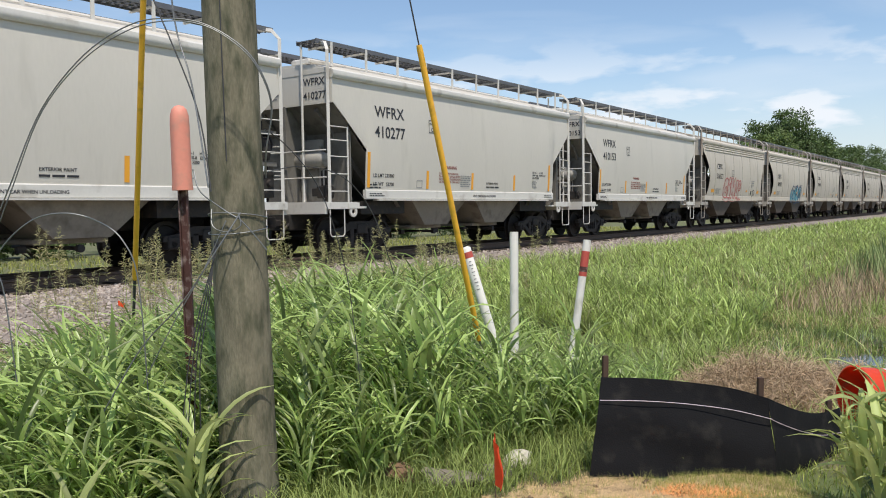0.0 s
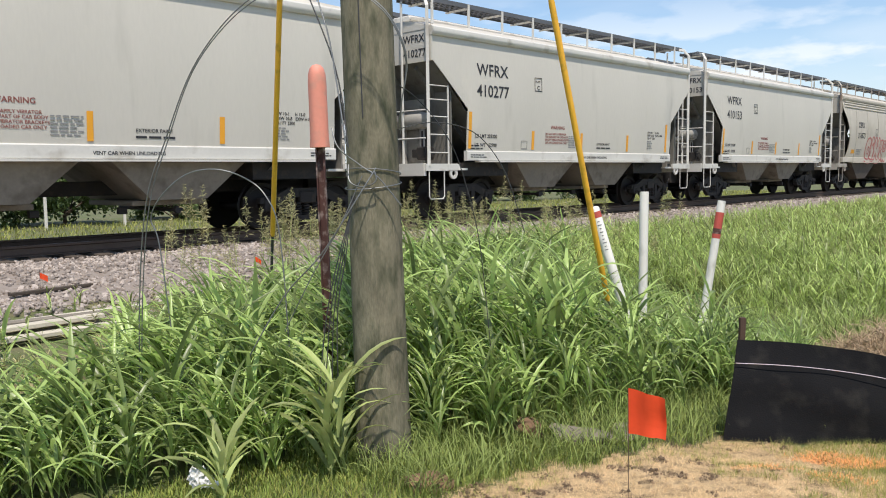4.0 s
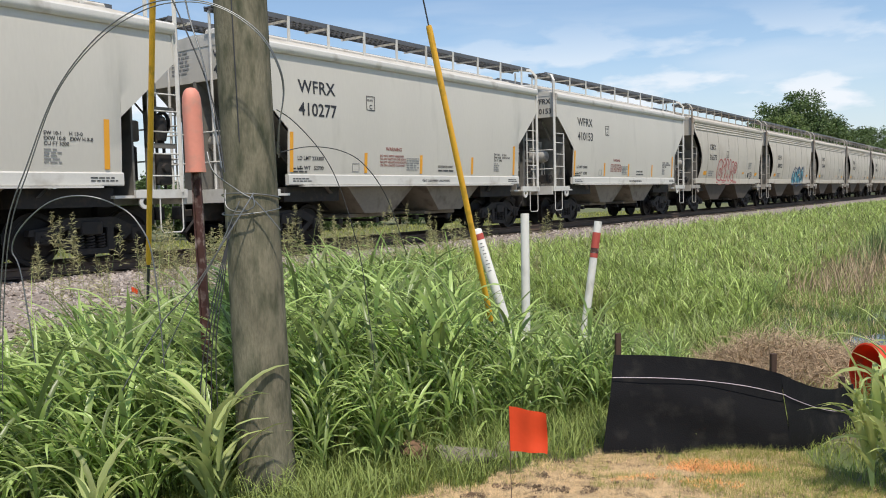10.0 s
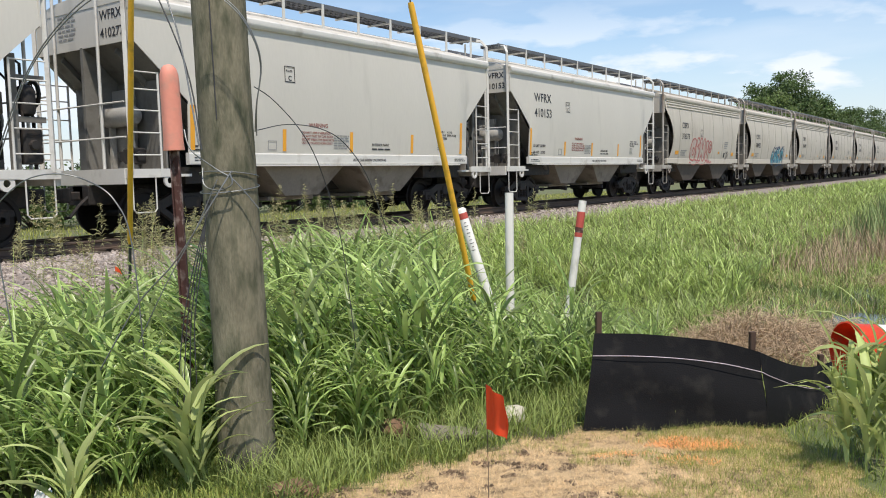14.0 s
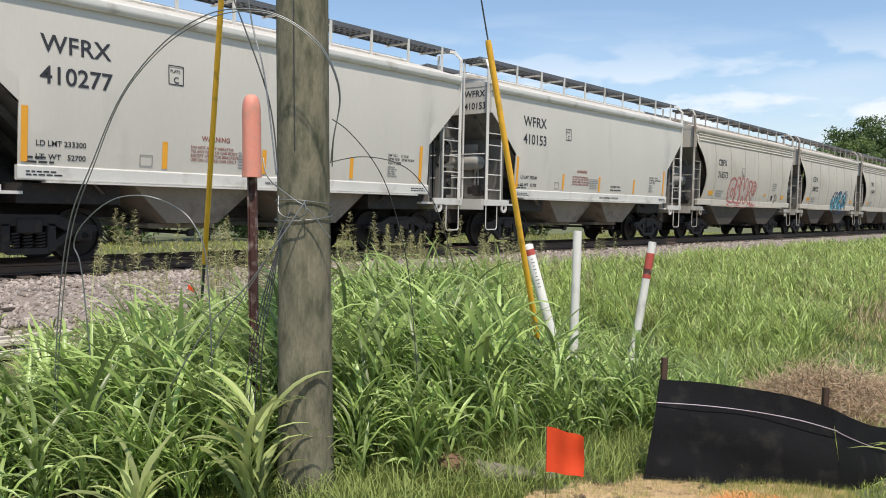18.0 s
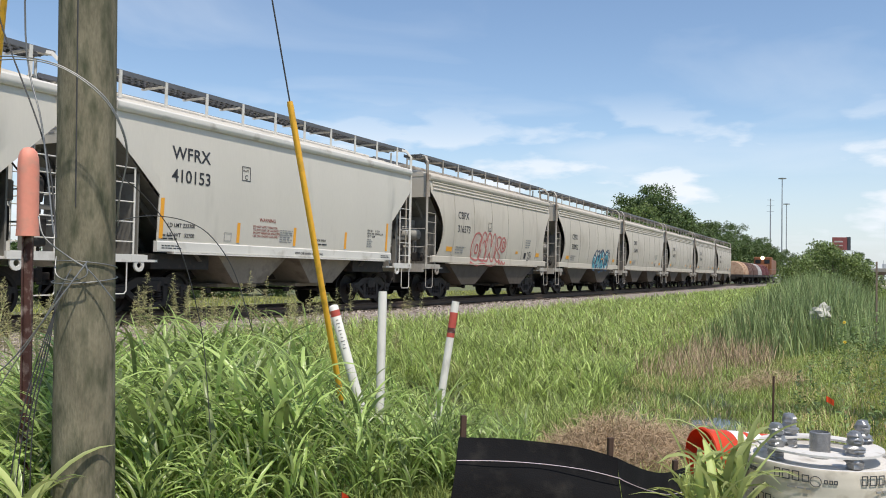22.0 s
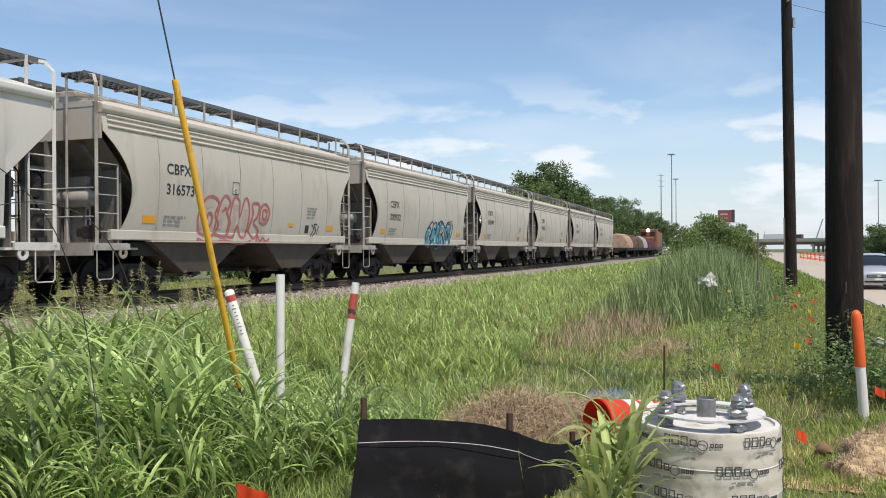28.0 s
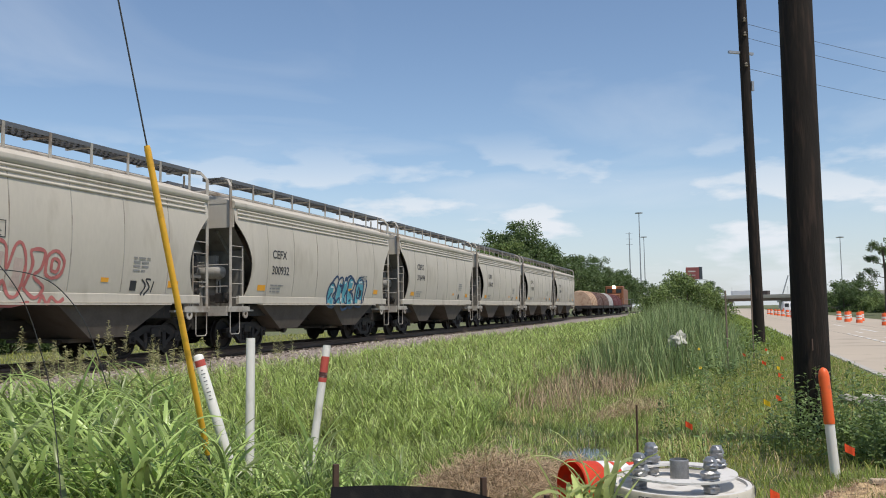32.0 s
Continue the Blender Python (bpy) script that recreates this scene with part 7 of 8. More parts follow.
for px, dist, lab in ((1412, 175, "pale car parked far across the road"), (1396, 168, "dark car parked across the road"), (1432, 172, "dark car parked by low trees")):
    p = far_at(bearing(px), dist)
    c = thing("parked_car", lab, "car", pose(p.x, p.y, 0, 0, 0, -38))
    part("body", car_body(sed), "van_paint" if "dark" not in lab else "loco_dark", c, smooth=38)
    part("windows", Geo().box(-1.1, 0.9, -0.68, 0.68, 0.98, 1.33, 0.1), "dark_glass", c)
    for x in (-1.4, 1.4):
        part("axle_wheels", Geo().lathe([(0.33, -0.9), (0.33, 0.9)], 14, (x, 0, 0.33), "y"), "tyre", c)


# ---- the last wagons and the locomotive ----
def coil_car(label, colours, s):
    c = thing("coil_car", label, "freight car", group="cars of the train")
    part("frame", Geo().box(-6.2, 6.2, -1.4, 1.4, 0.95, 1.3, 0.03), "underframe", c)
    part("center_sill", Geo().box(-6.3, 6.3, -0.3, 0.3, 0.65, 0.95), "underframe", c)
    for k in range(len(colours)):
        x0 = -5.8 + 11.6 * k / len(colours)
        x1 = x0 + 11.6 / len(colours) - 0.25
        rings = []
        for x in (x0, x0 + 0.1, x1 - 0.1, x1):
            q = 0.97 if x in (x0, x1) else 1
            rings.append([(x, q * 1.45 * math.cos(a), 1.3 + q * 1.75 * math.sin(a) ** 0.8) for a in [math.pi * j / 14 for j in range(15)]])
        part("hood", Geo().loft(rings), colours[k], c, smooth=40)
        for j in range(4):
            x = x0 + 0.5 + (x1 - x0 - 1) * j / 3
            part("hood_rib", Geo().tube([(x, 1.47 * math.cos(a), 1.3 + 1.77 * math.sin(a) ** 0.8) for a in [math.pi * i / 14 for i in range(15)]], 0.05, 5), colours[k], c)
    truck(c, -4.12, t1)
    truck(c, 4.12, t1)
    CARS.append((c, s))


coil_car("coil car with tan and brown rounded hoods", ["coil_tan", "coil_brown"], CAR_B + 9 * PITCH + 0.2)
coil_car("coil car with brown and silver rounded hoods", ["coil_brown", "coil_silver"], CAR_B + 10 * PITCH + 0.4)
coil_car("coil car with dull dark red rounded hoods", ["coil_red", "coil_red"], CAR_B + 11 * PITCH + 0.6)
loco = thing("locomotive", "orange diesel locomotive with a lit headlight", "locomotive", group="")
part("underframe", Geo().box(-8.5, 8.5, -1.45, 1.45, 1.0, 1.4, 0.04), "loco_dark", loco)
part("hood", Geo().box(-4.6, 8.2, -0.95, 0.95, 1.4, 4.2, 0.12), "loco_orange", loco)
part("cab", Geo().box(-6.9, -4.6, -1.5, 1.5, 1.4, 4.55, 0.15), "loco_orange", loco)
part("nose", Geo().box(-8.1, -6.9, -0.95, 0.95, 1.4, 3.2, 0.15), "loco_orange", loco)
for y in (-0.75, 0.75):
    part("cab_window", Geo().box(-6.93, -6.90, y - 0.45, y + 0.45, 3.4, 4.1, 0.01), "dark_glass", loco)
part("headlight", Geo().lathe([(0.26, -7.02), (0.28, -6.9), (0.1, -6.88)], 14, (0, 0.0, 4.38), "x"), "headlight", loco, "bright lit headlight")
part("fuel_tank", Geo().box(-2.5, 2.5, -1.3, 1.3, 0.3, 1.0, 0.1), "loco_dark", loco)
part("handrail", Geo().tube([(-8.4, -1.4, 1.4), (-8.4, -1.4, 2.4), (8.4, -1.4, 2.4), (8.4, -1.4, 1.4)], 0.025, 6), "steel_grey", loco)
truck(loco, -6.0, t1)
truck(loco, 6.0, t1)
CARS.append((loco, CAR_B + 12 * PITCH + 3.1))


# ---- grasses, reeds and weeds ----
def arrays_mesh(name, v, f, material, label, category):
    """A mesh of quads from arrays, as one object of stuff."""
    me = bpy.data.meshes.new(name)
    v, f = np.asarray(v, np.float32), np.asarray(f, np.int32)
    me.vertices.add(len(v))
    me.vertices.foreach_set("co", v.ravel())
    me.loops.add(f.size)
    me.loops.foreach_set("vertex_index", f.ravel())
    me.polygons.add(len(f))
    me.polygons.foreach_set("loop_start", np.arange(0, f.size, f.shape[1], dtype=np.int32))
    me.polygons.foreach_set("use_smooth", np.ones(len(f), bool))
    me.update(calc_edges=True)
    me.materials.append(M[material])
    return tagged(new(name, me), label, category, kind="stuff")


def ribbons(base, azim, elev, droop, length, width, segs, rg, twist=0.5, fold=0.0):
    """Leaf blades: each starts at base, rises at elev and bends over by droop along its length; fold creases it along the midrib."""
    n = len(base)
    t = np.linspace(0, 1, segs + 1)
    ang = elev[:, None] - droop[:, None] * t[None, :] ** 1.4
    step = length[:, None] / segs
    dh, dz = np.cos(ang) * step, np.sin(ang) * step
    h = np.concatenate([np.zeros((n, 1)), np.cumsum(dh[:, :-1], 1)], 1)
    z = np.concatenate([np.zeros((n, 1)), np.cumsum(dz[:, :-1], 1)], 1)
    sway = (rg.uniform(-1, 1, (n, 1)) * 0.25) * t[None, :] ** 2
    ca, sa = np.cos(azim[:, None] + sway), np.sin(azim[:, None] + sway)
    c = np.stack([base[:, 0:1] + ca * h, base[:, 1:2] + sa * h, base[:, 2:3] + z], -1)
    shape = np.minimum(1.0, 0.45 + 2.2 * t) * (1 - t ** 2.6) + 0.03
    wdt = width[:, None] * shape[None, :] * 0.5
    roll = rg.uniform(-twist, twist, (n, 1)) * (0.4 + t[None, :])
    side = np.stack([-sa * np.cos(roll), ca * np.cos(roll), np.sin(roll)], -1)
    if fold:
        run_ = np.stack([ca * np.cos(ang), sa * np.cos(ang), np.sin(ang)], -1)
        down = np.cross(run_, side) * (wdt * fold)[..., None]
        v = np.stack([c - side * wdt[..., None] + down, c, c + side * wdt[..., None] + down], 2).reshape(-1, 3)
        k = np.arange(n)[:, None] * (3 * (segs + 1)) + np.arange(segs)[None, :] * 3
        f = np.stack([np.stack([k, k + 1, k + 4, k + 3], -1), np.stack([k + 1, k + 2, k + 5, k + 4], -1)], -2).reshape(-1, 4)
        return v, f
    v = np.stack([c - side * wdt[..., None], c + side * wdt[..., None]], 2).reshape(-1, 3)
    k = np.arange(n)[:, None] * (2 * (segs + 1)) + np.arange(segs)[None, :] * 2
    f = np.stack([k, k + 1, k + 3, k + 2], -1).reshape(-1, 4)
    return v, f


def join(pieces):
    vs, fs, b = [], [], 0
    for v, f in pieces:
        vs.append(v)
        fs.append(f + b)
        b += len(v)
    return np.concatenate(vs), np.concatenate(fs)


def world_pts(s, w, z):
    return np.stack([AX.x * s + AY.x * w, AX.y * s + AY.y * w, z], -1)


def heights(s, w):
    return np.array([ground_z(a, b) for a, b in zip(s, w)])


def tall_edge(s):
    """Where the tall grass begins, across the track's line."""
    return np.where(s < 5.5, 4.0 - 0.38 * (s - 1.76) + 0.18 * np.clip(3.2 - s, 0, 1), np.minimum(2.58 + 0.13 * (s - 5.5), 4.2))


def stand_back(s):
    """Where the tall grass ends towards the ballast."""
    return np.interp(s, [0, 2, 4, 6, 8, 11], [5.5, 6.2, 7.3, 8.45, 9.45, 10.4])


def by_litter(x, y):
    """False on the small clearing round the litter."""
    return (np.hypot(x + 1.92, y - 3.84) > 0.22) & (np.hypot(x + 1.8, y - 3.6) > 0.2)


def sow(rg, count, s0, s1, w1, patch=0.5, clear=()):
    """Spots for plants in the tall grass, in uneven patches."""
    s = rg.uniform(s0, s1, count)
    lo = tall_edge(s)
    w = lo + (w1 - lo) * rg.rand(count)
    dens = np.array([noise.noise(Vector((a * 0.9, b * 0.9, 3))) for a, b in zip(s, w)])
    keep = dens + 0.6 > patch * rg.rand(count) * 1.6
    bare = np.minimum(4.9 + 1.7 * np.maximum(0, s - 2.0), stand_back(s) - 0.3)
    keep &= ~((s < 11) & (w > bare + 0.7 * dens) & (rg.rand(count) > 0.06))
    x, y = AX.x * s + AY.x * w, AX.y * s + AY.y * w
    keep &= np.hypot(x - POLE.x, y - POLE.y) > 0.24
    keep &= ~((np.hypot(x - 3.5, y - 8.9) < 1.05))
    keep &= by_litter(x, y)
    return s[keep], w[keep]


def low_stand(s, w):
    """1 where the grass round the white marker posts stays low, 0 in the tall stand."""
    x, y = AX.x * s + AY.x * w, AX.y * s + AY.y * w
    k = np.clip((x + 0.25) / 0.8, 0, 1) * np.clip((y - 5.3) / 1.5, 0, 1)
    return k * k * (3 - 2 * k)


def tall_plants(rg, s, w, hmin, hmax, leaves, segs, leaf_len, leaf_wid, stems, fold=0.0, arch=(0.6, 2.1)):
    """Coarse grass: leaning stems with long arching leaves on them."""
    n = len(s)
    z = heights(s, w)
    base = world_pts(s, w, z)
    low_ = low_stand(s, w) * np.clip((14 - s) / 4, 0, 1)
    h = rg.uniform(hmin, hmax, n) * (1 + 0.25 * np.array([noise.noise(Vector((a * 0.6, b * 0.6, 8))) for a, b in zip(s, w)])) * (1 - 0.45 * low_)
    thin = np.where(s < 10, np.interp(w - stand_back(s), [-1.8, -0.3], [1.0, 0.62]), 1.0)
    h = h * thin
    size = (1 - 0.42 * low_) * np.interp(s, [0, 3], [0.78, 1.0]) * thin
    pieces = []
    la, ll = rg.uniform(0, 6.28, n), rg.uniform(0.0, 0.22, n)
    tip = base + np.stack([np.cos(la) * ll * h, np.sin(la) * ll * h, h], -1)
    if stems:
        pieces.append(ribbons(base, la, np.pi / 2 - ll, ll * 0.5, h * 1.0, np.full(n, 0.011), 3, rg, 1.5, fold))
    for k in range(leaves):
        f = (0.06 + 0.9 * (k + rg.rand(n)) / leaves)
        b = base + (tip - base) * f[:, None]
        a = np.where(rg.rand(n) < 0.45, 3.4 + rg.normal(0, 0.6, n), la + k * 2.7 + rg.uniform(-0.7, 0.7, n))
        pieces.append(ribbons(b, a, rg.uniform(0.85, 1.4, n), rg.uniform(*arch, n), leaf_len * size * rg.uniform(0.6, 1.25, n), leaf_wid * (1 - 0.45 * low_) * rg.uniform(0.6, 1.2, n), segs, rg, fold=fold))
    return pieces


rg = np.random.RandomState(21)
# the broad-leaved stand round the pole
s, w = sow(rg, 2500, 0.2, 9.5, 7.6)
arrays_mesh("tall_grass", *join(tall_plants(rg, s, w, 0.34 + 0.14 * np.minimum(s, 4) / 4, 0.52 + 0.40 * np.clip((s - 1) / 3, 0, 1), 7, 7, 0.62, 0.041, True, 0.45, (0.5, 2.0))), "blade_green", "tall broad-bladed green grass bending in the wind", "grass")
# plants along its front edge, lower and leafier
s = rg.uniform(0.4, 6.5, 380)
w = tall_edge(s) + rg.uniform(-0.2, 0.5, 380)
x, y = AX.x * s + AY.x * w, AX.y * s + AY.y * w
keep = (np.hypot(x - POLE.x - 0.05, y - POLE.y + 0.1) > 0.28) & by_litter(x, y)
arrays_mesh("tall_grass", *join(tall_plants(rg, s[keep], w[keep], 0.2, 0.5, 7, 6, 0.42, 0.026, True, 0.5, (0.8, 2.3))), "blade_green", "leafy green grass at the front of the tall stand", "grass")
# fine blades filling the low stand round the marker posts
s, w = sow(rg, 5200, 5.0, 15.0, 8.6)
keep = low_stand(s, w) > 0.3
arrays_mesh("mid_grass", *join(tall_plants(rg, s[keep], w[keep], 0.26, 0.50, 6, 5, 0.44, 0.026, False, 0.45, (0.3, 1.7))), "blade_light", "light green upright grass round the marker posts", "grass")
# lighter stand towards the track
s, w = sow(rg, 6200, 1.0, 15.0, 9.9)
keep = w > 5.2
arrays_mesh("mid_grass", *join(tall_plants(rg, s[keep], w[keep], 0.30, 0.58, 6, 4, 0.40, 0.020, False)), "blade_light", "light green rough grass towards the track", "grass")
s, w = sow(rg, 12500, 11.0, 38.0, 10.0)
arrays_mesh("mid_grass", *join(tall_plants(rg, s, w, 0.22, 0.46, 6, 3, 0.36, 0.026, False)), "blade_light", "light green rough grass along the ditch bank", "grass")
s, w = sow(rg, 11000, 36.0, 110.0, 10.2)
arrays_mesh("far_grass", *join(tall_plants(rg, s, w, 0.2, 0.42, 5, 2, 0.40, 0.055, False)), "blade_light", "light green rough grass far along the bank", "grass")
s, w = sow(rg, 9000, 110.0, 320.0, 10.9)
arrays_mesh("far_grass", *join(tall_plants(rg, s, w, 0.2, 0.5, 4, 2, 0.5, 0.12, False)), "blade_light", "light green rough grass in the distance", "grass")
# thin dry weeds between the stand and the ballast
s = rg.uniform(1.5, 9.5, 900)
w = stand_back(s) + rg.uniform(-0.5, 1.5, 900) * rg.rand(900)
arrays_mesh("dry_stems", *join(tall_plants(rg, s, w, 0.18, 0.46, 4, 3, 0.22, 0.011, True)), "seed_tan", "dry tan weeds thinning out towards the ballast", "grass")
arrays_mesh("mid_grass", *join(tall_plants(rg, s[::2], w[::2], 0.1, 0.3, 4, 3, 0.24, 0.012, False)), "turf_lime", "thin green weeds at the ballast's edge", "grass")


def turf(name, material, label, n, pick, hmin, hmax, wid, segs, droop=1.2, e0=0.7, e1=1.5, up=0.0):
    s, w = pick(n)
    z = heights(s, w) + up
    m = len(s)
    arrays_mesh(name, *ribbons(world_pts(s, w, z), rg.uniform(0, 6.28, m), rg.uniform(e0, e1, m), rg.uniform(0.2, droop, m), rg.uniform(hmin, hmax, m), np.full(m, wid), segs, rg), material, label, "grass")


def sod_mask(s, w):
    """Inside the patch of dead turf, with a ragged edge."""
    x, y = AX.x * s + AY.x * w, AX.y * s + AY.y * w
    e = np.array([noise.noise(Vector((a * 1.6, b * 1.6, 2))) + 0.5 * noise.noise(Vector((a * 5, b * 5, 4))) for a, b in zip(x, y)]) * 0.28
    left = np.interp(y, [1.8, 3.4, 4.0, 4.5, 4.9], [-1.2, -0.95, -0.6, -0.15, 0.4])
    right = np.interp(y, [1.8, 3.4, 4.2, 4.95], [1.9, 2.0, 2.1, 2.05])
    top = np.interp(x, [-0.5, 0.4, 1.0, 1.8], [4.2, 4.5, 5.0, 4.86])
    return (x > left + e) & (x < right + e) & (y < top + e) & (y > 2.5 + 0.6 * e)


def bank_mask(s, w):
    """Torn and dried turf on the bank beside the footing."""
    e = np.array([noise.noise(Vector((a * 1.1, b * 1.1, 21))) + 0.45 * noise.noise(Vector((a * 4, b * 4, 2))) for a, b in zip(s, w)])
    return e + 0.28 - 0.5 * np.abs(s - 7.4) / 2 - 0.35 * np.abs(w + 1.2) > 0.16


def in_box(n, s0, s1, w0, w1, test):
    s, w = rg.uniform(s0, s1, n), rg.uniform(w0, w1, n)
    k = test(s, w)
    return s[k], w[k]


def in_lawn(n, test):
    """Spots on the lawn at the camera's feet."""
    x, y = rg.uniform(-1.4, 2.4, n), rg.uniform(2.5, 5.2, n)
    s, w = x * AX.x + y * AX.y, x * AY.x + y * AY.y
    k = test(s, w)
    return s[k], w[k]


def fence_front(s, w):
    """The strip at the foot of the silt fence."""
    x, y = AX.x * s + AY.x * w, AX.y * s + AY.y * w
    return (x > 0.84) & (x < 2.05) & (y < 5.05) & (y > 4.55)


not_tall = lambda s, w: ~fence_front(s, w) & (w < tall_edge(s) + 0.2)  # noqa: E731
turf("turf", "turf_green", "short green lawn grass", 36000, lambda n: in_box(n, 0.5, 7.5, -2.5, 4.2, lambda s, w: not_tall(s, w) & ~sod_mask(s, w)), 0.04, 0.10, 0.006, 2)
turf("turf", "turf_lime", "short yellow-green lawn grass", 22000, lambda n: in_box(n, 0.5, 7.5, -2.5, 4.0, lambda s, w: not_tall(s, w) & ~sod_mask(s, w)), 0.04, 0.09, 0.006, 2)
turf("dead_turf", "straw", "dry tan dead lawn grass on the torn bank", 15000, lambda n: in_box(n, 5.2, 9.6, -2.9, 0.0, bank_mask), 0.03, 0.09, 0.007, 2)
def bare_spots(s, w):
    """Where the dead turf has worn through to dark matted soil, in small ragged spots."""
    return np.array([0.9 * noise.noise(Vector((a * 2.6, b * 2.6, 11))) + 0.9 * noise.noise(Vector((a * 9, b * 9, 4))) > 0.30 for a, b in zip(s, w)])


def green_part(s, w):
    """The green side of the dead lawn, beyond the fence's foot, with a patchy edge."""
    x = AX.x * s + AY.x * w
    return np.array([0.7 * noise.noise(Vector((a * 1.7, b * 1.7, 31))) + 1.1 * (c - 0.95) + 0.6 * noise.noise(Vector((a * 6, b * 6, 3))) > 0.05 for a, b, c in zip(s, w, x)])


turf("dead_turf", "straw_fine", "dry tan dead lawn grass", 120000, lambda n: in_lawn(n, lambda s, w: sod_mask(s, w) & ~bare_spots(s, w)), 0.014, 0.045, 0.004, 1, 1.2, 0.05, 1.0, 0.012)
turf("dead_turf", "dark_thatch", "brown matted tufts in the dead lawn", 60000, lambda n: in_lawn(n, lambda s, w: sod_mask(s, w) & bare_spots(s, w)), 0.014, 0.036, 0.006, 1, 1.2, 0.05, 0.9, 0.014)
turf("dead_turf", "turf_lime", "yellow-green patches in the dead lawn", 90000, lambda n: in_lawn(n, lambda s, w: sod_mask(s, w) & green_part(s, w)), 0.025, 0.06, 0.0045, 1, 1.2, 0.3, 1.3, 0.01)
turf("dead_turf", "turf_green", "green living blades in the dead lawn", 60000, lambda n: in_lawn(n, lambda s, w: sod_mask(s, w) & green_part(s + 0.1, w + 0.45)), 0.025, 0.06, 0.0045, 1, 1.2, 0.4, 1.4, 0.01)
turf("dead_turf", "turf_lime", "thin green blades along the dead lawn's edge", 40000, lambda n: in_lawn(n, lambda s, w: sod_mask(s, w) & ~sod_mask(s + 0.28, w + 0.0) | sod_mask(s, w) & ~sod_mask(s - 0.12, w + 0.28)), 0.02, 0.06, 0.0045, 1, 1.2, 0.3, 1.3, 0.01)
turf("turf", "turf_green", "bright green lawn in front of the tall grass", 26000, lambda n: in_box(n, 0.2, 3.8, 1.6, 4.1, lambda s, w: (w < tall_edge(s) + 0.1) & ~sod_mask(s, w)), 0.035, 0.075, 0.006, 2)
turf("turf", "turf_lime", "sunny lawn in front of the tall grass", 14000, lambda n: in_box(n, 0.2, 3.8, 1.6, 4.1, lambda s, w: (w < tall_edge(s) + 0.1) & ~sod_mask(s, w)), 0.035, 0.07, 0.006, 2)
# longer soft grass between the dead lawn and the tall stand
fringe = lambda s, w: (w < tall_edge(s) + 0.3) & (w > tall_edge(s) - 1.25) & ~sod_mask(s, w) & ~fence_front(s, w)  # noqa: E731
turf("soft_grass", "soft_green", "soft green grass in front of the tall stand", 26000, lambda n: in_box(n, 2.6, 7.5, 0.6, 4.2, fringe), 0.12, 0.30, 0.006, 4, 1.8)
turf("turf", "turf_green", "green grass on the torn bank by the footing", 11000, lambda n: in_box(n, 5.6, 8.8, -3.2, -0.5, lambda s, w: np.array([noise.noise(Vector((a * 1.5, b * 1.5, 17))) > -0.12 for a, b in zip(s, w)])), 0.04, 0.11, 0.007, 2, 1.2, 0.7, 1.5, 0.03)
# ditch floor, verge and banks
ditch = lambda s, w: (w < tall_edge(s) + 0.4) & (np.hypot((s - 11.75) * 0.75, w - 1.7) > 0.45)  # noqa: E731
turf("ditch_grass", "turf_green", "fine dark green grass in the wet ditch", 30000, lambda n: in_box(n, 7.0, 24, 0.2, 4.6, ditch), 0.12, 0.30, 0.008, 3, 1.4)
turf("ditch_grass", "blade_light", "lighter grass tufts in the ditch", 9000, lambda n: in_box(n, 6.5, 24, 0.0, 4.6, ditch), 0.15, 0.38, 0.011, 3, 1.6)
turf("verge_grass", "turf_green", "mown green verge grass", 42000, lambda n: in_box(n, 6.5, 34, -3.3, 0.6, lambda s, w: s > 0), 0.06, 0.16, 0.010, 2)
turf("verge_grass", "turf_lime", "yellow-green verge grass", 30000, lambda n: in_box(n, 6.5, 34, -3.3, 0.6, lambda s, w: s > 0), 0.05, 0.15, 0.010, 2)
turf("verge_grass", "turf_green", "mown verge grass in the distance", 26000, lambda n: in_box(n, 30, 130, -3.3, 2.6, lambda s, w: s > 0), 0.12, 0.3, 0.05, 2)
turf("ditch_grass", "blade_light", "grass in the far ditch", 16000, lambda n: in_box(n, 22, 110, 0.5, 4.6, lambda s, w: s > 0), 0.25, 0.5, 0.045, 2)
turf("far_side_grass", "turf_lime", "sunlit grass beyond the track", 18000, lambda n: in_box(n, -8, 60, 18.6, 28, lambda s, w: (w < 19.2) | (w > 21.3)), 0.08, 0.22, 0.03, 2)
turf("verge_grass", "straw", "dry straw blades in the verge grass", 9000, lambda n: in_box(n, 6.5, 34, -3.3, 0.8, lambda s, w: s > 0), 0.06, 0.17, 0.009, 2)
turf("ditch_grass", "straw", "pale dry grass in patches along the ditch", 16000, lambda n: in_box(n, 7.5, 24, 0.0, 4.4, lambda s, w: ditch(s, w) & np.array([noise.noise(Vector((a * 0.8, b * 0.8, 41))) > 0.05 for a, b in zip(s, w)])), 0.1, 0.3, 0.008, 3, 1.6)
s, w = sow(rg, 2200, 5.0, 40.0, 10.0)
arrays_mesh("dry_stems", *join(tall_plants(rg, s, w, 0.35, 0.7, 2, 3, 0.3, 0.014, True)), "seed_tan", "dry straw-coloured stems among the rough grass", "grass")
# heaps of dead brush
def brush(s0, w0, rad, high, n, label):
    a, q = rg.uniform(0, 6.28, n), rad * np.sqrt(rg.rand(n))
    s, w = s0 + np.cos(a) * q, w0 + np.sin(a) * q
    z = heights(s, w) + high * (1 - (q / rad) ** 2) * rg.rand(n)
    arrays_mesh("dead_brush", *ribbons(world_pts(s, w, z), rg.uniform(0, 6.28, n), rg.uniform(-0.2, 1.2, n), rg.uniform(0.2, 2.6, n), rg.uniform(0.12, 0.42, n), np.full(n, 0.0065), 5, rg, 1.2), "dead_brush", label, "brush")


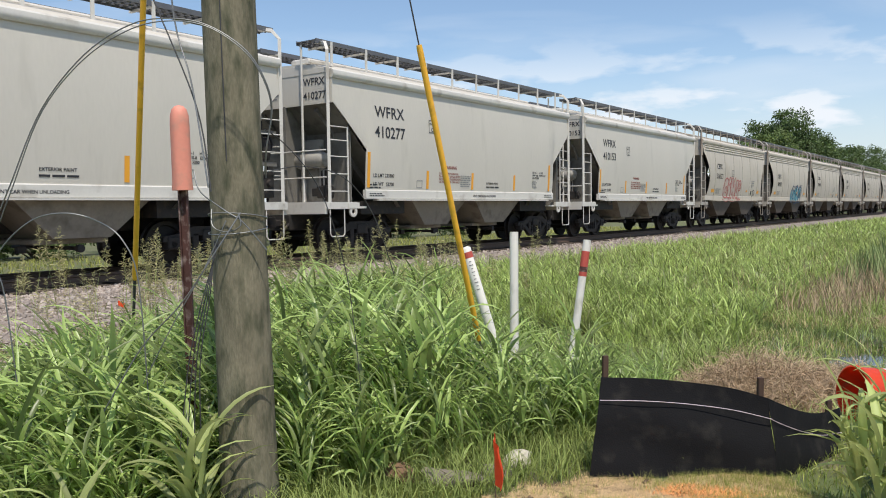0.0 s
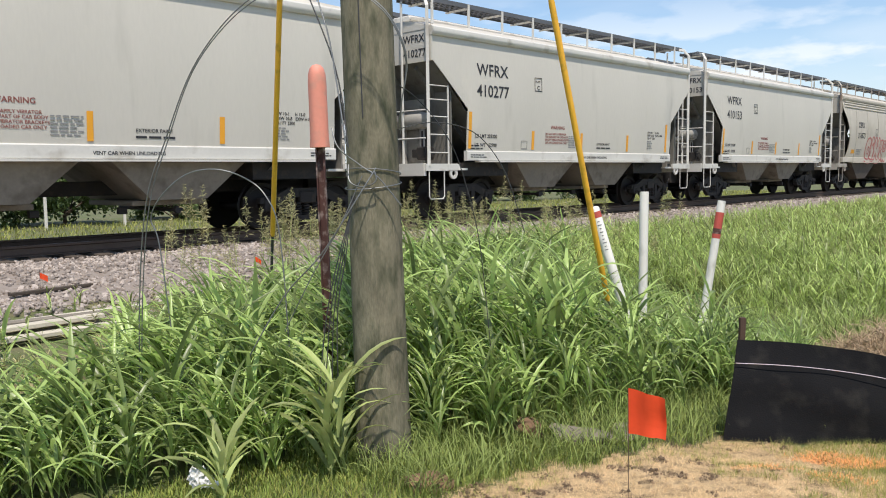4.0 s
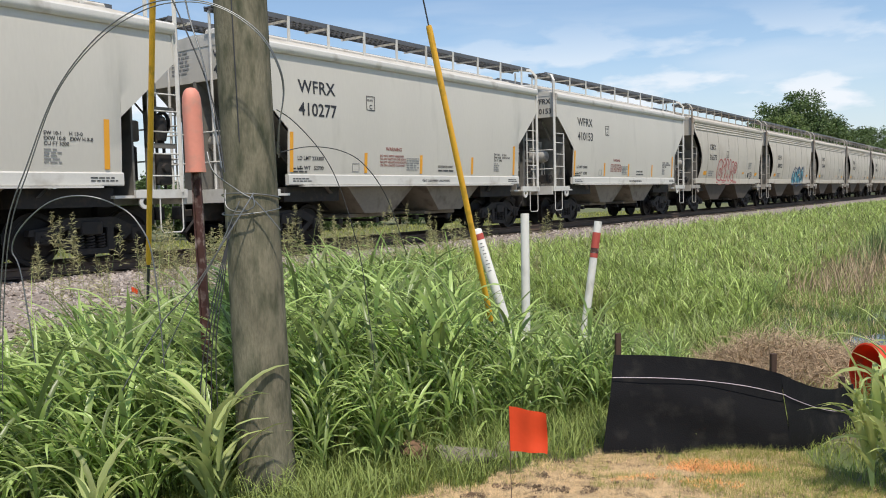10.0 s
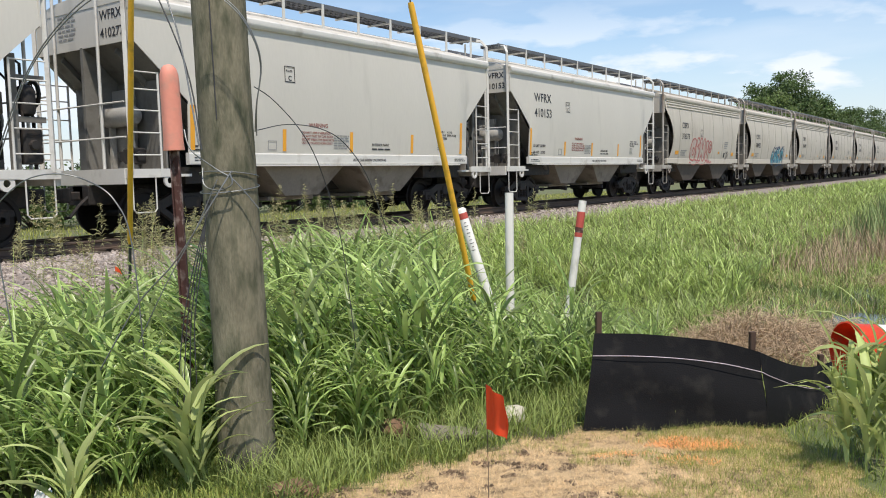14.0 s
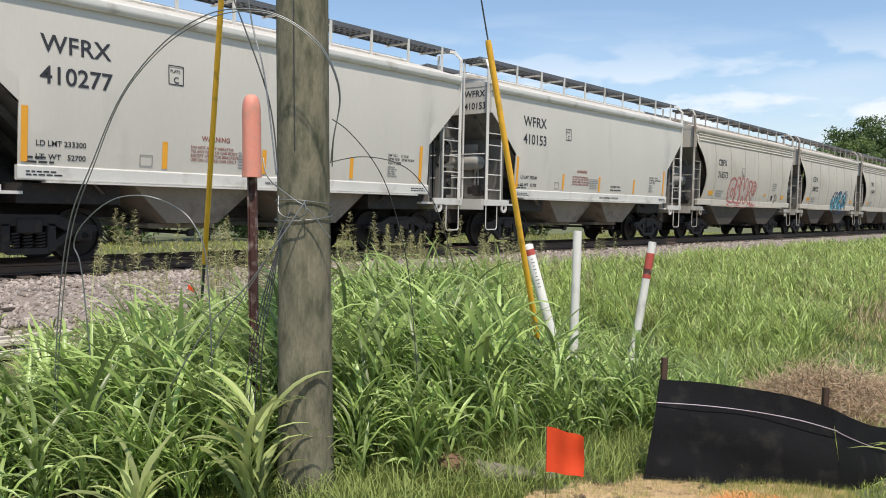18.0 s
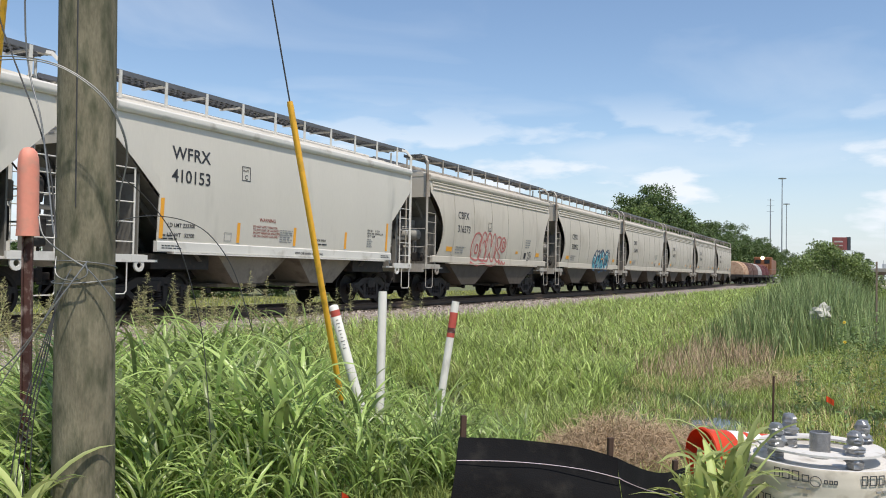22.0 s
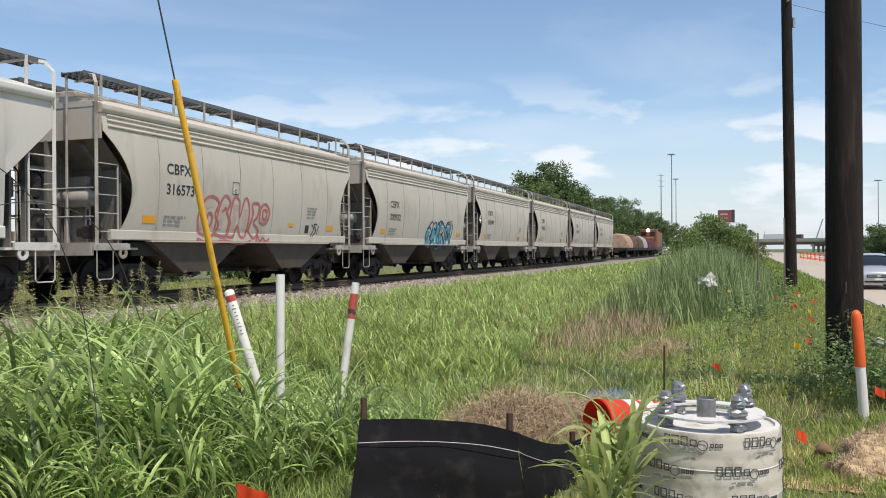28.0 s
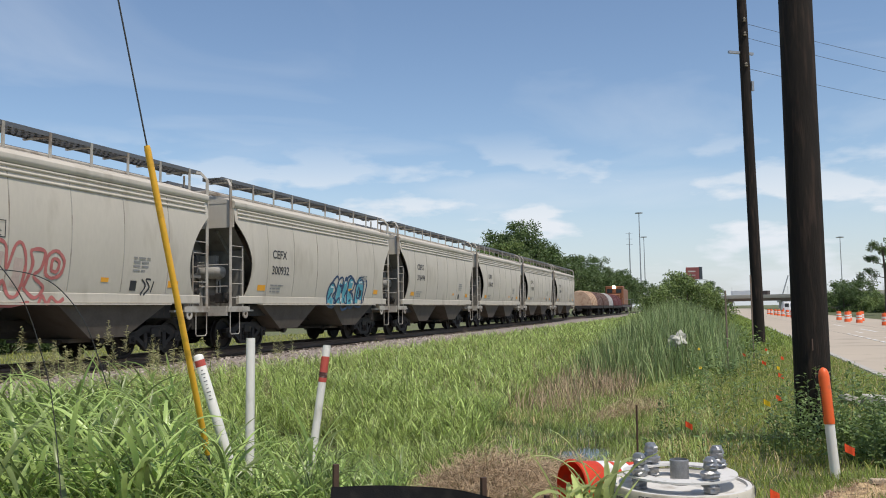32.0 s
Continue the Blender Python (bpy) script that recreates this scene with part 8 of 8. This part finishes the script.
brush(9.0, 2.25, 1.0, 0.55, 11000, "heap of dry brown dead weeds by the ditch")
brush(10.1, 1.75, 0.6, 0.3, 2200, "low heap of dry brown weeds by the ditch")
brush(15.9, 1.5, 0.8, 0.4, 1800, "clump of dead brown weeds in the ditch")
for s0, w0, rad, n in ((19.5, 2.9, 1.2, 260), (21.5, 3.3, 1.7, 420), (24, 3.2, 1.9, 520), (18, 3.9, 1.4, 200), (16.8, 3.1, 0.8, 150), (28, 3.9, 2.4, 520), (20.6, 2.4, 0.7, 160)):
    a, q = rg.uniform(0, 6.28, n), rad * np.sqrt(rg.rand(n))
    s, w = s0 + np.cos(a) * q, w0 + np.sin(a) * q
    arrays_mesh("dead_brush", *ribbons(world_pts(s, w, heights(s, w)), rg.uniform(0, 6.28, n), rg.uniform(1.0, 1.5, n), rg.uniform(0, 1.2, n), rg.uniform(0.3, 0.85, n), np.full(n, 0.014), 3, rg), "dead_brush", "stand of dry purplish-brown weed stalks", "brush")
# reeds in the wet ground ahead
n = 12500
s, w = rg.uniform(21.5, 46, n), rg.normal(1.7, 1.25, n)
keep = (w > -0.9) & (w < 4.6) & (rg.rand(n) < np.interp(s, [21.5, 24.5, 30, 46], [0.25, 0.8, 1, 0.5]))
s, w = s[keep], w[keep]
m = len(s)
tall = np.interp(s, [21.5, 26, 32, 46], [1.0, 1.75, 2.25, 2.3]) * np.exp(-((w - 1.8) / 3.0) ** 2) * rg.uniform(0.65, 1.08, m)
tall *= rg.uniform(0.8, 1.15, m)
arrays_mesh("reeds", *ribbons(world_pts(s, w, heights(s, w)), rg.uniform(0, 6.28, m), rg.uniform(1.25, 1.56, m), rg.uniform(0.0, 0.7, m), tall, np.full(m, 0.036), 4, rg), "reed_green", "dense stand of tall blue-green reeds", "reeds")
k = rg.rand(m) < 0.10
arrays_mesh("reeds", *ribbons(world_pts(s[k], w[k] + 0.1, heights(s[k], w[k])), rg.uniform(0, 6.28, k.sum()), rg.uniform(1.1, 1.5, k.sum()), rg.uniform(0.2, 1.3, k.sum()), tall[k] * 0.95, np.full(k.sum(), 0.026), 4, rg), "seed_tan", "dry straw-coloured reeds in the green stand", "reeds")
# seed heads over the grass by the track
pieces, heads = [], []
for k in range(200):
    if k < 60:
        s0, w0, hh = rg.uniform(4.6, 13), rg.uniform(7.8, 10.3), rg.uniform(0.75, 1.2)
    elif k > 110:
        s0, w0, hh = rg.uniform(4.4, 11.5), rg.uniform(6.0, 9.4), rg.uniform(1.1, 1.62)
    elif k < 90:
        s0, w0, hh = rg.uniform(5.0, 7.2), rg.uniform(7.0, 9.8), rg.uniform(0.8, 1.25)
    else:
        s0, w0, hh = rg.uniform(1.5, 6), rg.uniform(5.0, 7.5), rg.uniform(0.7, 0.95)
    z0 = ground_z(s0, w0)
    b = np.array([tuple(at(s0, w0, z0))])
    a = rg.uniform(0, 6.28)
    pieces.append(ribbons(b, np.array([a]), np.array([1.47]), np.array([0.25]), np.array([hh]), np.array([0.009]), 4, rg, 1.5))
    top = b[0] + np.array([math.cos(a) * 0.16 * hh, math.sin(a) * 0.16 * hh, hh * 0.985])
    q = 80
    f = rg.rand(q)
    hb = top + np.stack([np.zeros(q), np.zeros(q), -0.42 * f], -1)
    heads.append(ribbons(hb, rg.uniform(0, 6.28, q), rg.uniform(0.0, 1.2, q), rg.uniform(0.4, 2.0, q), 0.03 + 0.16 * f * rg.rand(q), np.full(q, 0.0075), 3, rg, 1.5))
arrays_mesh("grass_stalks", *join(pieces), "blade_light", "thin upright seed stalks over the grass", "grass")
arrays_mesh("seed_heads", *join(heads), "seed_tan", "loose tan seed heads of tall grass", "seed heads")


# leafy weeds on the verge and round the dark pole
def weeds(n, pick, hmin, hmax, leaf, per, label):
    s, w = pick(n)
    n = len(s)
    base = world_pts(s, w, heights(s, w))
    h = rg.uniform(hmin, hmax, n)
    la = rg.uniform(0, 6.28, n)
    pieces = [ribbons(base, la, np.full(n, 1.45), rg.uniform(0, 0.3, n), h, np.full(n, 0.012), 3, rg, 1.5)]
    for k in range(per):
        f = (k + rg.rand(n)) / per
        b = base + np.stack([np.cos(la) * 0.1 * h * f, np.sin(la) * 0.1 * h * f, h * f], -1)
        out = rg.uniform(0, 6.28, n)
        b[:, 0] += np.cos(out) * 0.05 * (1.2 - f)
        b[:, 1] += np.sin(out) * 0.05 * (1.2 - f)
        pieces.append(ribbons(b, out, rg.uniform(0.1, 0.9, n), rg.uniform(0.2, 1.2, n), leaf * rg.uniform(0.6, 1.3, n), leaf * 0.55 * rg.uniform(0.7, 1.2, n), 3, rg, 0.8))
    arrays_mesh("weeds", *join(pieces), "weed_leaf", label, "weeds")


weeds(230, lambda n: in_box(n, 8.9, 12.2, -2.6, -0.4, lambda s, w: np.hypot((s - 10.2) * 0.7, (w + 1.45)) < 0.8), 0.35, 0.95, 0.06, 36, "fine-leaved dark green weeds at the foot of the dark pole")
weeds(300, lambda n: in_box(n, 9.0, 12.0, -3.2, -1.3, lambda s, w: np.hypot(s - 10.2, (w + 2.3) * 1.1) < 1.3), 0.12, 0.48, 0.065, 24, "dense leafy green weeds round the dark pole")
weeds(90, lambda n: in_box(n, 10, 22, -0.9, 0.9, lambda s, w: s > 0), 0.2, 0.65, 0.07, 15, "leafy green weeds along the ditch edge")
weeds(110, lambda n: in_box(n, 20, 44, -1.4, 0.6, lambda s, w: s > 0), 0.35, 1.1, 0.11, 15, "tall leafy weeds along the verge")
weeds(110, lambda n: in_box(n, 8.4, 11.0, -3.3, -2.1, lambda s, w: s > 0), 0.15, 0.4, 0.06, 18, "leafy weeds beside the broken concrete")
# sunflowers
for x, y, h in ((9.3, 8.35, 0.95), (9.15, 8.2, 0.82), (9.6, 8.2, 0.72), (10.6, 15.2, 0.95), (10.2, 14.6, 0.62)):
    s0, w0 = sw(x, y)
    z0 = ground_z(s0, w0)
    fl = thing("sunflower", "wild sunflower with a yellow head and dark eye", "flower", pose(x, y, z0), group="wild sunflowers")
    part("stem", Geo().tube([(0, 0, 0), (0.02, 0.01, h * 0.5), (0.0, -0.02, h)], [0.006, 0.004, 0.003], 5), "weed_leaf", fl)
    tilt = pose(0, -0.02, h, 60, 0, -35) @ Matrix.Scale(0.55, 4)
    part("eye", Geo().lathe([(0.001, 0.014), (0.018, 0.012), (0.022, 0.0)], 12), "flower_eye", fl, m=tilt)
    g = Geo()
    for k in range(13):
        a = 2 * math.pi * k / 13
        ca, sa = math.cos(a), math.sin(a)
        g.add([(ca * 0.018 - sa * 0.006, sa * 0.018 + ca * 0.006, 0.004), (ca * 0.018 + sa * 0.006, sa * 0.018 - ca * 0.006, 0.004), (ca * 0.05 + sa * 0.009, sa * 0.05 - ca * 0.009, 0.007), (ca * 0.06, sa * 0.06, 0.004), (ca * 0.05 - sa * 0.009, sa * 0.05 + ca * 0.009, 0.007)], [(0, 1, 2, 3, 4)])
    part("petals", g, "petal", fl, m=tilt)
    lv = Geo()
    for k in range(6):
        a, z = k * 2.3, h * (0.2 + 0.12 * k)
        ca, sa = math.cos(a), math.sin(a)
        lv.add([(0, 0, z), (ca * 0.05 - sa * 0.03, sa * 0.05 + ca * 0.03, z + 0.02), (ca * 0.13, sa * 0.13, z - 0.01), (ca * 0.05 + sa * 0.03, sa * 0.05 - ca * 0.03, z + 0.02)], [(0, 1, 2, 3)])
    part("leaves", lv, "weed_leaf", fl)
# a clump of coarse grass beside the footing and one by the lawn
for x, y, nn, hh in ((2.16, 3.98, 6, 0.52), (2.36, 4.06, 5, 0.58), (-1.68, 3.62, 2, 0.4), (-1.29, 4.1, 4, 0.6)):
    s0, w0 = sw(x, y)
    s, w = s0 + rg.normal(0, 0.09, nn), w0 + rg.normal(0, 0.09, nn)
    arrays_mesh("grass_clump", *join(tall_plants(rg, s, w, hh * 0.6, hh, 8, 7, 0.48, 0.042, True, 0.4)), "clump_pale", "clump of coarse light green grass", "grass")

# ---- dead lawn ground, spray marks and ditch water ----
def thatch_sheet(name, x0, x1, y0, y1, mask, label):
    """A thin uneven sheet of dead turf on the ground, cut to a ragged outline."""
    xs, ys = np.arange(x0, x1, 0.05), np.arange(y0, y1, 0.05)
    gx, gy = np.meshgrid(xs, ys, indexing="ij")
    ss, ww = gx * AX.x + gy * AX.y, gx * AY.x + gy * AY.y
    inside = mask(ss.ravel(), ww.ravel()).reshape(gx.shape)
    lumps = np.array([noise.noise(Vector((a * 7, b * 7, 0))) for a, b in zip(gx.ravel(), gy.ravel())]).reshape(gx.shape)
    gz = heights(ss.ravel(), ww.ravel()).reshape(gx.shape) + 0.011 + 0.010 * lumps
    k = len(ys)
    faces = [(i * k + j, (i + 1) * k + j, (i + 1) * k + j + 1, i * k + j + 1) for i in range(len(xs) - 1) for j in range(k - 1) if inside[i, j] and inside[i + 1, j] and inside[i + 1, j + 1] and inside[i, j + 1]]
    me = bpy.data.meshes.new(name)
    me.from_pydata(np.stack([gx.ravel(), gy.ravel(), gz.ravel()], -1).tolist(), [], faces)
    bm = bmesh.new()
    bm.from_mesh(me)
    bmesh.ops.delete(bm, geom=[q for q in bm.verts if not q.link_faces], context="VERTS")
    bm.to_mesh(me)
    bm.free()
    me.polygons.foreach_set("use_smooth", np.ones(len(me.polygons), bool))
    me.materials.append(M["dry_thatch"])
    tagged(new(name, me), label, "lawn", kind="structure")


cx, cy = rg.uniform(-1.4, 2.4, 26000), rg.uniform(2.5, 5.1, 26000)
cs, cw = cx * AX.x + cy * AX.y, cx * AY.x + cy * AY.y
keep = sod_mask(cs, cw) & bare_spots(cs, cw) & ~green_part(cs, cw)
cs, cw = cs[keep], cw[keep]
cz = heights(cs, cw) + 0.012
scatter_rocks("soil_clods", [tuple(p) for p in world_pts(cs, cw, cz)], 0.003 + 0.010 * rg.rand(len(cs)) ** 2.0, "clod_brown", "crumbly brown clods of soil in the dead lawn", "soil", 6)
thatch_sheet("dead_lawn", -2.0, 2.6, 1.2, 5.4, sod_mask, "dried-out tan turf over brown soil")
def torn_edge():
    """A low ragged lip of torn sod: a soil face and a dry top sloping back from it."""
    line = [Vector(p) for p in ((4.30, 4.55, 0), (4.38, 4.89, 0), (4.72, 5.08, 0), (4.9, 5.4, 0), (5.45, 5.64, 0), (6.0, 5.5, 0), (6.6, 5.72, 0), (7.3, 5.9, 0))]
    pts = curve_pts(line, 14)
    face, top, tops = [], [], []
    for i, p in enumerate(pts):
        t = (pts[min(i + 1, len(pts) - 1)] - pts[max(i - 1, 0)]).normalized()
        out = Vector((-t.y, t.x, 0))
        rag = 0.05 * noise.noise(Vector((i * 0.31, 2, 1))) + 0.03 * noise.noise(Vector((i * 0.9, 5, 1)))
        high = (0.11 + 0.05 * noise.noise(Vector((i * 0.25, 7, 3)))) * smoothstep(0, 12, i) * smoothstep(0, 12, len(pts) - 1 - i)
        q = p + out * rag

        def gz(a):
            return ground_z(*sw(q.x + out.x * a, q.y + out.y * a))

        face.append([(q.x + out.x * a, q.y + out.y * a, gz(a) + b + 0.012 * noise.noise(Vector((i * 0.8, b * 30, 4)))) for a, b in ((0.10, -0.03), (0.045, 0.02), (0.03, high * 0.55), (0.0, high), (-0.05, high + 0.012))])
        row = [(q.x - out.x * a, q.y - out.y * a, gz(-a) - 0.015 + (high + 0.025) * (1 - smoothstep(0, 0.62, a)) + 0.02 * noise.noise(Vector((i * 0.35, a * 7, 9)))) for a in (0.03, 0.1, 0.2, 0.32, 0.46, 0.62, 0.8)]
        top.append(row)
        tops += row
    bank = thing("torn_sod", "torn lip of dry sod over brown soil beside the footing", "sod")
    part("soil_face", Geo().loft(face, caps=False, closed=False), "clay", bank, smooth=70)
    part("dry_top", Geo().loft(top, caps=False, closed=False), "dry_thatch", bank, smooth=70)
    tops = np.array(tops)
    k = rg.randint(0, len(tops), 4200)
    b = tops[k] + rg.uniform(-0.06, 0.06, (4200, 3)) * (1, 1, 0.05)
    arrays_mesh("dead_turf", *ribbons(b, rg.uniform(0, 6.28, 4200), rg.uniform(0.0, 1.3, 4200), rg.uniform(0, 1.2, 4200), rg.uniform(0.03, 0.085, 4200), np.full(4200, 0.006), 2, rg), "dead_brush", "dry straw on the torn sod", "grass")
    hang = tops.reshape(len(pts), 7, 3)[:, 0]
    k = rg.randint(0, len(hang), 1500)
    arrays_mesh("roots", *ribbons(hang[k] + rg.uniform(-0.03, 0.03, (1500, 3)), rg.uniform(1.2, 3.2, 1500), rg.uniform(-0.9, 0.4, 1500), rg.uniform(0.2, 1.5, 1500), rg.uniform(0.03, 0.1, 1500), np.full(1500, 0.005), 2, rg), "dead_brush", "frayed brown roots along the torn sod", "roots")


torn_edge()
thatch_sheet("torn_bank", 3.0, 9.0, 2.5, 8.5, bank_mask, "torn bank of dry turf and clay")


def spray(x, y, r, n):
    n = n * 3
    a, q = rg.uniform(0, 6.28, n), r * rg.rand(n) ** 0.7
    px, py = x + np.cos(a) * q * 1.5, y + np.sin(a) * q
    s, w = px * AX.x + py * AX.y, px * AY.x + py * AY.y
    z = heights(s, w) + 0.022
    arrays_mesh("paint_mark", *ribbons(world_pts(s, w, z), rg.uniform(0, 6.28, n), rg.uniform(0.1, 0.9, n), rg.uniform(0.0, 0.8, n), rg.uniform(0.012, 0.035, n), np.full(n, 0.0045), 2, rg), "spray_orange", "orange spray-paint mark on dead grass", "paint mark")


for x, y, r, n in ((1.42, 4.5, 0.15, 330), (1.30, 4.55, 0.12, 90), (1.6, 4.5, 0.12, 90), (0.95, 4.2, 0.12, 50), (1.25, 4.0, 0.11, 70), (4.9, 4.9, 0.10, 90), (5.2, 4.75, 0.10, 90), (4.6, 4.5, 0.07, 60), (5.6, 5.2, 0.08, 60), (4.1, 4.5, 0.06, 40)):
    spray(x, y, r, n)
wv, wf = [], []
for i in range(45):
    s = 9.5 + 0.5 * i
    for w in (1.55, 2.2, 2.9, 3.6, 4.4):
        wv.append(at(s, w, -0.52))
for i in range(44):
    for j in range(4):
        wf.append((i * 5 + j, (i + 1) * 5 + j, (i + 1) * 5 + j + 1, i * 5 + j + 1))
me = bpy.data.meshes.new("ditch_water")
me.from_pydata(wv, [], wf)
me.materials.append(M["water"])
tagged(new("ditch_water", me), "shallow murky water standing in the ditch", "water", kind="structure")

pv = [at(11.75 + 0.62 * (1 + 0.25 * math.sin(k * 1.9)) * math.cos(k * 0.349), 1.7 + 0.42 * (1 + 0.2 * math.cos(k * 2.3)) * math.sin(k * 0.349), ground_z(11.75, 1.7) + 0.05) for k in range(18)]
me = bpy.data.meshes.new("puddle")
me.from_pydata(pv, [], [tuple(range(18))])
me.materials.append(M["water"])
tagged(new("puddle", me), "small blue-grey puddle in the ditch grass", "water", kind="structure")


# ---- what moves ----
RUN = [(0, 0.0), (2, 0.30), (6, 1.42), (9, 2.43), (11.5, 3.44), (13, 4.2), (15, 5.9), (17, 8.33), (19, 10.9), (21, 13.9), (23, 17.15), (26, 22.35), (30, 29.05), (32, 32.4)]


def run(t):
    """Metres that the train has rolled by t seconds."""
    ts, xs = zip(*RUN)
    slopes = [(xs[min(i + 1, len(xs) - 1)] - xs[max(i - 1, 0)]) / (ts[min(i + 1, len(ts) - 1)] - ts[max(i - 1, 0)]) for i in range(len(ts))]
    i = max(k for k in range(len(ts) - 1) if ts[k] <= t)
    h = ts[i + 1] - ts[i]
    u = (t - ts[i]) / h
    return (2 * u ** 3 - 3 * u * u + 1) * xs[i] + (u ** 3 - 2 * u * u + u) * h * slopes[i] + (3 * u * u - 2 * u ** 3) * xs[i + 1] + (u ** 3 - u * u) * h * slopes[i + 1]


def on_rails(s):
    """The pose of a car whose middle is at s, with its two trucks on the rails."""
    a, b = bend(s - 4.35), bend(s + 4.35)
    return put(s, TRACK_W + (a + b) / 2, RAIL_Z, math.degrees(math.atan2(b - a, 8.7)))


def motions():
    times = [0.4 * k for k in range(81)]
    for car, s in CARS:
        walk(car, [(t, on_rails(s - run(t))) for t in times[::2]])
    drive = [(0, 330), (10, 215), (20, 112), (24, 79.5), (26, 60), (28.5, 34.9), (29, 29.9), (29.5, 24.95), (30, 20.4), (30.5, 15.7), (31, 11.0), (32, 1.5)]
    walk(sedan, [(t, put(s, -5.1 - 0.4 * (1 - smoothstep(14, 27, s)), ROAD_Z + 0.012)) for t, s in drive])
    walk(van, [(t, put(85.5 + 9.0 * (t - 26), -10.9, ROAD_Z + 0.012)) for t in (0, 8, 16, 24, 26, 28, 32)])
    wind = [(0, 88), (0.5, 20), (1, 35), (1.5, 15), (2, 8), (3, 10), (3.5, 20), (4.5, 30), (5.5, 12), (6, 18), (6.5, 72), (7, 80), (7.5, 30), (8, 5), (9, 8), (10, 18), (10.6, 40), (11, 76), (11.5, 62), (12, 35), (12.6, 40), (13, 100), (13.5, 82), (14.5, 60), (15.5, 75), (16, 80), (16.5, 45), (17, 40), (18, 20), (19, 40), (20, 48), (21, 68), (22.5, 50), (24, 20), (27, 50), (30, 20), (32, 40)]
    walk(CLOTH, [(t, Matrix.Rotation(radians(-a), 4, "Z")) for t, a in wind])
    for wheel in WHEELS:
        x = wheel.matrix_basis.translation.x
        walk(wheel, [(t, pose(x, 0, 0.46) @ Matrix.Rotation(-run(t) / 0.46, 4, "Y")) for t in times])


motions()
